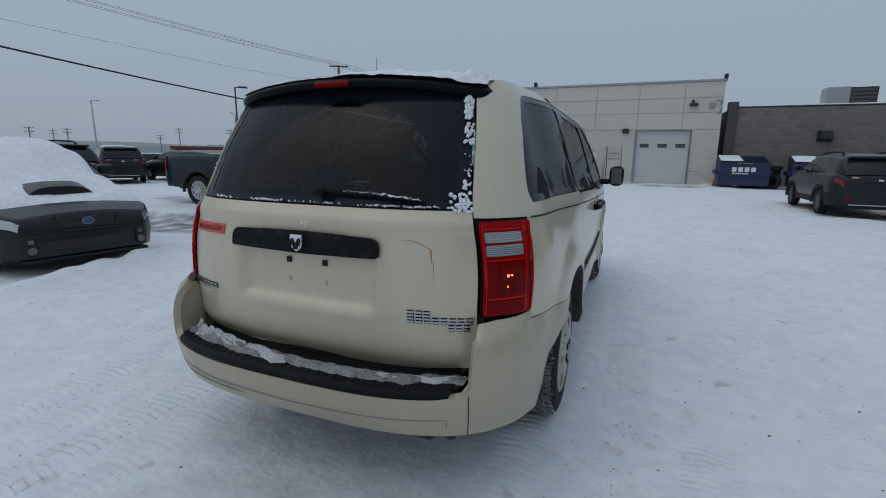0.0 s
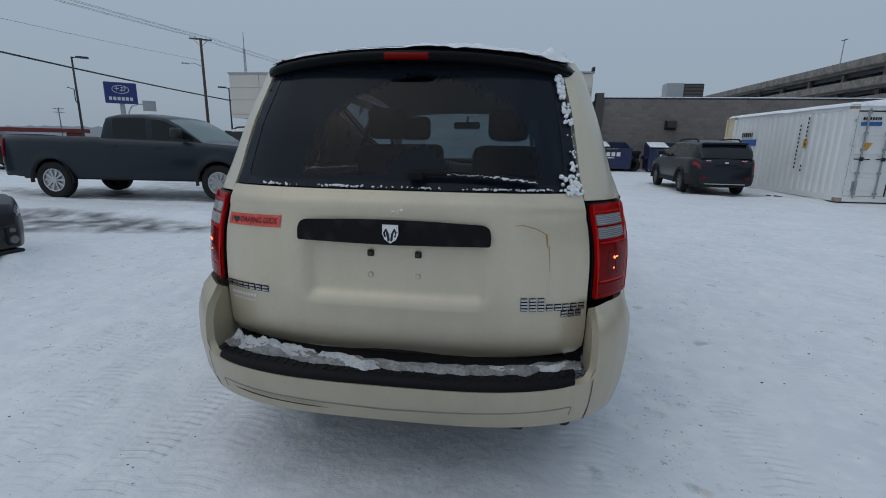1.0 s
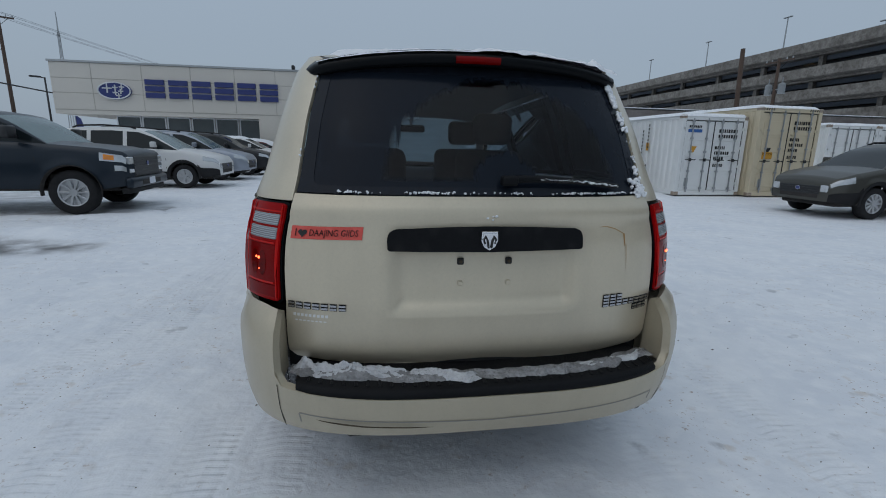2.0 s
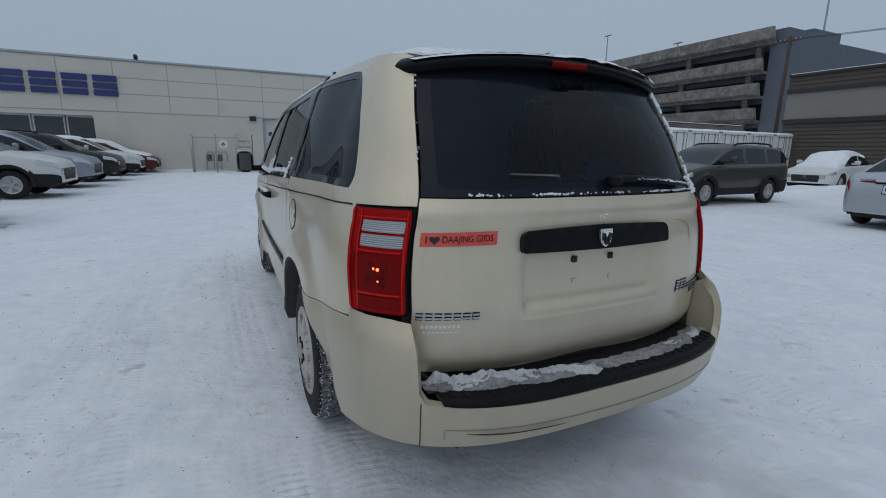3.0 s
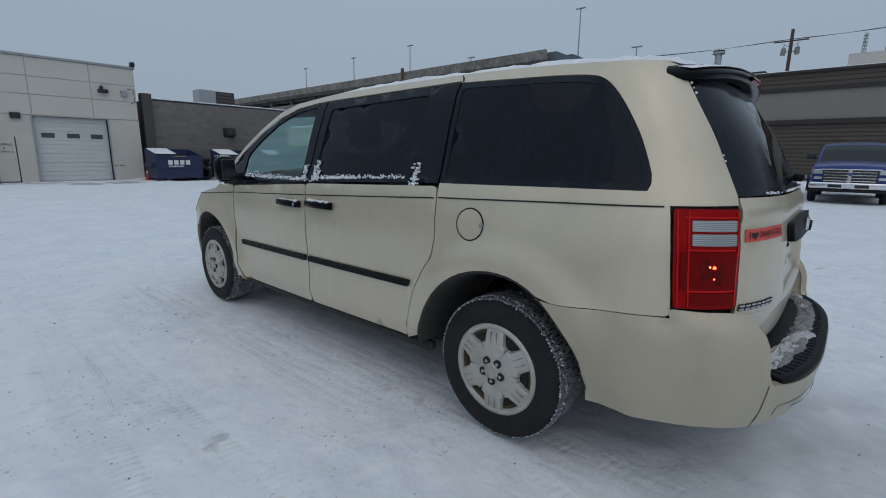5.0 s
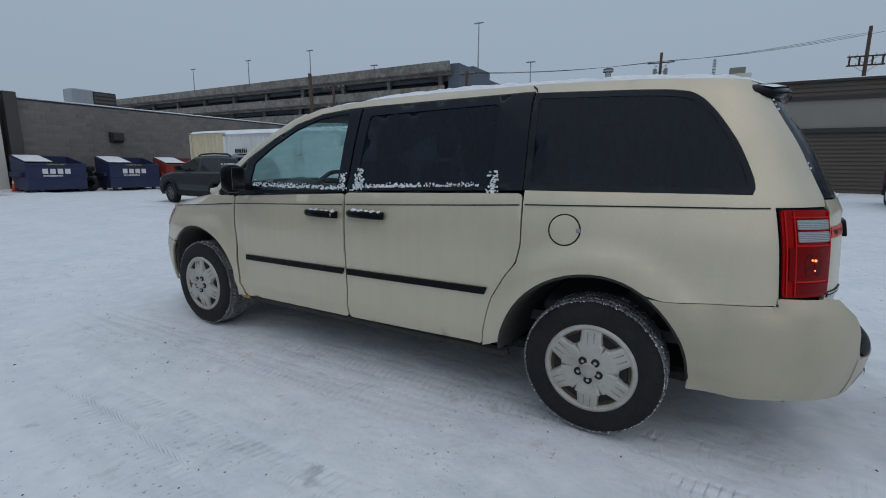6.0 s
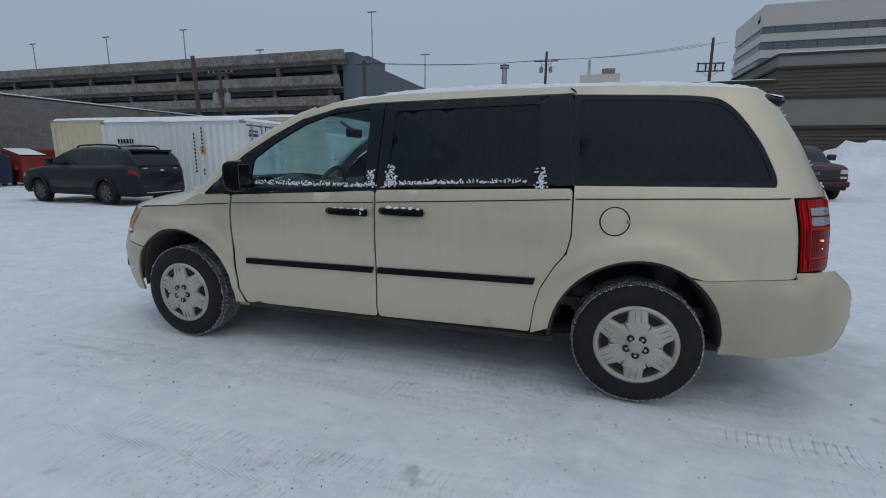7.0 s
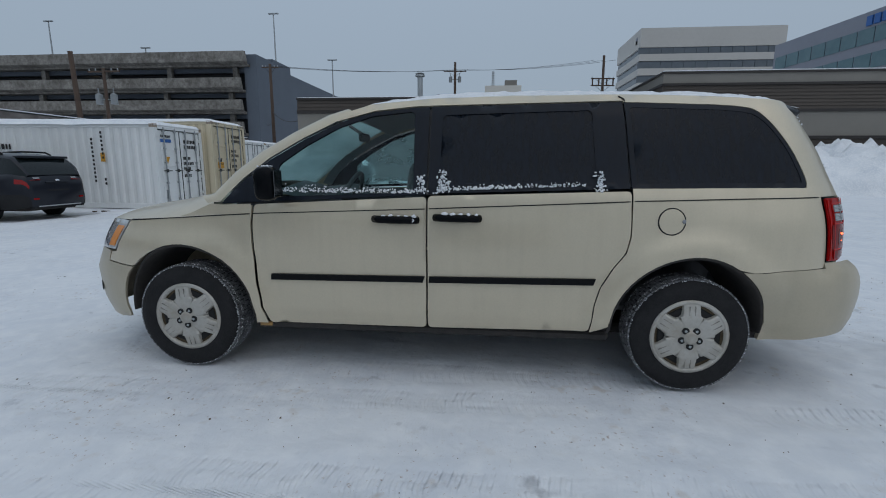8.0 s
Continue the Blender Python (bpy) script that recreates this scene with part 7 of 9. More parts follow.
M["car_glass"] = mat("car_glass", (0.010, 0.014, 0.016), 0.07, 0, (20, 0.1), (1.2, 0.2), tint=(0.02, 0.026, 0.027), spec=0.3)
M["pale_glass"] = mat("frosted_screen", (0.075, 0.125, 0.125), 0.15, 0, (20, 0.2), (1.2, 0.3), tint=(0.16, 0.23, 0.23), spec=0.4)
M["alloy"] = mat("alloy", (0.50, 0.51, 0.52), 0.35, 0.6, (60, 0.1), (6, 0.2))
M["dark_alloy"] = mat("dark_alloy", (0.10, 0.10, 0.105), 0.5, 0.3)
M["cladding"] = mat("grey_cladding", (0.015, 0.015, 0.016), 0.7, 0, (60, 0.3), (3, 0.4), tint=(0.035, 0.035, 0.036), spec=0.2)
M["tail_red"] = mat("car_tail_red", (0.26, 0.012, 0.012), 0.2, 0, (30, 0.2), (8, 0.2), spec=0.4)
M["plate"] = mat("number_plate", (0.62, 0.64, 0.68), 0.5)
M["fog_lens"] = mat("fog_lamp_lens", (0.15, 0.16, 0.16), 0.2, 0.2, (30, 0.3), (10, 0.4), tint=(0.05, 0.05, 0.052))
M["smoked_lens"] = mat("smoked_headlamp", (0.10, 0.105, 0.11), 0.12, 0.3, (30, 0.3), (10, 0.4), coat=0.8, tint=(0.02, 0.02, 0.022))
M["plate_ink"] = mat("plate_ink", (0.05, 0.07, 0.20), 0.5)

KINDS = {
    "sedan": dict(L=4.6, W=1.80, wb=2.68, fo=0.95, r=0.325, sill=0.24, belt=0.93, roof_w=0.62,
                  top=[(0, 0.66), (0.12, 0.74), (0.5, 0.84), (1.15, 0.95), (1.3, 0.97), (3.55, 1.00), (3.9, 1.04), (4.4, 1.02), (4.55, 0.94), (4.6, 0.72)],
                  roof=[(1.2, 0.96), (1.95, 1.36), (2.4, 1.455), (2.9, 1.46), (3.4, 1.38), (3.75, 1.20), (4.02, 1.04)], pillars=(2.75,), hood_end=1.2),
    "wagon": dict(L=4.85, W=1.86, wb=2.745, fo=0.98, r=0.345, sill=0.30, belt=1.03, roof_w=0.64,
                  top=[(0, 0.72), (0.12, 0.84), (0.5, 0.96), (1.1, 1.06), (1.3, 1.07), (3.6, 1.10), (4.5, 1.12), (4.75, 1.08), (4.82, 0.98), (4.85, 0.80)],
                  roof=[(1.15, 1.06), (1.85, 1.44), (2.25, 1.585), (3.0, 1.615), (4.0, 1.59), (4.44, 1.535), (4.68, 1.30), (4.79, 1.10)], pillars=(2.6, 3.65), hood_end=1.15),
    "suv": dict(L=4.65, W=1.84, wb=2.67, fo=0.95, r=0.35, sill=0.32, belt=1.06, roof_w=0.66,
                top=[(0, 0.76), (0.12, 0.90), (0.5, 1.00), (1.05, 1.09), (1.25, 1.10), (3.6, 1.13), (4.3, 1.14), (4.55, 1.10), (4.62, 1.0), (4.65, 0.82)],
                roof=[(1.1, 1.09), (1.75, 1.50), (2.15, 1.66), (2.9, 1.70), (3.9, 1.67), (4.22, 1.61), (4.45, 1.36), (4.55, 1.12)], pillars=(2.5, 3.5), hood_end=1.1),
    "pickup": dict(cab=4.02, L=5.89, W=2.02, wb=3.745, fo=0.96, r=0.405, sill=0.46, belt=1.29, roof_w=0.74,
                   top=[(0, 1.02), (0.10, 1.12), (0.5, 1.20), (1.3, 1.26), (1.5, 1.28), (3.95, 1.36), (4.0, 1.385), (5.80, 1.385), (5.87, 1.36), (5.89, 1.2)],
                   roof=[(1.35, 1.27), (1.95, 1.66), (2.30, 1.84), (2.9, 1.90), (3.6, 1.88), (3.86, 1.80), (3.93, 1.60), (3.97, 1.37)], pillars=(2.78, 3.72), hood_end=1.35),
    "long_bed": dict(cab=3.54, L=5.85, W=2.02, wb=3.745, fo=0.90, r=0.405, sill=0.46, belt=1.27, roof_w=0.76,
                     top=[(0, 1.04), (0.08, 1.13), (0.4, 1.19), (1.2, 1.25), (1.4, 1.27), (3.46, 1.32), (3.52, 1.345), (5.78, 1.345), (5.83, 1.32), (5.85, 1.18)],
                     roof=[(1.25, 1.26), (1.75, 1.60), (2.08, 1.77), (2.6, 1.825), (3.1, 1.82), (3.36, 1.765), (3.44, 1.56), (3.49, 1.34)], pillars=(2.42, 3.27), hood_end=1.25),
    "sport": dict(L=4.6, W=1.80, wb=2.65, fo=0.90, r=0.33, sill=0.15, belt=0.95, roof_w=0.62,
                  top=[(0, 0.555), (0.05, 0.635), (0.30, 0.70), (0.7, 0.785), (1.15, 0.91), (1.3, 0.94), (3.55, 1.02), (3.9, 1.06), (4.4, 1.04), (4.55, 0.96), (4.6, 0.74)],
                  roof=[(1.2, 0.92), (1.95, 1.37), (2.4, 1.465), (2.9, 1.475), (3.4, 1.39), (3.75, 1.21), (4.02, 1.06)], pillars=(2.75,), hood_end=1.2),
}
WHEELS = {}


def car_wheel(parent, m, r, style):
    """Tyre and rim, meshes shared between wheels of one kind."""
    key = (round(r, 3), style)
    if key not in WHEELS:
        a = bmesh.new()
        lathe(a, [(0.09, r * 0.60), (0.105, r * 0.70), (0.105, r * 0.88), (0.085, r * 0.98), (0.0, r), (-0.085, r * 0.98), (-0.105, r * 0.88), (-0.09, r * 0.6)], 36)
        ta = link("tyre", a, M["rubber"], None, smooth=True)
        b = bmesh.new()
        lathe(b, [(0.096, r * 0.62), (0.090, r * 0.57), (0.05, r * 0.55), (0.03, r * 0.1), (0.03, 0.001)], 30)
        n = {"five": 5, "ten": 10, "dark": 7}[style]
        for k in range(n):
            w = 0.036 if n < 8 else 0.020
            vs = box(b, (0.035, -w, r * 0.10), (0.082, w, r * 0.585), 0.006)
            for v in vs:
                v.co.x += 0.012 * (1 - v.co.z / (r * 0.58))
                v.co.y *= 0.75 + 0.5 * v.co.z / (r * 0.58)
            bmesh.ops.transform(b, matrix=Matrix.Rotation(k * math.tau / n + 0.3, 4, "X"), verts=vs)
        rod(b, (0.04, 0, 0), (0.10, 0, 0), r * 0.17, n=14)
        tb = link("rim", b, M["alloy"] if style != "dark" else M["dark_alloy"], None)
        c = bmesh.new()
        rod(c, (0.0, 0, 0), (0.034, 0, 0), r * 0.54, n=24)
        tc = link("brake_shade", c, M["under"], None)
        WHEELS[key] = [(o.name.split(".")[0], o.data) for o in (ta, tb, tc)]
        for o in (ta, tb, tc):
            bpy.data.objects.remove(o)
    w = new("wheel", WHEELS[key][0][1])
    w.parent = parent
    w.matrix_local = m
    for nm, me in WHEELS[key][1:]:
        o = new(nm, me)
        o.parent = w


def car(m, kind, body_paint, label, category, clad=False, style="five", snow=(), screen="car_glass", rails=False, plate=True, name=None, lower=0.0, grille="dark", scoop=False):
    k = KINDS[kind]
    pick = "cab" in k
    L, W, r, wb = k["L"], k["W"], k["r"], k["wb"]
    t = thing(name or {"sedan": "sedan", "wagon": "estate_car", "suv": "suv", "pickup": "pickup_truck", "long_bed": "pickup_truck", "sport": "sedan"}[kind], m, label, category)
    nose = k["fo"] + wb / 2
    tail = nose - L
    axles = (wb / 2, -wb / 2)
    tops = [(nose - a, b) for a, b in k["top"]][::-1]
    tx_, tz_ = [a for a, _ in tops], [b for _, b in tops]
    rx_, rz_ = zip(*[(nose - a, b) for a, b in k["roof"]][::-1])
    R = r + (0.055 if not pick else 0.075)

    def half(y):
        c = 0.62 * L / 2
        mid = (nose + tail) / 2
        u = max(0.0, (abs(y - mid) - c) / (L / 2 - c))
        return W / 2 * (1 - (0.13 if pick else 0.32 if scoop else 0.25) * min(1, u) ** (3.4 if scoop else 4.5)) * (1 - 0.012 * math.cos((y - mid) / L * math.pi))

    def bottom(y):
        z = k["sill"] + 0.05 * smoothstep(L / 2 - 0.45, L / 2, abs(y - (nose + tail) / 2))
        for a in axles:
            d = abs(y - a)
            if d < R:
                z = max(z, r + math.sqrt(R * R - d * d))
        return z

    def body_at(y, f, side, out=0.0):
        """Point on the flank: f from the sill (0) to the shoulder (1)."""
        zb, zt = bottom(y), interp(y, tx_, tz_)
        z = zb + (zt - zb) * f
        g = (z - k["sill"]) / max(0.2, zt - k["sill"])
        bulge = interp(g, [0, 0.12, 0.45, 0.72, 0.93, 1.0], [0.945, 0.975, 1.0, 0.985, 0.955, 0.90])
        x = half(y) * bulge
        for a in axles:
            x += 0.02 * smoothstep(R + 0.14, R + 0.02, math.hypot(y - a, z - r))
        return Vector((side * (x + out), y, z))

    ys = sorted(set(np.round(np.r_[np.linspace(tail, nose, 60), [a + R * math.cos(q) for a in axles for q in np.linspace(0, math.pi, 19)], np.linspace(nose - 0.3, nose, 7), np.linspace(tail, tail + 0.3, 7)], 3)))
    fs = [0, 0.06, 0.14, 0.3, 0.45, 0.6, 0.72, 0.85, 0.93, 0.98, 1.0]
    rows = []
    for y in ys:
        hw = half(y)
        zt = interp(y, tx_, tz_)
        left = [body_at(y, f, -1) for f in fs]
        bed = pick and nose - L + 0.09 < y < nose - k["cab"]
        top = [Vector((-hw * 0.9 * u, y, zt + (0.045 * (1 - u ** 2) if not bed else (-0.5 if u < 0.93 else 0)))) for u in (0.97, 0.91, 0.6, 0.3, 0.0)]
        rows.append([tuple(p) for p in left + top] + [(-p.x, p.y, p.z) for p in (left + top[:-1])[::-1]])
    bm = bmesh.new()
    vs = grid_mesh(bm, rows)
    for ring in (vs[0], vs[-1]):
        bm.faces.new(ring)
    bmesh.ops.recalc_face_normals(bm, faces=bm.faces)
    body = part("body", bm, body_paint, t, smooth=True)
    # dark belly
    bm = bmesh.new()
    box(bm, (-W * 0.36, tail + 0.25, k["sill"] - 0.06), (W * 0.36, nose - 0.25, k["sill"] + 0.12), 0.03)
    box(bm, (-W * 0.46, -wb / 2 + R, k["sill"] - 0.02), (W * 0.46, wb / 2 - R, k["sill"] + 0.1), 0.03)
    for a in axles:
        box(bm, (-W * 0.40, a - R * 0.98, r), (W * 0.40, a + R * 0.98, r + R * 0.75), 0.05)
    part("underbody", bm, M["under"], t)
    # cabin
    gy = list(np.linspace(rx_[0], rx_[-1], 34))
    paint_b, glass_b, screen_b = bmesh.new(), bmesh.new(), bmesh.new()
    sec = []
    zmax = max(rz_)
    for y in gy:
        zb, zr = interp(y, tx_, tz_) - 0.01, interp(y, rx_, rz_)
        zr = max(zr, zb + 0.004)
        q = (zr - zb) / (zmax - zb)
        w0 = half(y) * 0.905
        w1 = w0 + (W / 2 * k["roof_w"] * 1.12 - w0) * min(1, q)
        pts = [(w0, zb), (w0 + (w1 - w0) * 0.05, zb + 0.05 * (zr - zb)), (w0 + (w1 - w0) * 0.86, zb + (zr - zb) * 0.86), (w1 - 0.005, zr - 0.035 * q), (w1 - 0.07, zr), (w1 * 0.5, zr + 0.03 * q), (0, zr + 0.04 * q)]
        sec.append([(p[0], y, p[1]) for p in pts])
    roof_hi = [y for y in gy if interp(y, rx_, rz_) > zmax - (0.12 if not pick else 0.10)]
    y_hi, y_lo = max(roof_hi), min(roof_hi)
    for s in (-1, 1):
        for i in range(len(gy) - 1):
            yc = (gy[i] + gy[i + 1]) / 2
            for j in range(6):
                q = [sec[i][j], sec[i + 1][j], sec[i + 1][j + 1], sec[i][j + 1]]
                q = [(s * p[0], p[1], p[2]) for p in q]
                roofy = y_lo - 0.001 <= yc <= y_hi + 0.001
                if j == 1:
                    d = min(abs(yc - (nose - p)) for p in k["pillars"])
                    dst = paint_b if d < 0.05 or (pick and yc < nose - k["cab"] + 0.27) else glass_b
                elif j in (0, 2, 3):
                    dst = paint_b
                else:
                    dst = paint_b if roofy else (screen_b if yc > y_hi else glass_b)
                if pick and yc < nose - k["cab"] + 0.27 and j >= 4 and not roofy:
                    dst = glass_b
                dst.faces.new([dst.verts.new(p) for p in q])
    for b_, mm, nm in ((paint_b, body_paint, "roof"), (glass_b, M["car_glass"], "side_glass"), (screen_b, M[screen], "windscreen")):
        bmesh.ops.remove_doubles(b_, verts=b_.verts, dist=1e-4)
        bmesh.ops.recalc_face_normals(b_, faces=b_.faces)
        part(nm, b_, mm, t, smooth=True)

    def strip(nm, y0, y1, f0, f1, side, material, out=0.006, label="", n=8):
        rows_ = [[body_at(y, f, side, out) for f in np.linspace(f0, f1, 4)] for y in np.linspace(y0, y1, n)]
        b_ = bmesh.new()
        grid_mesh(b_, rows_)
        return part(nm, b_, material, body, label, smooth=True)

    fz = 0.74 if not pick else 0.70
    for s in (-1, 1):
        # lamps wrap round the corners
        strip("headlamp", nose - 0.42, nose - 0.03, fz, fz + 0.20, s, M["head_lens"], 0.008)
        if pick:
            strip("headlamp", nose - 0.20, nose - 0.03, 0.45, 0.60, s, M["head_lens"], 0.008)
            strip("turn_lamp", nose - 0.36, nose - 0.20, fz + 0.04, fz + 0.17, s, M["amber"], 0.012)
            strip("tail_lamp", tail + 0.03, tail + 0.14, 0.45, 0.93, s, M["red_deep"], 0.012)
        else:
            strip("tail_lamp", tail + 0.02, tail + 0.24, 0.74, 0.88, s, M["tail_red"], 0.008)
        # door shuts and handles
        doors = [nose - 1.42, nose - k["pillars"][0] + 0.02] + ([nose - k["cab"] + 0.30] if pick else [-wb / 2 + R + 0.10])
        for y in doors:
            strip("door_shut", y - 0.006, y + 0.006, 0.05, 0.99, s, M["seam"], 0.003, n=2)
        for y in (nose - k["pillars"][0] + 0.22, nose - k["pillars"][0] - 0.78):
            strip("door_handle", y - 0.09, y + 0.09, 0.80, 0.84, s, body_paint, 0.025, n=4)
        if clad:
            for a, b_ in ((-wb / 2 + R, wb / 2 - R),):
                strip("sill_cladding", a, b_, 0.0, 0.20, s, M["cladding"], 0.014)
            strip("bumper_cladding", nose - k["fo"] + R - 0.02, nose - 0.01, 0.0, 0.42, s, M["cladding"], 0.012)
            strip("bumper_cladding", tail + 0.01, -wb / 2 - R + 0.02, 0.0, 0.42, s, M["cladding"], 0.012)
        for a in axles:
            b_ = bmesh.new()
            rows_ = []
            for q in np.linspace(-8, 188, 21):
                cy, cz = math.cos(radians(q)), math.sin(radians(q))
                base = half(a) * 0.995 + 0.02
                wd = 0.07 if clad else 0.012
                rows_.append([(s * (base + 0.014), a + (R + wd) * cy, r + (R + wd) * cz), (s * (base + 0.018), a + R * cy, r + R * cz), (s * (base - 0.06), a + (R - 0.02) * cy, r + (R - 0.02) * cz)])
            grid_mesh(b_, rows_)
            part("arch_trim", b_, M["cladding"] if clad else M["under"], body, smooth=True)
            car_wheel(t, pose(s * (W / 2 - 0.125), a, r - 0.01, 0, 0, 180 if s < 0 else 0), r, style)
        # mirror
        b_ = bmesh.new()
        y = nose - k["roof"][1][0] + 0.08
        z = interp(y, tx_, tz_) + 0.06
        big = 1.35 if pick else 1.0
        box(b_, (s * (W / 2 + 0.10) - 0.10 * big, y - 0.06, z), (s * (W / 2 + 0.10) + 0.10 * big, y + 0.06, z + 0.16 * big), 0.035, segs=2)
        box(b_, (s * (W / 2 - 0.04) - 0.06, y - 0.03, z - 0.0), (s * (W / 2 - 0.04) + 0.06, y + 0.03, z + 0.06), 0.015)
        part("door_mirror", b_, body_paint if not pick else M["dark_metal"], t, smooth=True)
    # nose
    zt0 = k["top"][0][1]
    hw = half(nose)
    gm = M["chrome"] if grille == "chrome" else M["dark_metal"]
    b_ = bmesh.new()
    gz0, gz1 = (zt0 - 0.24, zt0 - 0.03) if not pick else (0.66, 1.06)
    if scoop:
        gz0, gz1 = 0.48, 0.63
    gw = hw * (0.50 if scoop else 0.73)
    box(b_, (-gw, nose - 0.03, gz0), (gw, nose + 0.012, gz1), 0.02)
    g = part("grille", b_, M["dark_metal"], t)
    for i in range(3 if not pick else 4):
        b_ = bmesh.new()
        z = gz0 + 0.03 + i * (gz1 - gz0 - 0.05) / (3 if not pick else 4)
        box(b_, (-gw * 0.95, nose + 0.008, z), (gw * 0.95, nose + 0.022, z + (0.022 if not scoop else 0.010)), 0.004)
        part("grille_bar", b_, gm, g)
    if grille == "chrome":
        b_ = bmesh.new()
        box(b_, (-0.05, nose + 0.01, gz0), (0.05, nose + 0.03, gz1), 0.008)
        box(b_, (-hw * 0.8, nose + 0.005, gz1 - 0.03), (hw * 0.8, nose + 0.028, gz1), 0.008)
        part("grille_surround", b_, M["chrome"], g)
    b_ = bmesh.new()
    vs_ = rod(b_, (0, nose + 0.015, gz0 + 0.62 * (gz1 - gz0)), (0, nose + 0.03, gz0 + 0.62 * (gz1 - gz0)), 0.046, n=20)
    for v in vs_:
        v.co.x *= 1.35
    nb = part("nose_badge", b_, M["chrome"], g)
    b_ = bmesh.new()
    vs_ = rod(b_, (0, nose + 0.029, gz0 + 0.62 * (gz1 - gz0)), (0, nose + 0.033, gz0 + 0.62 * (gz1 - gz0)), 0.040, n=20)
    for v in vs_:
        v.co.x *= 1.38
    part("badge_field", b_, M["plate_ink"], nb)
    b_ = bmesh.new()
    box(b_, (-hw * 0.72, nose - 0.05, k["sill"] + 0.09), (hw * 0.72, nose + 0.006, k["sill"] + 0.24), 0.03)
    part("lower_intake", b_, M["under"], t)
    for s in (-1, 1):
        # lamp turned onto the front face, and a fog lamp below it
        b_ = bmesh.new()
        if scoop:
            vs2 = box(b_, (min(s * hw * 0.99, s * hw * 0.66), nose - 0.10, zt0 - 0.075), (max(s * hw * 0.99, s * hw * 0.66), nose + 0.010, zt0 + 0.010), 0.02, segs=2)
            for v in vs2:
                v.co.z -= 0.10 * (hw - abs(v.co.x)) * 0.6
                v.co.y -= 0.16 * (abs(v.co.x) / hw) ** 4 - 0.10 * (abs(v.co.x) / hw) ** 6
        else:
            lo_, hi_ = (zt0 - 0.17, zt0 - 0.02) if not pick else (0.90, 1.04)
            box(b_, (min(s * hw * 0.99, s * hw * 0.74), nose - 0.05, lo_), (max(s * hw * 0.99, s * hw * 0.74), nose + 0.014, hi_), 0.015)
        hl_ = part("headlamp", b_, M["head_lens"] if not scoop else M["smoked_lens"], t)
        if scoop:
            b_ = bmesh.new()
            box(b_, (min(s * hw * 1.0, s * hw * 0.80), nose - 0.06, 0.22), (max(s * hw * 1.0, s * hw * 0.80), nose + 0.016, 0.44), 0.03, segs=2)
            fo_ = part("fog_pod", b_, M["seam"], t)
            b_ = bmesh.new()
            rod(b_, (s * hw * 0.90, nose, 0.285), (s * hw * 0.90, nose + 0.024, 0.285), 0.042, n=16)
            part("fog_lamp", b_, M["fog_lens"], fo_)
            b_ = bmesh.new()
            box(b_, (s * hw * 0.90 - 0.028, nose, 0.36), (s * hw * 0.90 + 0.028, nose + 0.022, 0.41), 0.006)
            part("marker_lamp", b_, M["fog_lens"], fo_)
        elif pick:
            b_ = bmesh.new()
            box(b_, (min(s * hw * 0.97, s * hw * 0.74), nose - 0.05, 0.74), (max(s * hw * 0.97, s * hw * 0.74), nose + 0.014, 0.82), 0.012)
            part("driving_lamp", b_, M["head_lens"], hl_)
    if scoop:
        # frame of the grille, bonnet edge, bumper crease and chin
        b_ = bmesh.new()
        tube(b_, [(x, nose + 0.016, z) for x, z in ((-hw * 0.52, 0.645), (hw * 0.52, 0.645), (hw * 0.44, 0.475), (-hw * 0.44, 0.475), (-hw * 0.52, 0.645))], 0.012, 6)
        part("grille_surround", b_, body_paint, g)
        b_ = bmesh.new()
        tube(b_, [(x, nose + 0.008 - 0.02 * (x / hw) ** 2, 0.672 - 0.03 * (x / hw) ** 2) for x in np.linspace(-hw * 0.72, hw * 0.72, 13)], 0.004, 5)
        part("bonnet_shut", b_, M["seam"], t)
        b_ = bmesh.new()
        tube(b_, [(x, nose + 0.010, 0.425) for x in np.linspace(-hw * 0.95, hw * 0.95, 9)], 0.012, 6)
        part("bumper_crease", b_, body_paint, t, smooth=True)
        b_ = bmesh.new()
        box(b_, (-hw * 1.02, nose - 0.12, 0.145), (hw * 1.02, nose + 0.035, 0.18), 0.012)
        part("chin_lip", b_, M["cladding"], t)
    if pick:
        b_ = bmesh.new()
        box(b_, (-hw * 0.55, nose + 0.05, 0.50), (hw * 0.55, nose + 0.078, 0.60), 0.012)
        part("bumper_intake", b_, M["under"], t)
        b_ = bmesh.new()
        box(b_, (-W * 0.44, nose - 0.16, 0.36), (W * 0.44, nose + 0.01, 0.47), 0.03, segs=2)
        part("air_dam", b_, M["cladding"], t)
        if plate:
            b_ = bmesh.new()
            box(b_, (-0.15, nose + 0.078, 0.50), (0.15, nose + 0.086, 0.63), 0.004)
            part("front_plate", b_, M["plate"], t)
        for y_, s_ in ((nose, 1), (tail, -1)):
            b_ = bmesh.new()
            box(b_, (-W * (0.47 if s_ > 0 else 0.40), y_ - 0.07, 0.46), (W * (0.47 if s_ > 0 else 0.40), y_ + (0.07 if s_ > 0 else 0.03), 0.66), 0.05 if s_ > 0 else 0.04, segs=2)
            part("bumper", b_, M["chrome"] if grille == "chrome" else body_paint, t, smooth=True)
    # tail
    hz = half(tail)
    ends = [(z, nose - a) for a, z in k["top"][-4:]][::-1]

    def tail_y(z):
        return interp(z, [q[0] for q in ends], [q[1] for q in ends]) if z > ends[0][0] else tail

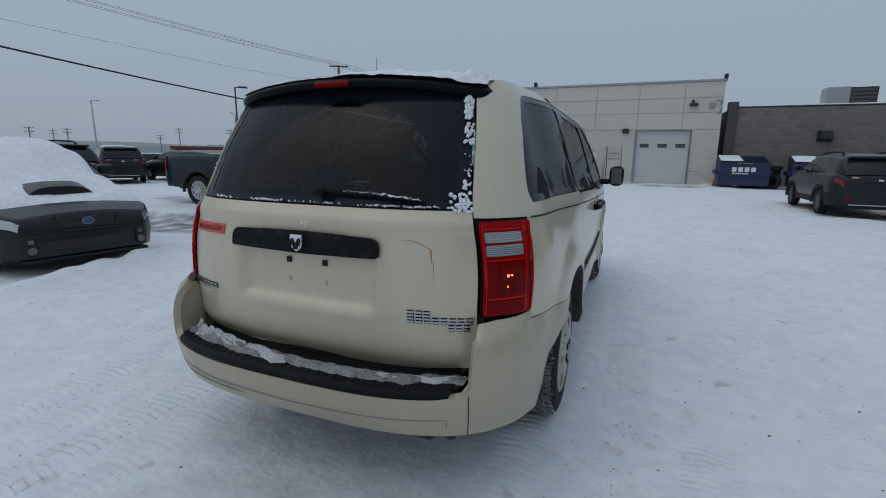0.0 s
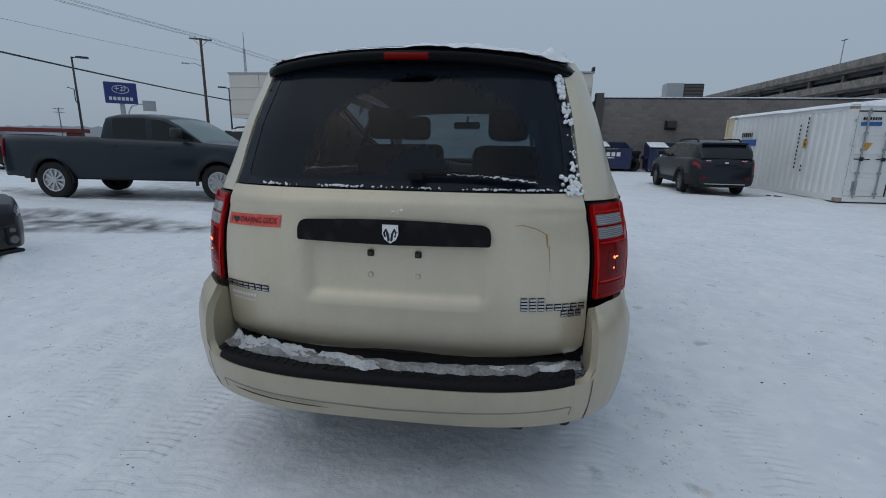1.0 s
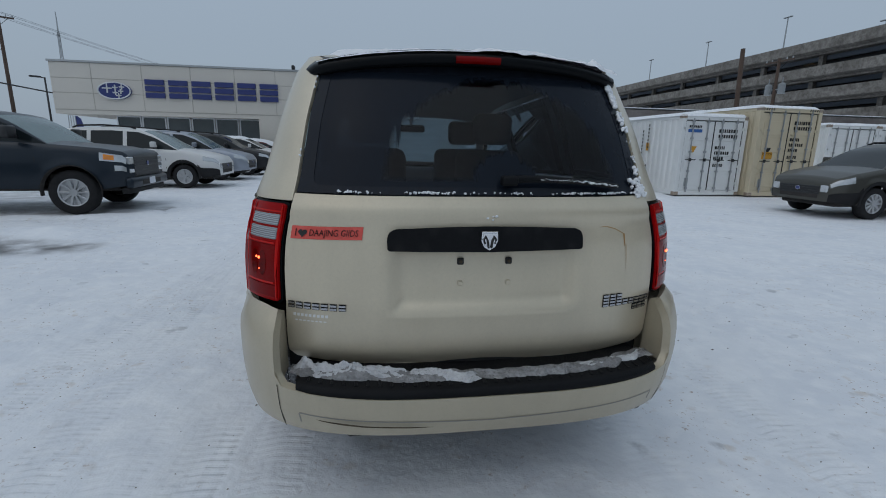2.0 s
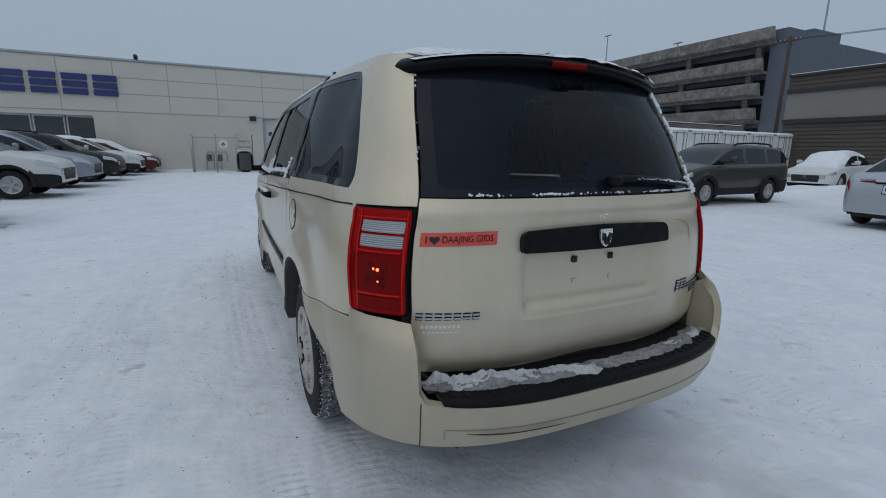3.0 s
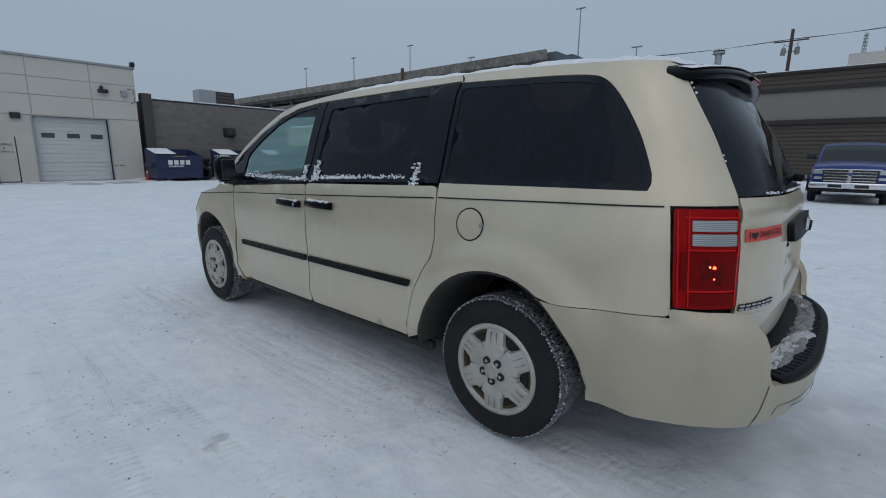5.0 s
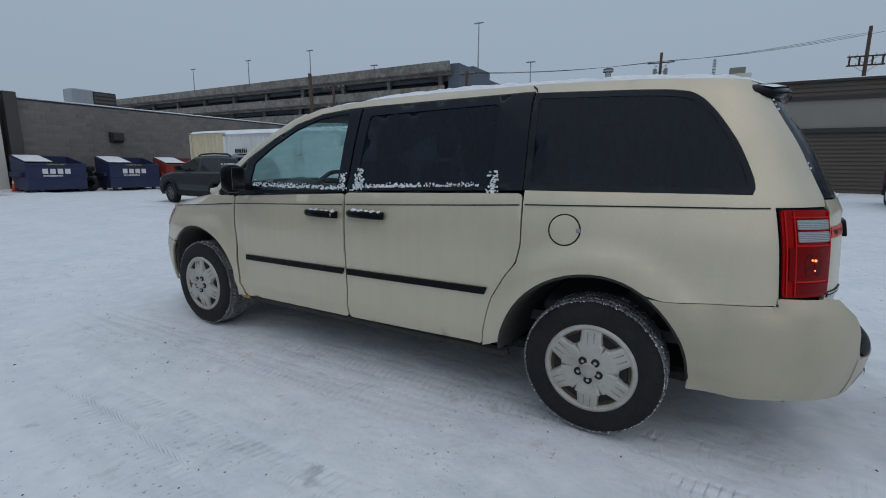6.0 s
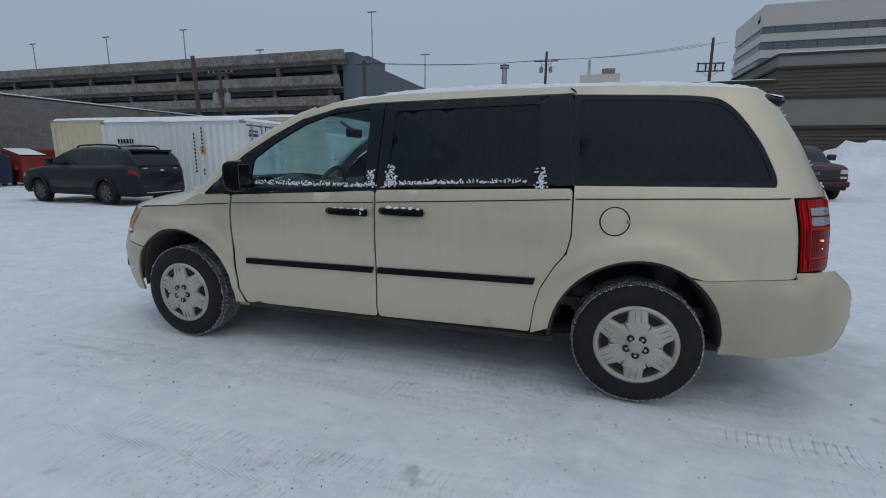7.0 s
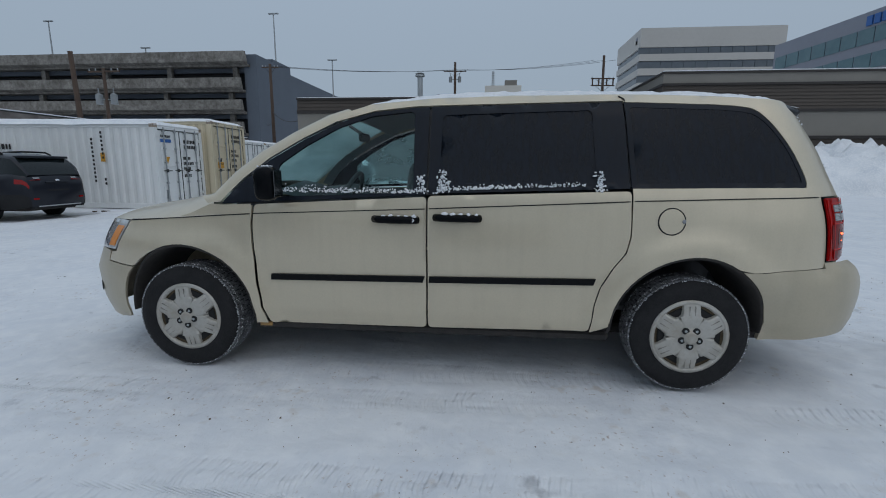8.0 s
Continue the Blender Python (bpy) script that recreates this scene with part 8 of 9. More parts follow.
    def slab(nm, x0, x1, z0, z1, material, host, out=0.012, label="", bevel=0.008, deep=0.10):
        """A raised piece that follows the slope of the tail."""
        b2 = bmesh.new()
        vs2 = box(b2, (x0, 0, z0), (x1, deep, z1), bevel)
        for v in vs2:
            curve = 0.05 * (abs(v.co.x) / hz) ** 4
            v.co.y += tail_y(v.co.z) - out + curve
        return part(nm, b2, material, host, label, smooth=False)

    belt = k["top"][-3][1]
    zp = belt - 0.34 if not pick else 0.58
    if plate:
        p_ = slab("number_plate", -0.16, 0.16, zp, zp + 0.15, M["plate"], t, 0.020)
        slab("plate_frame", -0.175, 0.175, zp - 0.015, zp + 0.165, M["cladding"], t, 0.014)
        b_ = bmesh.new()
        for i in range(6):
            box(b_, (-0.12 + i * 0.042, tail_y(zp + 0.07) - 0.030, zp + 0.045), (-0.092 + i * 0.042, tail_y(zp + 0.07) - 0.019, zp + 0.105))
        part("plate_bars", b_, M["plate_ink"], p_)
    else:
        slab("plate_recess", -0.28, 0.28, zp - 0.03, zp + 0.17, M["cladding"], t, 0.004)
    if not pick:
        sedan_ = kind in ("sedan", "sport")
        for s in (-1, 1):
            x0, x1 = sorted((s * hz * 0.99, s * hz * (0.44 if sedan_ else 0.58)))
            lz = belt - (0.15 if sedan_ else 0.10)
            lamp = slab("tail_lamp", x0, x1, lz, lz + (0.115 if sedan_ else 0.15), M["tail_red"], t, 0.036)
            x0, x1 = sorted((s * hz * 0.80, s * hz * (0.47 if sedan_ else 0.60)))
            slab("reversing_lens", x0, x1, lz + 0.035, lz + 0.075, M["clear_lens"], lamp, 0.042)
            x0, x1 = sorted((s * hz * 0.93, s * hz * 0.88))
            if sedan_:
                slab("reflector", x0, x1, k["sill"] + 0.20, k["sill"] + 0.36, M["red_lens"], t, 0.030)
            else:
                x0 = min(s * hz * 0.95, s * hz * 0.76)
                slab("reflector", x0, x0 + hz * 0.19, k["sill"] + 0.22, k["sill"] + 0.26, M["red_lens"], t, 0.042)
        # lid shut line, garnish and lower apron
        slab("lid_shut", -hz * 0.84, hz * 0.84, zp - 0.065, zp - 0.055, M["seam"], t, 0.003, bevel=0.0)
        slab("lid_garnish", -hz * 0.44, hz * 0.44, zp + 0.175, zp + 0.205, M["gloss_black"] if sedan_ else body_paint, t, 0.038)
        slab("rear_badge", -0.05, 0.05, zp + 0.215, zp + 0.262, M["chrome"], t, 0.040)
        slab("lower_bumper", -hz * 0.98, hz * 0.98, k["sill"] + 0.0, k["sill"] + (0.20 if sedan_ else 0.30), M["cladding"], t, 0.034, "dark plastic lower bumper", 0.02)
        slab("bumper_strip", -hz * 0.80, hz * 0.80, k["sill"] + 0.045, k["sill"] + 0.070, M["alloy"], t, 0.042)
        slab("bumper_ledge", -hz * 0.97, hz * 0.97, k["sill"] + (0.30 if sedan_ else 0.36), k["sill"] + (0.33 if sedan_ else 0.40), body_paint, t, 0.022, bevel=0.012)
        if not sedan_:
            # lip over the rear window and its wiper
            yl = min(y_lo, tail + 0.55)
            b_ = bmesh.new()
            zl = interp(yl, rx_, rz_)
            box(b_, (-W / 2 * k["roof_w"] * 1.02, yl - 0.14, zl - 0.015), (W / 2 * k["roof_w"] * 1.02, yl + 0.10, zl + 0.045), 0.02, segs=2)
            part("roof_lip", b_, body_paint, t, smooth=True)
            b_ = bmesh.new()
            yw = tail + 0.14
            rod(b_, (0.0, yw - 0.03, belt + 0.06), (0.36, yw + 0.01, belt + 0.09), 0.012, n=6)
            part("rear_wiper", b_, M["cladding"], t)
    else:
        slab("tailgate_shut", -hz * 0.86, hz * 0.86, 0.72, 0.735, M["seam"], t, 0.004, bevel=0.0)
        slab("tailgate_handle", -0.13, 0.13, k["belt"] - 0.16, k["belt"] - 0.08, M["cladding"], t, 0.014)
    if rails:
        for s in (-1, 1):
            b_ = bmesh.new()
            ya, yb = nose - k["roof"][2][0] - 0.1, tail + 0.75
            pts_ = [(s * W / 2 * k["roof_w"] * 1.0, y, interp(y, rx_, rz_) + h) for y, h in ((ya, 0.01), (ya - 0.15, 0.055), (0.5 * (ya + yb), 0.07), (yb + 0.15, 0.065), (yb, 0.01))]
            tube(b_, pts_, 0.024, 8)
            part("roof_rail", b_, M["cladding"], t, smooth=True)
    if scoop:
        b_ = bmesh.new()
        rows_ = []
        for y, h in ((nose - 0.62, 0.0), (nose - 0.62, 0.135), (nose - 0.80, 0.150), (nose - 1.15, 0.02)):
            rows_.append([(x, y, interp(y, tx_, tz_) + 0.04 + h * max(0.0, 1 - (abs(x) / 0.36) ** 4)) for x in np.linspace(-0.36, 0.36, 13)])
        grid_mesh(b_, rows_[1:])
        part("bonnet_scoop", b_, body_paint, t, smooth=True)
        # near-black sheet across the opening, coloured as the shade inside it
        b_ = bmesh.new()
        grid_mesh(b_, [[(x * 0.94, y - 0.004 - 0.0, z) for x, y, z in rr] for rr in rows_[:2]])
        part("scoop_mouth", b_, M["seam"], t)
    # snow lying on bonnet, screen, roof
    for y0, y1, thick in snow:
        b_ = bmesh.new()
        rows_ = []
        for y in np.linspace(nose - y0, nose - y1, 40):
            zr = interp(y, rx_, rz_) if rx_[0] <= y <= rx_[-1] else -1
            zt = interp(y, tx_, tz_)
            roofy = zr > zt + 0.03
            wv = W / 2 * k["roof_w"] * 1.08 if zr > zmax - 0.12 else (half(y) * (0.93 if scoop else 0.84) if not roofy else half(y) * 0.80)
            zz = max(zr, zt) + (0.04 if roofy else 0.045)
            rr = []
            for u in np.linspace(-1, 1, 25):
                e = min(1.0, (1 - abs(u)) * 9, abs(y - (nose - y0)) * 9, abs(y - (nose - y1)) * 9)
                h = thick * e * (0.8 + 0.35 * noise.noise(Vector((u * 2, y * 2.2, y0)))) + 0.012 * noise.noise(Vector((u * 8, y * 8, 2))) * e
                if scoop:
                    e *= 1 - smoothstep(0.56, 0.44, abs(u)) * smoothstep(nose - 0.84, nose - 0.74, y)
                rr.append((u * wv * (1 + 0.02 * noise.noise(Vector((u, y * 3, 8)))), y, zz - 0.045 * u * u * (1.0 if roofy else 0.9) + h - 0.02 * (1 - e)))
            rows_.append(rr)
        grid_mesh(b_, rows_)
        bmesh.ops.recalc_face_normals(b_, faces=b_.faces)
        part("snow_cover", b_, M["snow"], t, "snow lying on the car", smooth=True)
    return t


P_GREY = paint("dark_grey_paint", (0.013, 0.015, 0.018), 0.2)
P_TRUCK = paint("blue_black_paint", (0.010, 0.018, 0.028), 0.3, dirt=0.2)
P_WHITE = paint("white_paint", (0.62, 0.62, 0.61), 0.0)
P_SILVER = paint("blue_silver_paint", (0.30, 0.33, 0.38), 0.5)
P_BLACK = paint("black_paint", (0.012, 0.013, 0.015), 0.1)
P_NAVY = paint("navy_paint", (0.010, 0.012, 0.019), 0.25, dirt=0.25)
P_OLIVE = paint("grey_green_paint", (0.072, 0.070, 0.060), 0.5)
P_PALE_SILVER = paint("silver_paint", (0.42, 0.44, 0.47), 0.5)
P_BLUE = paint("royal_blue_paint", (0.018, 0.034, 0.16), 0.4)
P_MAROON = paint("maroon_paint", (0.065, 0.014, 0.022), 0.4)
P_RED = paint("dark_red_paint", (0.095, 0.014, 0.016), 0.3)


def at(x, y, heading):
    """heading: 0 nose to +y, 90 to -x, -90 to +x."""
    return pose(x, y, 0.0, 0, 0, heading)


car(at(-6.94, 1.37, -100), "sport", P_GREY, "dark grey sedan with a bonnet scoop, half under snow", "sedan", snow=((0.36, 4.3, 0.07),), style="ten", scoop=True)
car(at(-7.68, 7.62, -85.5), "long_bed", P_TRUCK, "blue-black crew cab pickup with frosted windscreen", "pickup truck", style="ten", screen="pale_glass")
car(at(-7.15, 13.1, -90), "suv", P_WHITE, "white crossover with black cladding in a row", "suv", clad=True, rails=True, screen="pale_glass")
car(at(-7.15, 16.3, -90), "suv", P_SILVER, "blue-silver suv in the dealership row", "suv", clad=False, rails=True, screen="pale_glass")
car(at(-6.95, 19.3, -90), "suv", P_BLACK, "glossy black suv in the dealership row", "suv", rails=True)
car(at(-6.75, 22.5, -90), "wagon", P_WHITE, "white estate car with grey cladding in the row", "estate car", clad=True, style="ten", snow=((2.0, 4.2, 0.04),))
car(at(-6.3, 25.05, -90), "sedan", P_RED, "dark red sedan with snow over roof and bonnet", "sedan", snow=((0.3, 4.2, 0.12),))
car(at(6.60, 13.75, -2) @ Matrix.Scale(0.95, 4), "wagon", P_NAVY, "dirty navy estate car with black roof rails", "estate car", plate=False, clad=True, rails=True, style="dark")
car(at(11.65, 6.72, 90), "wagon", P_OLIVE, "grey-green estate car with silver and black rails", "estate car", clad=True, rails=True, style="ten")
car(at(22.2, 8.65, 96), "sedan", P_WHITE, "white sedan deep in snow, screen covered", "sedan", snow=((0.75, 4.2, 0.13),))
car(at(12.15, 1.86, -90), "sedan", P_PALE_SILVER, "silver sedan parked on packed snow", "sedan", style="five")
car(at(23.3, 2.7, 90), "suv", P_BLACK, "black suv beside the brown building", "suv", rails=True)
car(at(19.0, -1.0, 90), "pickup", P_BLUE, "royal blue pickup with a chrome grille", "pickup truck", grille="chrome", style="five")
car(at(18.1, -7.2, 90), "pickup", P_MAROON, "maroon pickup in front of a snow bank", "pickup truck", style="five")
car(at(-15.4, 5.4, 94), "wagon", P_BLACK, "black estate car with roof rails, turned away", "estate car", rails=True, plate=False)
car(at(-21.6, 12.3, 62), "wagon", P_GREY, "dark hatchback with snow on its roof", "hatchback", plate=False, snow=((2.2, 3.9, 0.03),))
car(at(-20.4, 14.7, 84), "sedan", P_BLACK, "black sedan with snow on its bonnet", "sedan", snow=((0.4, 1.1, 0.05),))


# ================= yard things =================
M["bin_blue"] = mat("blue_bin_paint", (0.012, 0.022, 0.085), 0.55, 0.1, (40, 0.2), (2, 0.35), tint=(0.05, 0.05, 0.06))
M["bin_red"] = mat("red_bin_paint", (0.30, 0.035, 0.030), 0.6, 0.05, (40, 0.2), (2, 0.3))
M["cone_orange"] = mat("cone_orange", (0.65, 0.10, 0.03), 0.6, 0, (40, 0.2), (4, 0.3))
M["caution"] = mat("caution_yellow", (0.60, 0.30, 0.03), 0.6)
M["label_blue"] = mat("label_blue", (0.03, 0.12, 0.36), 0.5)
M["yellow_ink"] = mat("yellow_ink", (0.5, 0.48, 0.12), 0.6)


def dumpster(m, paint_, label, marks=True):
    """Front-load bin: sloping top, ribs, fork pockets, open lid."""
    t = thing("dumpster", m, label, "dumpster", "dumpsters by the block wall")
    w, d, h0, h1 = 1.75, 1.45, 1.02, 1.28
    bm = bmesh.new()
    o = [(0, 0.06, 0.10), (w, 0.06, 0.10), (w, d, 0.10), (0, d, 0.10), (0, 0, h0), (w, 0, h0), (w, d, h1), (0, d, h1)]
    i = [(0.05, 0.10, 0.16), (w - 0.05, 0.10, 0.16), (w - 0.05, d - 0.05, 0.16), (0.05, d - 0.05, 0.16), (0.05, 0.05, h0), (w - 0.05, 0.05, h0), (w - 0.05, d - 0.05, h1), (0.05, d - 0.05, h1)]
    v = [bm.verts.new(p) for p in o] + [bm.verts.new(p) for p in i]
    for f in ((0, 1, 2, 3), (0, 4, 5, 1), (1, 5, 6, 2), (2, 6, 7, 3), (3, 7, 4, 0), (8, 11, 10, 9), (8, 9, 13, 12), (9, 10, 14, 13), (10, 11, 15, 14), (11, 8, 12, 15), (4, 12, 13, 5), (5, 13, 14, 6), (6, 14, 15, 7), (7, 15, 12, 4)):
        bm.faces.new([v[k] for k in f])
    bmesh.ops.recalc_face_normals(bm, faces=bm.faces)
    body = part("body", bm, paint_, t)
    for z0, z1 in ((h0 - 0.07, h0), (0.5, 0.56)):
        bm = bmesh.new()
        box(bm, (-0.02, -0.025 + (0.06 if z0 < 0.6 else 0) * 0.5, z0), (w + 0.02, 0.03, z1), 0.008)
        part("rim", bm, paint_, t)
    for x in (-0.13, w + 0.01):
        bm = bmesh.new()
        box(bm, (x, 0.25, 0.55), (x + 0.12, 1.25, 0.70), 0.01)
        part("fork_pocket", bm, paint_, t)
    for x in (0.12, w - 0.24):
        for y in (0.15, d - 0.25):
            bm = bmesh.new()
            box(bm, (x, y, 0.0), (x + 0.12, y + 0.12, 0.11), 0.01)
            part("skid", bm, M["dark_metal"], t)
    for k, ang in ((0, 0), (1, 105)):
        bm = bmesh.new()
        box(bm, (0.03, -1.36, 0.0), (w / 2 - 0.01, 0.0, 0.035), 0.008)
        lid = part("lid", bm, M["dark_metal"], t, "black plastic lid")
        lid.matrix_local = pose(k * w / 2, d + 0.02, h1 + 0.012, 10.5 if ang == 0 else 96, 0, 0)
        if ang == 0:
            bm = bmesh.new()
            rows = [[(x, y, 0.038 + 0.05 * math.sin(math.pi * (x - 0.05) / (w / 2 - 0.1)) ** 0.5 * math.sin(math.pi * (y + 1.3) / 1.25) ** 0.5 if 0.05 < x < w / 2 - 0.05 and -1.3 < y < -0.05 else 0.036) for x in np.linspace(0.05, w / 2 - 0.05, 9)] for y in np.linspace(-1.3, -0.05, 11)]
            grid_mesh(bm, rows)
            part("lid_snow", bm, M["snow"], lid, smooth=True)
    if marks:
        bm = bmesh.new()
        for j in range(4):
            box(bm, (0.44 + j * 0.22, 0.012, 0.66), (0.60 + j * 0.22, 0.018, 0.84), 0.0)
        part("company_mark", bm, M["white_ink"], t)["kind"] = "stuff"
        bars(t, (0.46, 0.018, 0.56), 1, M["white_ink"], "writing", 0.8, 0.1, 0.06, seed=4)
        words(t, "GARBAGE ONLY", (0.85, -0.032, h0 - 0.032), 0.075, M["yellow_ink"])
    return t


dumpster(pose(5.06, 23.95, 0.0, 0, 0, -2) @ Matrix.Scale(1.2, 4), M["bin_blue"], "dark blue steel dumpster with an open lid")
dumpster(pose(7.98, 23.6, 0.0, 0, 0, -6) @ Matrix.Scale(1.2, 4), M["bin_blue"], "dark blue dumpster with white marks, lid up")
dumpster(pose(10.35, 23.2, 0.0, 0, 0, -10) @ Matrix.Scale(1.2, 4), M["bin_red"], "faded red steel dumpster beside the containers", False)


def old_tyre(x, y, z, rx, ry):
    bm = bmesh.new()
    lathe(bm, [(0.09, 0.19), (0.105, 0.24), (0.10, 0.30), (0.06, 0.325), (-0.06, 0.325), (-0.10, 0.30), (-0.105, 0.24), (-0.09, 0.19), (0.0, 0.21), (0.09, 0.19)], 24)
    ob = link("old_tyre", bm, M["rubber"], smooth=True)
    ob.matrix_world = pose(x, y, z, rx, ry, 40)
    return tagged(ob, "worn black tyre in a snowy pile", "tyre", "tyres by the dumpsters")


for x, y, z, rx, ry in ((6.35, 20.2, 0.12, 0, 88), (6.45, 20.3, 0.33, 3, 84), (6.38, 20.2, 0.55, 0, 92), (6.5, 21.0, 0.12, 0, 90), (6.5, 21.0, 0.34, 0, 86), (6.40, 19.8, 0.32, 0, 8), (6.45, 21.0, 0.56, 4, 86), (6.5, 20.9, 0.78, 0, 95), (6.42, 20.25, 0.77, 4, 92), (6.46, 20.2, 0.98, 0, 86), (6.6, 20.9, 0.99, 3, 90), (6.2, 20.6, 0.32, 10, 20)):
    old_tyre(1.2 * x - 0.24, 1.2 * y + 0.486, z, rx, ry)


def cone(x, y):
    t = thing("traffic_cone", pose(x, y, 0), "orange traffic cone with a pale band", "traffic cone", "traffic cones")
    bm = bmesh.new()
    box(bm, (-0.17, -0.17, 0), (0.17, 0.17, 0.04), 0.01)
    part("base", bm, M["cone_orange"], t)
    bm = bmesh.new()
    rod(bm, (0, 0, 0.04), (0, 0, 0.66), 0.125, 0.03, 16)
    part("cone", bm, M["cone_orange"], t, smooth=True)
    bm = bmesh.new()
    rod(bm, (0, 0, 0.34), (0, 0, 0.47), 0.083, 0.063, 16)
    part("band", bm, M["white_ink"], t, smooth=True)


cone(5.15, 25.6)
cone(5.75, 25.3)


# ---- gas meter cage ----
def gas_cage():
    t = thing("meter_cage", pose(0, 0, 0), "galvanised chain-link cage round a gas meter", "fence")
    y0, y1 = FY - 1.3, FY - 0.05
    for x in (-2.5, -1.42, -0.42):
        bm = bmesh.new()
        rod(bm, (x, y0, 0), (x, y0, 1.95), 0.065 if x != -1.42 else 0.04, n=12)
        part("post", bm, M["galv"], t, smooth=True)
    for x in (-2.5, -0.42):
        for z in (0.12, 1.78):
            bm = bmesh.new()
            rod(bm, (x, y0, z), (x, y1, z), 0.024, n=8)
            part("rail", bm, M["galv"], t)
    for z in (0.12, 1.78):
        for xa, xb in ((-2.5, -1.46), (-1.38, -0.42)):
            bm = bmesh.new()
            rod(bm, (xa, y0, z), (xb, y0, z), 0.024, n=8)
            part("rail", bm, M["galv"], t)
    bm = bmesh.new()
    for xa in np.arange(-2.45, -0.45, 0.09):
        for s in (1, -1):
            x, z = xa, 0.14
            xb = xa + s * 1.62
            a, b = Vector((xa, y0, 0.14)), Vector((xb, y0, 1.76))
            lim = -0.44 if s > 0 else -2.48
            k = min(1.0, abs((lim - xa) / 1.62))
            rod(bm, a, a.lerp(b, k), 0.0035, n=3)
    mesh_ = part("chain_link", bm, M["galv"], t)
    mesh_["kind"] = "stuff"
    bm = bmesh.new()
    rod(bm, (-1.05, y0 - 0.02, 1.45), (-1.05, y0 - 0.012, 1.45), 0.22, n=24)
    s = part("round_sign", bm, M["white_ink"], t)
    bm = bmesh.new()
    for dx, dz in ((0, 0.06), (-0.06, -0.01), (0.06, -0.01), (0, -0.08)):
        box(bm, (-1.05 + dx - 0.035, y0 - 0.026, 1.45 + dz - 0.035), (-1.05 + dx + 0.035, y0 - 0.021, 1.45 + dz + 0.035))
    part("sign_marks", bm, M["dark_metal"], s)
    g = thing("gas_meter", pose(-1.55, FY - 0.6, 0), "grey gas meter with bent pipes and valves", "gas meter")
    bm = bmesh.new()
    for x in (-0.35, 0.0, 0.35):
        tube(bm, [(x, 0, 0), (x, 0, 0.9), (x + 0.1, 0, 1.05), (x + 0.25, 0, 1.05), (x + 0.32, 0, 0.9), (x + 0.32, 0, 0.55)], 0.04, 8)
    part("pipework", bm, M["galv"], g, smooth=True)
    for x in (-0.2, 0.3):
        bm = bmesh.new()
        box(bm, (x - 0.12, -0.14, 0.55), (x + 0.12, 0.14, 0.9), 0.05, segs=2)
        part("meter", bm, M["dark_metal"], g)


gas_cage()

# ---- writing on the containers ----
SX = -0.006
bars(c1, (SX, 5.35, 1.78), 1, M["ink"], "company_mark", 0.95, 0.2, 0.16, "x", 3)
bm = bmesh.new()
box(bm, (SX, 4.35, 1.48), (SX + 0.003, 5.38, 1.70))
part("blue_label", bm, M["label_blue"], c1)
for y, z0, n in ((2.02, 2.05, 11), (1.70, 2.25, 7), (1.70, 0.85, 2)):
    bm = bmesh.new()
    for i in range(n):
        box(bm, (SX, y - 0.03, z0 - i * 0.125), (SX + 0.003, y + 0.03, z0 - i * 0.125 + 0.075))
    part("number_bars", bm, M["ink"], c1)["kind"] = "stuff"
bm = bmesh.new()
box(bm, (SX, 1.64, 1.42), (SX + 0.003, 1.78, 1.68))
part("warning_label", bm, M["caution"], c1)
for c, hh in ((c1, 2.55), (c2, 2.86)):
    left = [(0.24, 1, 0.5), (0.86, 1, 0.2)]
    bars(c, (1.40, 0.012, hh - 0.52), 2, M["ink"], "number_bars", 0.75, 0.17, 0.11, seed=6)
    bars(c, (1.32, 0.012, hh - 1.05), 3, M["ink"], "number_bars", 0.55, 0.17, 0.10, seed=8)
    bars(c, (1.32, 0.012, hh - 1.62), 1, M["ink"], "number_bars", 0.45, 0.17, 0.10, seed=9)
    bm = bmesh.new()
    a = (0.52, 1.48)
    v = [bm.verts.new((a[0] + dx, 0.012, a[1] + dz)) for dx, dz in ((-0.12, 0.10), (0.12, 0.10), (0.0, -0.12))]
    bm.faces.new(v)
    part("warning_triangle", bm, M["caution"] if c is c1 else M["ink"], c)
bm = bmesh.new()
box(bm, (0.25, 0.010, 2.02), (0.76, 0.013, 2.12))
part("blue_label", bm, M["label_blue"], c1)
bars(c1, (0.28, 0.010, 2.17), 1, M["ink"], "company_mark", 0.45, 0.1, 0.07, seed=2)
bm = bmesh.new()
box(bm, (0.32, 0.010, 1.22), (0.72, 0.013, 1.44))
cl = part("caution_label", bm, M["caution"], c2)
words(cl, "CAUTION", (0.52, 0.008, 1.37), 0.085, M["ink"])
for x in (0.1, 1.9):
    bm = bmesh.new()
    for i in range(5):
        v = [bm.verts.new((x + i * 0.09 + dx, -0.003, 2.765 + dz)) for dx, dz in ((0, 0), (0.045, 0), (0.075, 0.07), (0.03, 0.07))]
        bm.faces.new(v)
    part("hazard_stripes", bm, M["ink"], c2)


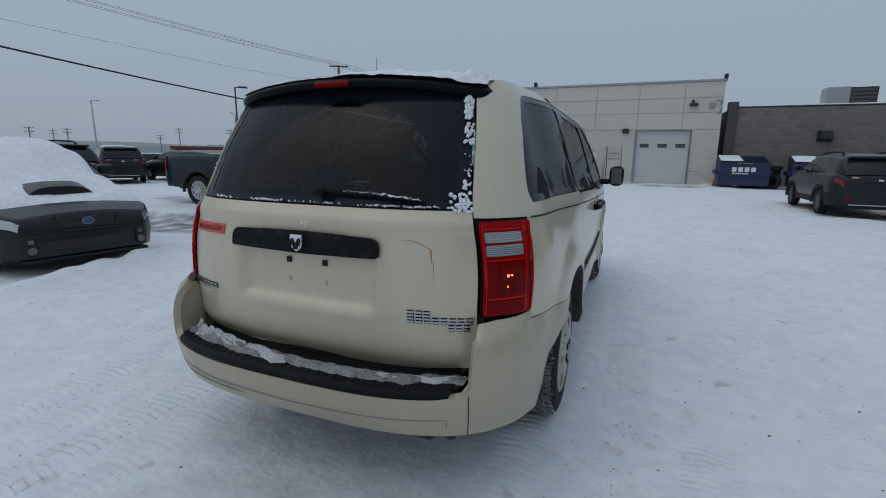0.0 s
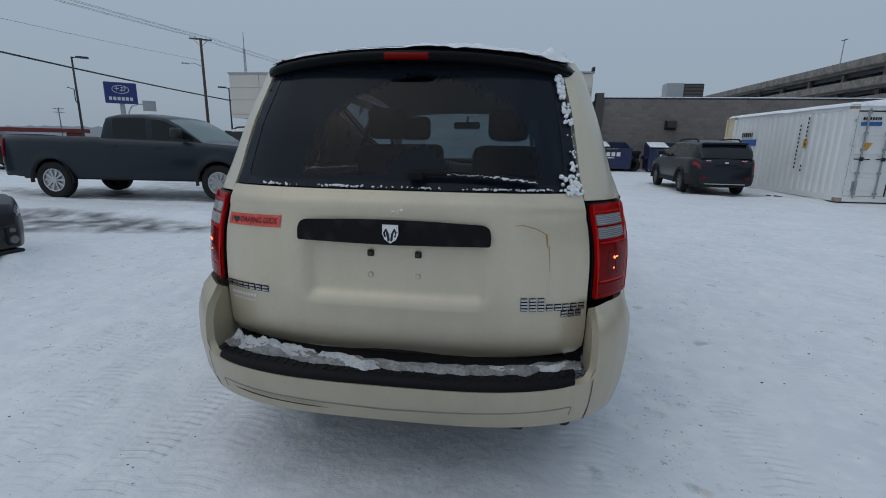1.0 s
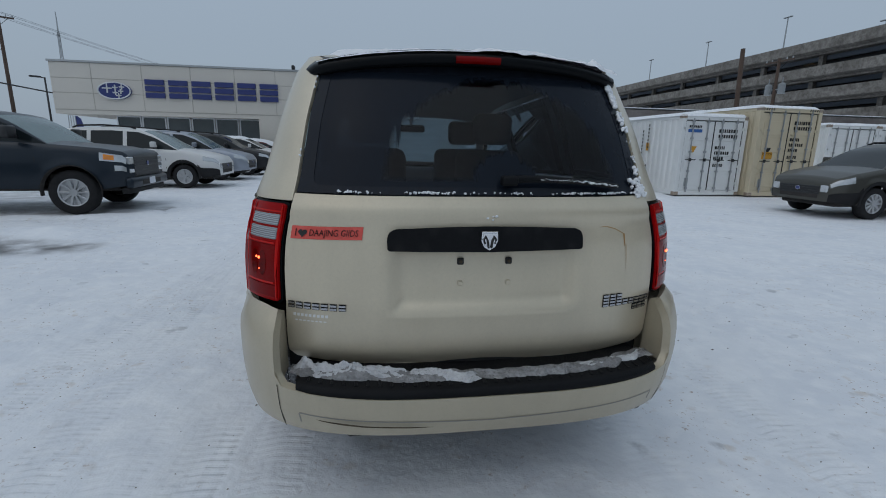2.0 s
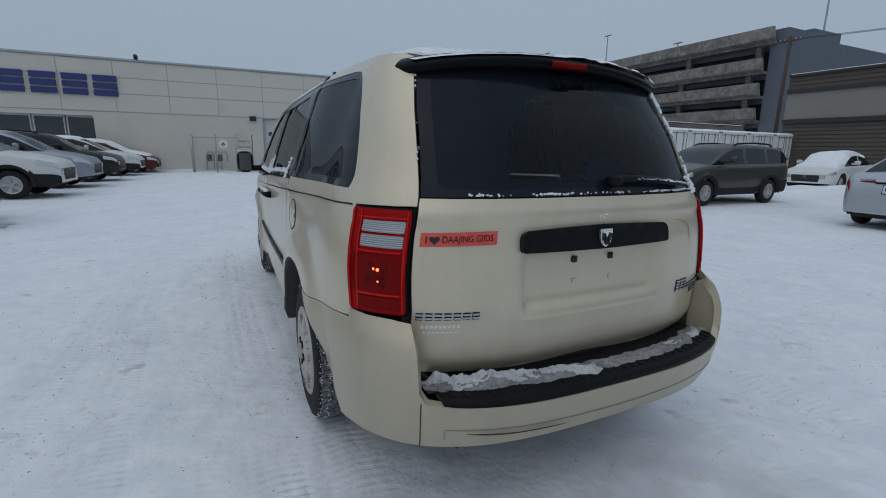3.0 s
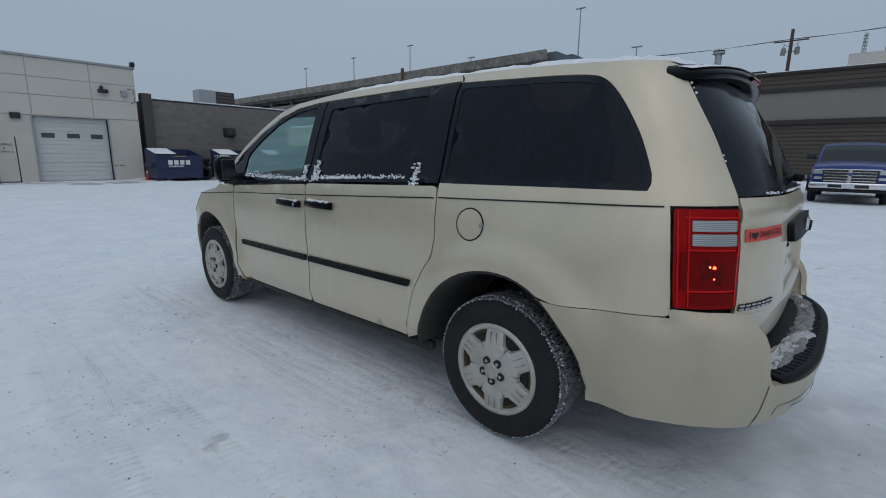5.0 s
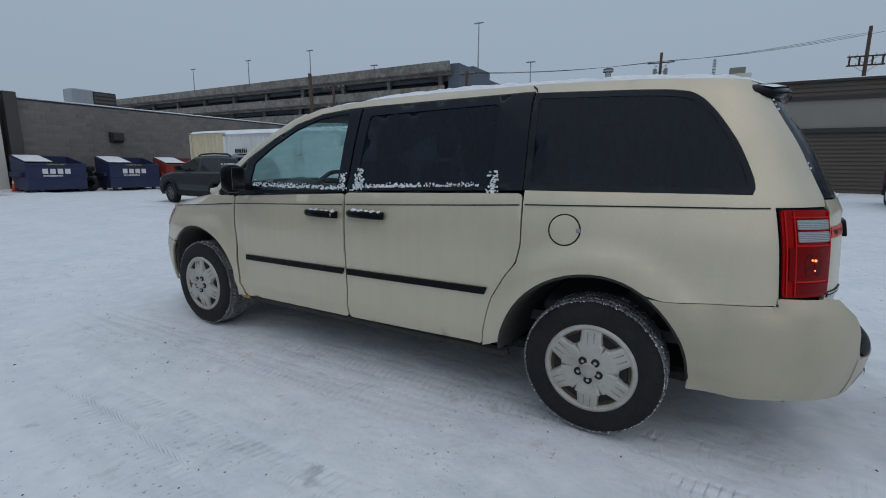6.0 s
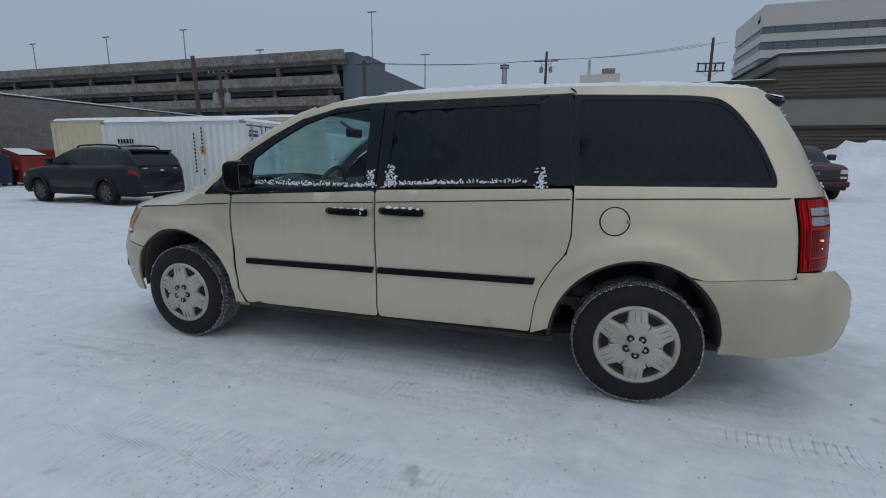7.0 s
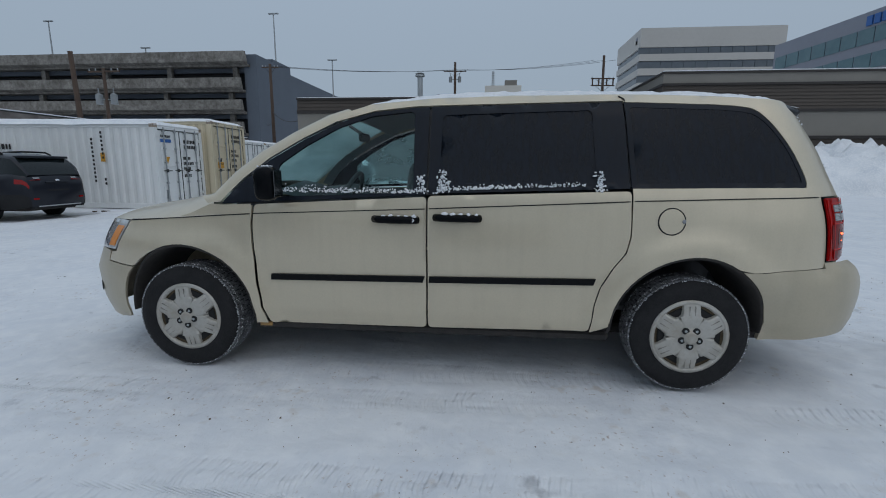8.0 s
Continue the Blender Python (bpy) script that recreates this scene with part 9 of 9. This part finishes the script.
# ---- poles, wires, lamps ----
def lamp_post(x, y, h, label, arm=0.9, ang=0, r=0.09, mat_="dark_metal", head=True):
    t = thing("lamp_post", pose(x, y, 0, 0, 0, ang), label, "lamp post")
    bm = bmesh.new()
    rod(bm, (0, 0, 0), (0, 0, h), r, r * 0.6, 10)
    part("pole", bm, M[mat_], t, smooth=True)
    if head:
        bm = bmesh.new()
        rod(bm, (0, 0, h - 0.05), (arm, 0, h), r * 0.4, n=6)
        part("arm", bm, M[mat_], t)
        bm = bmesh.new()
        box(bm, (arm - 0.1, -0.16, h - 0.05), (arm + 0.55, 0.16, h + 0.06), 0.03)
        part("lamp_head", bm, M[mat_], t)
    return t


p = lamp_post(-26.2, 24.3, 6.1, "slim dark lamp post beside the yard", 0.3, 40, 0.085)
bm = bmesh.new()
tube(bm, [(0, 0, 3.3), (-0.12, 0, 3.5), (-0.12, 0, 4.2), (-0.45, 0, 4.3)], 0.03)
part("camera_bracket", bm, M["dark_metal"], p)
p = lamp_post(-23.2, 36.0, 5.6, "slim dark lamp post near the showroom", 0.3, -140, 0.085)
lamp_post(-75.7, 44.5, 9.0, "tall grey lamp post in the haze", 0.5, 60, 0.16, "galv")
for i, (y, x, h) in enumerate(((104.7, 80, 27.1), (83.0, 80, 27.2), (64.3, 80, 22.2), (39.6, 80, 27.4), (30.6, 84, 20.4), (81, 95, 24), (128, 80, 27))):
    b0 = 15.0 if y > 36 else 0.0
    t = thing("roof_lamp_post", pose(x, y, b0), "thin lamp post on the car park roof", "lamp post", "roof lamp posts")
    bm = bmesh.new()
    rod(bm, (0, 0, 0), (0, 0, h - b0), 0.16, 0.10, 8)
    part("pole", bm, M["galv"], t)
    bm = bmesh.new()
    box(bm, (-0.2, -0.9, h - b0), (0.2, 0.9, h - b0 + 0.18), 0.03)
    part("lamp_head", bm, M["galv"], t)


M["can_grey"] = mat("transformer_grey", (0.26, 0.28, 0.29), 0.6, 0.1, (30, 0.2), (3, 0.3))


def utility_pole(x, y, h, ang, label, arms=((0.25, 1.2),), cans=0, r=0.16, lean=0.0, wood="wood_pole"):
    t = thing("utility_pole", pose(x, y, 0, lean, 0, ang), label, "utility pole")
    bm = bmesh.new()
    rod(bm, (0, 0, 0), (0, 0, h), r, r * 0.72, 12)
    part("pole", bm, M[wood], t, smooth=True)
    for dz, w in arms:
        bm = bmesh.new()
        box(bm, (-w, -0.06, h - dz - 0.06), (w, 0.06, h - dz + 0.06), 0.01)
        arm = part("crossarm", bm, M[wood], t)
        for k in (-0.9, -0.5, 0.5, 0.9):
            bm = bmesh.new()
            rod(bm, (w * k, 0, h - dz + 0.06), (w * k, 0, h - dz + 0.22), 0.05, 0.035, 8)
            part("insulator", bm, M["galv"], arm)
        for s in (-1, 1):
            bm = bmesh.new()
            rod(bm, (0, 0, h - dz - 0.7), (s * w * 0.6, 0, h - dz - 0.06), 0.02, n=5)
            part("brace", bm, M["dark_metal"], arm)
    for k in range(cans):
        s = -1 if k % 2 else 1
        bm = bmesh.new()
        rod(bm, (s * 0.62, 0, h - 2.65), (s * 0.62, 0, h - 1.95), 0.24, n=14)
        rod(bm, (s * 0.62, 0, h - 1.95), (s * 0.62, 0, h - 1.85), 0.24, 0.10, n=14)
        rod(bm, (s * 0.62, 0, h - 1.85), (s * 0.62, 0, h - 1.45), 0.04, n=6)
        rod(bm, (0, 0, h - 2.3), (s * 0.6, 0, h - 2.3), 0.05, n=6)
        part("transformer", bm, M["can_grey"], t, smooth=False)
    return t


# distance haze is mixed into this grey pole colour
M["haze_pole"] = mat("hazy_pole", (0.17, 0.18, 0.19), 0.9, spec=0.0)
u1 = utility_pole(-30.2, 43.2, 11.1, 33, "wooden power pole with one crossarm", ((0.12, 1.0),))
bm = bmesh.new()
tube(bm, [(0, 0, 8.4), (-0.8, 0, 8.7), (-1.3, 0, 8.62)], 0.04)
box(bm, (-1.9, -0.12, 8.55), (-1.25, 0.12, 8.68), 0.03)
part("street_lamp_arm", bm, M["galv"], u1)
utility_pole(25.8, 28.4, 8.5, 90, "bare leaning wooden pole stub", (), 0, 0.20, -2)
utility_pole(30.6, 30.6, 8.5, 90, "wooden pole with two grey transformers", ((0.25, 1.3),), 2)
utility_pole(46.1, 24.7, 11.9, 95, "brown wooden pole against the car park wall", ((0.35, 0.9),), 0, 0.2)
utility_pole(63.3, 6.2, 15.4, 92, "wooden pole with crossarm and paired transformers", ((1.2, 1.55),), 2, 0.22)
h = utility_pole(55.0, -12.0, 14.2, 95, "tall power pole with double crossarms", ((2.6, 1.4), (3.4, 1.4)), 0, 0.2, 1.5)
bm = bmesh.new()
for k in (-0.9, -0.35, 0.35, 0.9):
    box(bm, (k * 1.35 - 0.06, -0.08, 14.2 - 3.4), (k * 1.35 + 0.06, 0.08, 14.2 - 2.6))
part("arm_links", bm, M["wood_pole"], h)
mast = thing("radio_mast", pose(-39.2, 67.0, 0), "thin lattice radio mast far off", "mast")
for k in range(3):
    bm = bmesh.new()
    a = k * math.tau / 3
    rod(bm, (0.35 * math.cos(a), 0.35 * math.sin(a), 0), (0.12 * math.cos(a), 0.12 * math.sin(a), 14.5), 0.05, n=5)
    part("leg", bm, M["galv"], mast)
bm = bmesh.new()
for i in range(24):
    z = i * 0.6
    q = 0.35 - 0.23 * z / 14.5
    for k in range(3):
        a, b = k * math.tau / 3, (k + 1) * math.tau / 3
        rod(bm, (q * math.cos(a), q * math.sin(a), z), (q * math.cos(b), q * math.sin(b), z + 0.6), 0.02, n=3)
rod(bm, (0, 0, 14.0), (0, 0, 16.9), 0.09, 0.05, 6)
part("lattice", bm, M["galv"], mast)
rng = random.Random(31)
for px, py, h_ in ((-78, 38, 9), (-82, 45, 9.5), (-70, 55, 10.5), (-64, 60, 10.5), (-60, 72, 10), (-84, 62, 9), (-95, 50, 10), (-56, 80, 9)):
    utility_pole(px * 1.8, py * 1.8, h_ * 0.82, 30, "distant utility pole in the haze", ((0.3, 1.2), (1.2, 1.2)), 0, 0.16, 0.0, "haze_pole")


def cable(name, a, b, sag, r, label):
    a, b = Vector(a), Vector(b)
    bm = bmesh.new()
    pts = []
    for k in np.linspace(0, 1, 25):
        q = a.lerp(b, k)
        pts.append((q.x, q.y, q.z - sag * 4 * k * (1 - k)))
    tube(bm, pts, r, 5)
    return tagged(link(name, bm, M["wire"]), label, "cable")


cable("overhead_cable", (-19.6, -6.0, 6.0), (-17.2, 26.6, 3.75), 0.35, 0.035, "thick black cable strung to the showroom")
for dx, dz in ((-0.9, 0.12), (-0.45, 0.12), (0.45, 0.12), (0.9, 0.12)):
    cable("power_line", (-40 + dx, -12, 13.4), (-30.2 + dx * 0.85, 43.2 + dx * 0.5, 11.1 + dz), 0.8, 0.012, "thin overhead power line")
    cable("power_line", (-30.2 + dx * 0.85, 43.2 + dx * 0.5, 11.1 + dz), (-18 + dx, 110, 12.0), 1.0, 0.012, "thin overhead power line")
cable("telephone_line", (-40, -12, 11.2), (-30.2, 43.2, 9.0), 0.9, 0.010, "thin overhead telephone line")
for dy in (-1.3, 0.0, 1.3):
    cable("power_line", (63.3, 6.2 + dy, 14.4), (55.0, -12.0 + dy, 13.6), 0.4, 0.016, "thin overhead power line")
    cable("power_line", (63.3, 6.2 + dy, 14.4), (46.2, 24.7 + dy * 0.5, 11.7), 0.4, 0.016, "thin overhead power line")
cable("service_drop", (46.1, 24.7, 7.0), (30.3, 15.1, 4.6), 0.5, 0.03, "dark service cable to the brown building")
cable("service_drop", (46.1, 24.7, 6.2), (66, 35.2, 7.5), 0.4, 0.03, "dark service cable to the car park")

# pylon sign: blue box on a pale post, marks as plain shapes
t = thing("pylon_sign", pose(-27.3, 29.0, 0, 0, 0, 41), "dark blue dealership sign box on a pale post", "sign")
bm = bmesh.new()
box(bm, (-0.16, -0.1, 0), (0.16, 0.1, 3.75), 0.02)
part("post", bm, M["galv"], t)
bm = bmesh.new()
box(bm, (-0.98, -0.22, 3.72), (0.98, 0.22, 5.17), 0.04)
sb = part("sign_box", bm, M["sign_blue"], t)
bm = bmesh.new()
ring = [(0.50 * math.cos(a), -0.235, 4.68 + 0.27 * math.sin(a)) for a in np.linspace(0, math.tau, 33)]
tube(bm, ring, 0.02, 5)
for x, z, s in ((-0.22, 4.74, 0.14), (0.05, 4.62, 0.08), (0.22, 4.66, 0.08), (0.1, 4.80, 0.08), (0.28, 4.80, 0.08)):
    for a, b in ((s, 0.018), (0.018, s)):
        box(bm, (x - a, -0.24, z - b), (x + a, -0.225, z + b))
part("emblem", bm, M["sign_white"], sb)
bm = bmesh.new()
for i in range(6):
    box(bm, (-0.74 + i * 0.25, -0.235, 3.93), (-0.56 + i * 0.25, -0.22, 4.16))
part("letter_blocks", bm, M["sign_white"], sb)
t = thing("street_sign", pose(-37.3, 44.0, 0, 0, 0, 41), "grey back of a road sign on a curved post", "sign")
bm = bmesh.new()
box(bm, (-0.6, -0.04, 4.1), (0.6, 0.0, 5.15))
part("sign_plate", bm, M["galv"], t)
bm = bmesh.new()
tube(bm, [(-1.9, 0.05, 0), (-1.9, 0.05, 3.9), (-1.6, 0.05, 4.5), (-1.0, 0.05, 4.75), (-0.5, 0.05, 4.75)], 0.07, 8)
part("post", bm, M["galv"], t)
t = thing("feather_flag", pose(-20.5, 34.0, 0), "dark blue feather flag on a thin pole", "flag")
bm = bmesh.new()
rod(bm, (0, 0, 0), (0, 0, 2.9), 0.025, n=6)
part("pole", bm, M["galv"], t)
bm = bmesh.new()
rows = [[(x * w, 0.02 * math.sin(z * 3), z) for x in (0, 0.5, 1.0)] for z, w in ((0.9, 0.30), (1.6, 0.42), (2.3, 0.45), (2.75, 0.34), (2.92, 0.1))]
grid_mesh(bm, rows)
part("cloth", bm, M["sign_blue"], t)

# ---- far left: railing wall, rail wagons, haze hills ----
# pale greys with the haze painted in; the air itself is clear
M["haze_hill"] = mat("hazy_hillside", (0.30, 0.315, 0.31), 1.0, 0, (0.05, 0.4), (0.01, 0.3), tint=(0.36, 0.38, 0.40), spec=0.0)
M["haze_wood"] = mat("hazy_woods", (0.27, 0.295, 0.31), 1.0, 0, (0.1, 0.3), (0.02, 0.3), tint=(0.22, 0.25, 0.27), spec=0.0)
M["wagon_red"] = mat("rail_wagon", (0.16, 0.045, 0.045), 0.8, 0, (2, 0.2), (0.4, 0.3), spec=0.1)
t = thing("screen_fence", pose(0, 0, 0), "long dark screen fence with snow on top", "fence")
a, b = Vector((-62, 2, 0)), Vector((-28, 40, 0))
n = 22
for k in range(n):
    p0, p1 = a.lerp(b, k / n), a.lerp(b, (k + 0.985) / n)
    d = (p1 - p0).normalized()
    ang = math.degrees(math.atan2(d.y, d.x))
    bm = bmesh.new()
    box(bm, (0, -0.04, 0), ((p1 - p0).length, 0.04, 1.22), 0.01)
    o = part("fence_panel", bm, M["dark_metal"], t)
    o.matrix_local = pose(p0.x, p0.y, 0, 0, 0, ang)
    bm = bmesh.new()
    box(bm, (0, -0.09, 1.22), ((p1 - p0).length, 0.09, 1.33), 0.04)
    o = part("snow_cap", bm, M["snow"], t)
    o.matrix_local = pose(p0.x, p0.y, 0, 0, 0, ang)
for k, (x, y) in enumerate(((-104, 38), (-76, 66))):
    bm = bmesh.new()
    box(bm, (-7, -1.4, 1.95), (7, 1.4, 2.6), 0.05)
    for i in range(7):
        box(bm, (-6.9 + i * 2.3 - 0.1, -1.5, 1.95), (-6.9 + i * 2.3 + 0.1, -1.4, 2.55))
    for xx in (-5, 5):
        box(bm, (xx - 1.2, -1.0, 0.0), (xx + 1.2, 1.0, 1.96), 0.1)
    o = link("rail_wagon", bm, M["wagon_red"])
    o.matrix_world = pose(x, y, 0, 0, 0, 47)
    tagged(o, "dull red flat rail wagon in the haze", "rail wagon")
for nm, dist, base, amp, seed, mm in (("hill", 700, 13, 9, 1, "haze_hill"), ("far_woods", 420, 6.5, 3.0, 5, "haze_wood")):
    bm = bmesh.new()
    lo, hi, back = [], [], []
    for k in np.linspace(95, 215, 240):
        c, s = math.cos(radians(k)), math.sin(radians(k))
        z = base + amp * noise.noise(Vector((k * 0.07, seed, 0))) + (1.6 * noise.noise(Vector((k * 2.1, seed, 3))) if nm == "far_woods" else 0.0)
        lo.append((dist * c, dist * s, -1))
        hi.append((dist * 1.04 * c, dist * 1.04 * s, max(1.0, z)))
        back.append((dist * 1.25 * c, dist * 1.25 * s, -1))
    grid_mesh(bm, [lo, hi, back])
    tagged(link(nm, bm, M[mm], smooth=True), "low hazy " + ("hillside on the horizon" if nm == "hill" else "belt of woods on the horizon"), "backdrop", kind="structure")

# ---- towers ----
M["tower_white"] = mat("pale_tower_panel", (0.50, 0.48, 0.45), 0.8, 0, (1, 0.1), (0.05, 0.1))
M["tower_glass"] = mat("tower_glass", (0.12, 0.14, 0.16), 0.15, 0, (0.6, 0.3), (0.1, 0.2))
M["grey_panel"] = mat("grey_tower_panel", (0.25, 0.26, 0.30), 0.7, 0, (1, 0.1), (0.05, 0.1))
M["teal_glass"] = mat("teal_glass", (0.08, 0.15, 0.17), 0.15, 0, (0.4, 0.4), (0.1, 0.3), tint=(0.16, 0.24, 0.26))
t = thing("office_tower", pose(0, 0, 0), "pale banded office tower in the haze", "building")
x0, x1, y0, y1 = 150, 176, -85, -43.5
wall_box("core", (x0 + 0.5, y0 + 0.5, 0), (x1, y1 - 0.5, 37.5), M["tower_glass"], t, "dark window bands")
wall_box("crown", (x0, y0, 37.0), (x1, y1, 42.5), M["tower_white"], t)
for i in range(9):
    z = 33.1 - i * 4.15
    if z > 0:
        wall_box("spandrel", (x0, y0, z), (x1, y1, z + 2.0), M["tower_white"], t)
for i in range(9):
    z = 35.1 - i * 4.15
    for j in range(12):
        yy = y0 + 1.2 + j * 3.4
        wall_box("window", (x0 + 0.35, yy, z), (x0 + 0.6, yy + 3.2, z + 1.9), M["tower_glass"], t)
bm = bmesh.new()
for dz, dy in ((1.2, 0), (0.2, 0.6), (0.2, -0.6)):
    box(bm, (x0 + 3, y1, 38.5 + dz), (x0 + 4.5, y1 + 0.1, 39.4 + dz))
part("logo_panel", bm, M["grey_panel"], t)
t = thing("office_block", pose(112, -61.5, 0, 0, 0, 0), "grey panelled office block with teal window bands", "building")
# front face runs towards the viewer
ang = math.degrees(math.atan2(-2.6, -26))
t.matrix_world = pose(112, -61.5, 0, 0, 0, ang)
wall_box("wall", (0, 0, 0), (70, 26, 28.0), M["grey_panel"], t)
for i in range(6):
    z = 22.6 - i * 4.3
    for j in range(20):
        xx = 0.8 + j * 3.45
        wall_box("window", (xx, -0.12, z), (xx + 3.2, 0.0, z + 2.6), M["teal_glass"], t)
bm = bmesh.new()
for i in range(4):
    box(bm, (23.0 + i * 1.5, -0.3, 25.6), (24.1 + i * 1.5, 0, 27.2))
part("logo_blocks", bm, M["label_blue"], t)
t = thing("penthouse_block", pose(106.3, 0, 0), "low beige rooftop block with an aerial", "building")
wall_box("wall", (0, -5.6, 0), (12, 2.6, 19.3), M["tan_wall"] if "tan_wall" in M else M["stucco"], t)
wall_box("plant_box", (1, -4.6, 19.3), (4, -1.9, 20.6), M["tan_band"], t)
bm = bmesh.new()
for k in range(3):
    a = k * math.tau / 3
    rod(bm, (2 + 0.3 * math.cos(a), 0.8 + 0.3 * math.sin(a), 19.3), (2 + 0.15 * math.cos(a), 0.8 + 0.15 * math.sin(a), 22.8), 0.06, n=4)
for i in range(6):
    box(bm, (1.65, 0.45, 19.6 + i * 0.55), (2.35, 1.15, 19.68 + i * 0.55))
part("aerial", bm, M["galv"], t)

# ---- ploughed snow banks ----
def snow_bank(name, cx, cy, lx, ly, h, seed, label):
    bm = bmesh.new()
    rows = []
    for u in np.linspace(-1, 1, 90):
        row = []
        for v in np.linspace(-1, 1, 60):
            r = (abs(u) ** 2.6 + abs(v) ** 2.4)
            base = max(0.0, 1 - r) ** 0.55
            q = Vector((cx + u * lx, cy + v * ly, seed))
            f = 0.78 + 0.30 * noise.noise(q * 0.45) + 0.20 * noise.noise(q * 1.3) + 0.13 * noise.noise(q * 3.1) + 0.07 * noise.noise(q * 7.0)
            row.append((cx + u * lx, cy + v * ly, -0.03 + h * base * max(0.15, f)))
        rows.append(row)
    grid_mesh(bm, rows)
    bmesh.ops.recalc_face_normals(bm, faces=bm.faces)
    return tagged(link(name, bm, M["snow"], smooth=True), label, "snow bank")


snow_bank("snow_bank", 25.0, -21.5, 5.0, 13.5, 3.0, 2.0, "high lumpy bank of ploughed snow by the building")
snow_bank("snow_bank", 26.5, 4.5, 2.2, 6.0, 0.5, 6.0, "low ridge of ploughed snow along the wall")
snow_bank("snow_bank", 20.2, 7.6, 3.6, 1.3, 0.35, 9.0, "soft snow heaped round a buried car")

# ---- grit on the snow ----
rng = random.Random(77)
verts, faces = [], []
for i in range(1500):
    x, y = rng.uniform(-6.5, 4.5), rng.uniform(-3.8, 6.5)
    if abs(x) < 0.95 and -1.1 < y < 4.0:
        continue
    s = rng.uniform(0.0015, 0.0048) * (1.6 if rng.random() < 0.06 else 1)
    z, k = ground_height(x, y) + s * 0.3, len(verts)
    verts += [(x + s * 1.4, y, z), (x + s * 0.3, y + s, z), (x - s * 1.2, y + s * 0.4, z), (x - s * 0.7, y - s, z), (x + s * 0.1, y, z + s * 0.8), (x, y, z - s)]
    for q in range(4):
        faces += [(k + q, k + (q + 1) % 4, k + 4), (k + (q + 1) % 4, k + q, k + 5)]
grit_mesh = bpy.data.meshes.new("grit")
grit_mesh.from_pydata(verts, [], faces)
M["grit"] = mat("road_grit", (0.15, 0.11, 0.085), 0.9, 0, (40, 0.4), (8, 0.6), tint=(0.04, 0.03, 0.025))
grit_mesh.materials.append(M["grit"])
tagged(new("grit", grit_mesh), "dark road grit scattered on packed snow", "grit", kind="stuff")

# ---- concrete blocks of the wall next door (last: many pieces) ----
def block_courses():
    y = 26.6
    rng = random.Random(9)
    me = bpy.data.meshes.new("concrete_block")
    b = bmesh.new()
    box(b, (0.003, -0.004, 0.003), (0.397, 0.05, 0.197), 0.004)
    b.to_mesh(me)
    b.free()
    me.materials.append(M["block"])
    verts, faces = [], []
    n = 0
    for row in range(20):
        z = row * 0.2
        off = 0.2 if row % 2 else 0.0
        for col in range(96):
            x = 5.95 + col * 0.4 - off
            if x < 5.95 - 0.01:
                continue
            if 6.0 < x < 14.6 and 1.3 < z < 4.0 and n < 300:
                o = new("concrete_block", me)
                o.parent = block_building
                o.location = (x, y + rng.uniform(-0.003, 0.003), z)
                n += 1
            else:
                d = rng.uniform(-0.003, 0.003)
                k, x0, x1, y0, z0, z1 = len(verts), x + 0.003, x + 0.397, y - 0.004 + d, z + 0.003, z + 0.197
                verts += [(x0, y0, z0), (x1, y0, z0), (x1, y0, z1), (x0, y0, z1), (x0, y + 0.05, z0), (x1, y + 0.05, z0), (x1, y + 0.05, z1), (x0, y + 0.05, z1)]
                faces += [(k, k + 1, k + 2, k + 3), (k + 1, k + 5, k + 6, k + 2), (k + 4, k, k + 3, k + 7), (k + 3, k + 2, k + 6, k + 7), (k + 4, k + 5, k + 1, k)]
    me2 = bpy.data.meshes.new("block_infill")
    me2.from_pydata(verts, [], faces)
    me2.materials.append(M["block_rest"])
    o = new("block_infill", me2)
    o.parent = block_building
    o["kind"] = "stuff"


def random_tone(m, amount, island=False):
    """Vary a material's tone piece by piece."""
    n, l = m.node_tree.nodes, m.node_tree.links
    p = n["Principled BSDF"]
    src = p.inputs["Base Color"].links[0].from_socket
    hs = n.new("ShaderNodeHueSaturation")
    if island:
        r = n.new("ShaderNodeNewGeometry").outputs["Random Per Island"]
    else:
        r = n.new("ShaderNodeObjectInfo").outputs["Random"]
    mr = n.new("ShaderNodeMapRange")
    mr.inputs["To Min"].default_value, mr.inputs["To Max"].default_value = 1 - amount, 1 + amount
    l.new(r, mr.inputs["Value"])
    l.new(mr.outputs[0], hs.inputs["Value"])
    l.new(src, hs.inputs["Color"])
    l.new(hs.outputs[0], p.inputs["Base Color"])


M["block_rest"] = mat("concrete_block_rest", (0.222, 0.204, 0.192), 0.95, 0, (30, 0.25), (0.45, 0.9), bump=0.5, bump_scale=50, tint=(0.10, 0.088, 0.085))
random_tone(M["block"], 0.12)
random_tone(M["block_rest"], 0.12, True)
block_courses()


# scraps of wood and ice lying by the containers
M["scrap"] = mat("wet_scrap_wood", (0.07, 0.045, 0.032), 0.8)
for x, y, w, d, ang in ((9.62, 13.05, 0.42, 0.10, 20), (8.0, 11.9, 0.16, 0.09, 50), (8.15, 11.7, 0.22, 0.06, -15)):
    bm = bmesh.new()
    box(bm, (-w / 2, -d / 2, -0.02), (w / 2, d / 2, 0.05), 0.01)
    for v in bm.verts:
        v.co.z += 0.02 * noise.noise(v.co * 9)
    o = link("wood_scrap", bm, M["scrap"])
    o.matrix_world = pose(x, y, ground_height(x, y), 0, 4, ang)
    tagged(o, "dark scrap of wood lying on the snow", "wood scrap", "wood scraps")
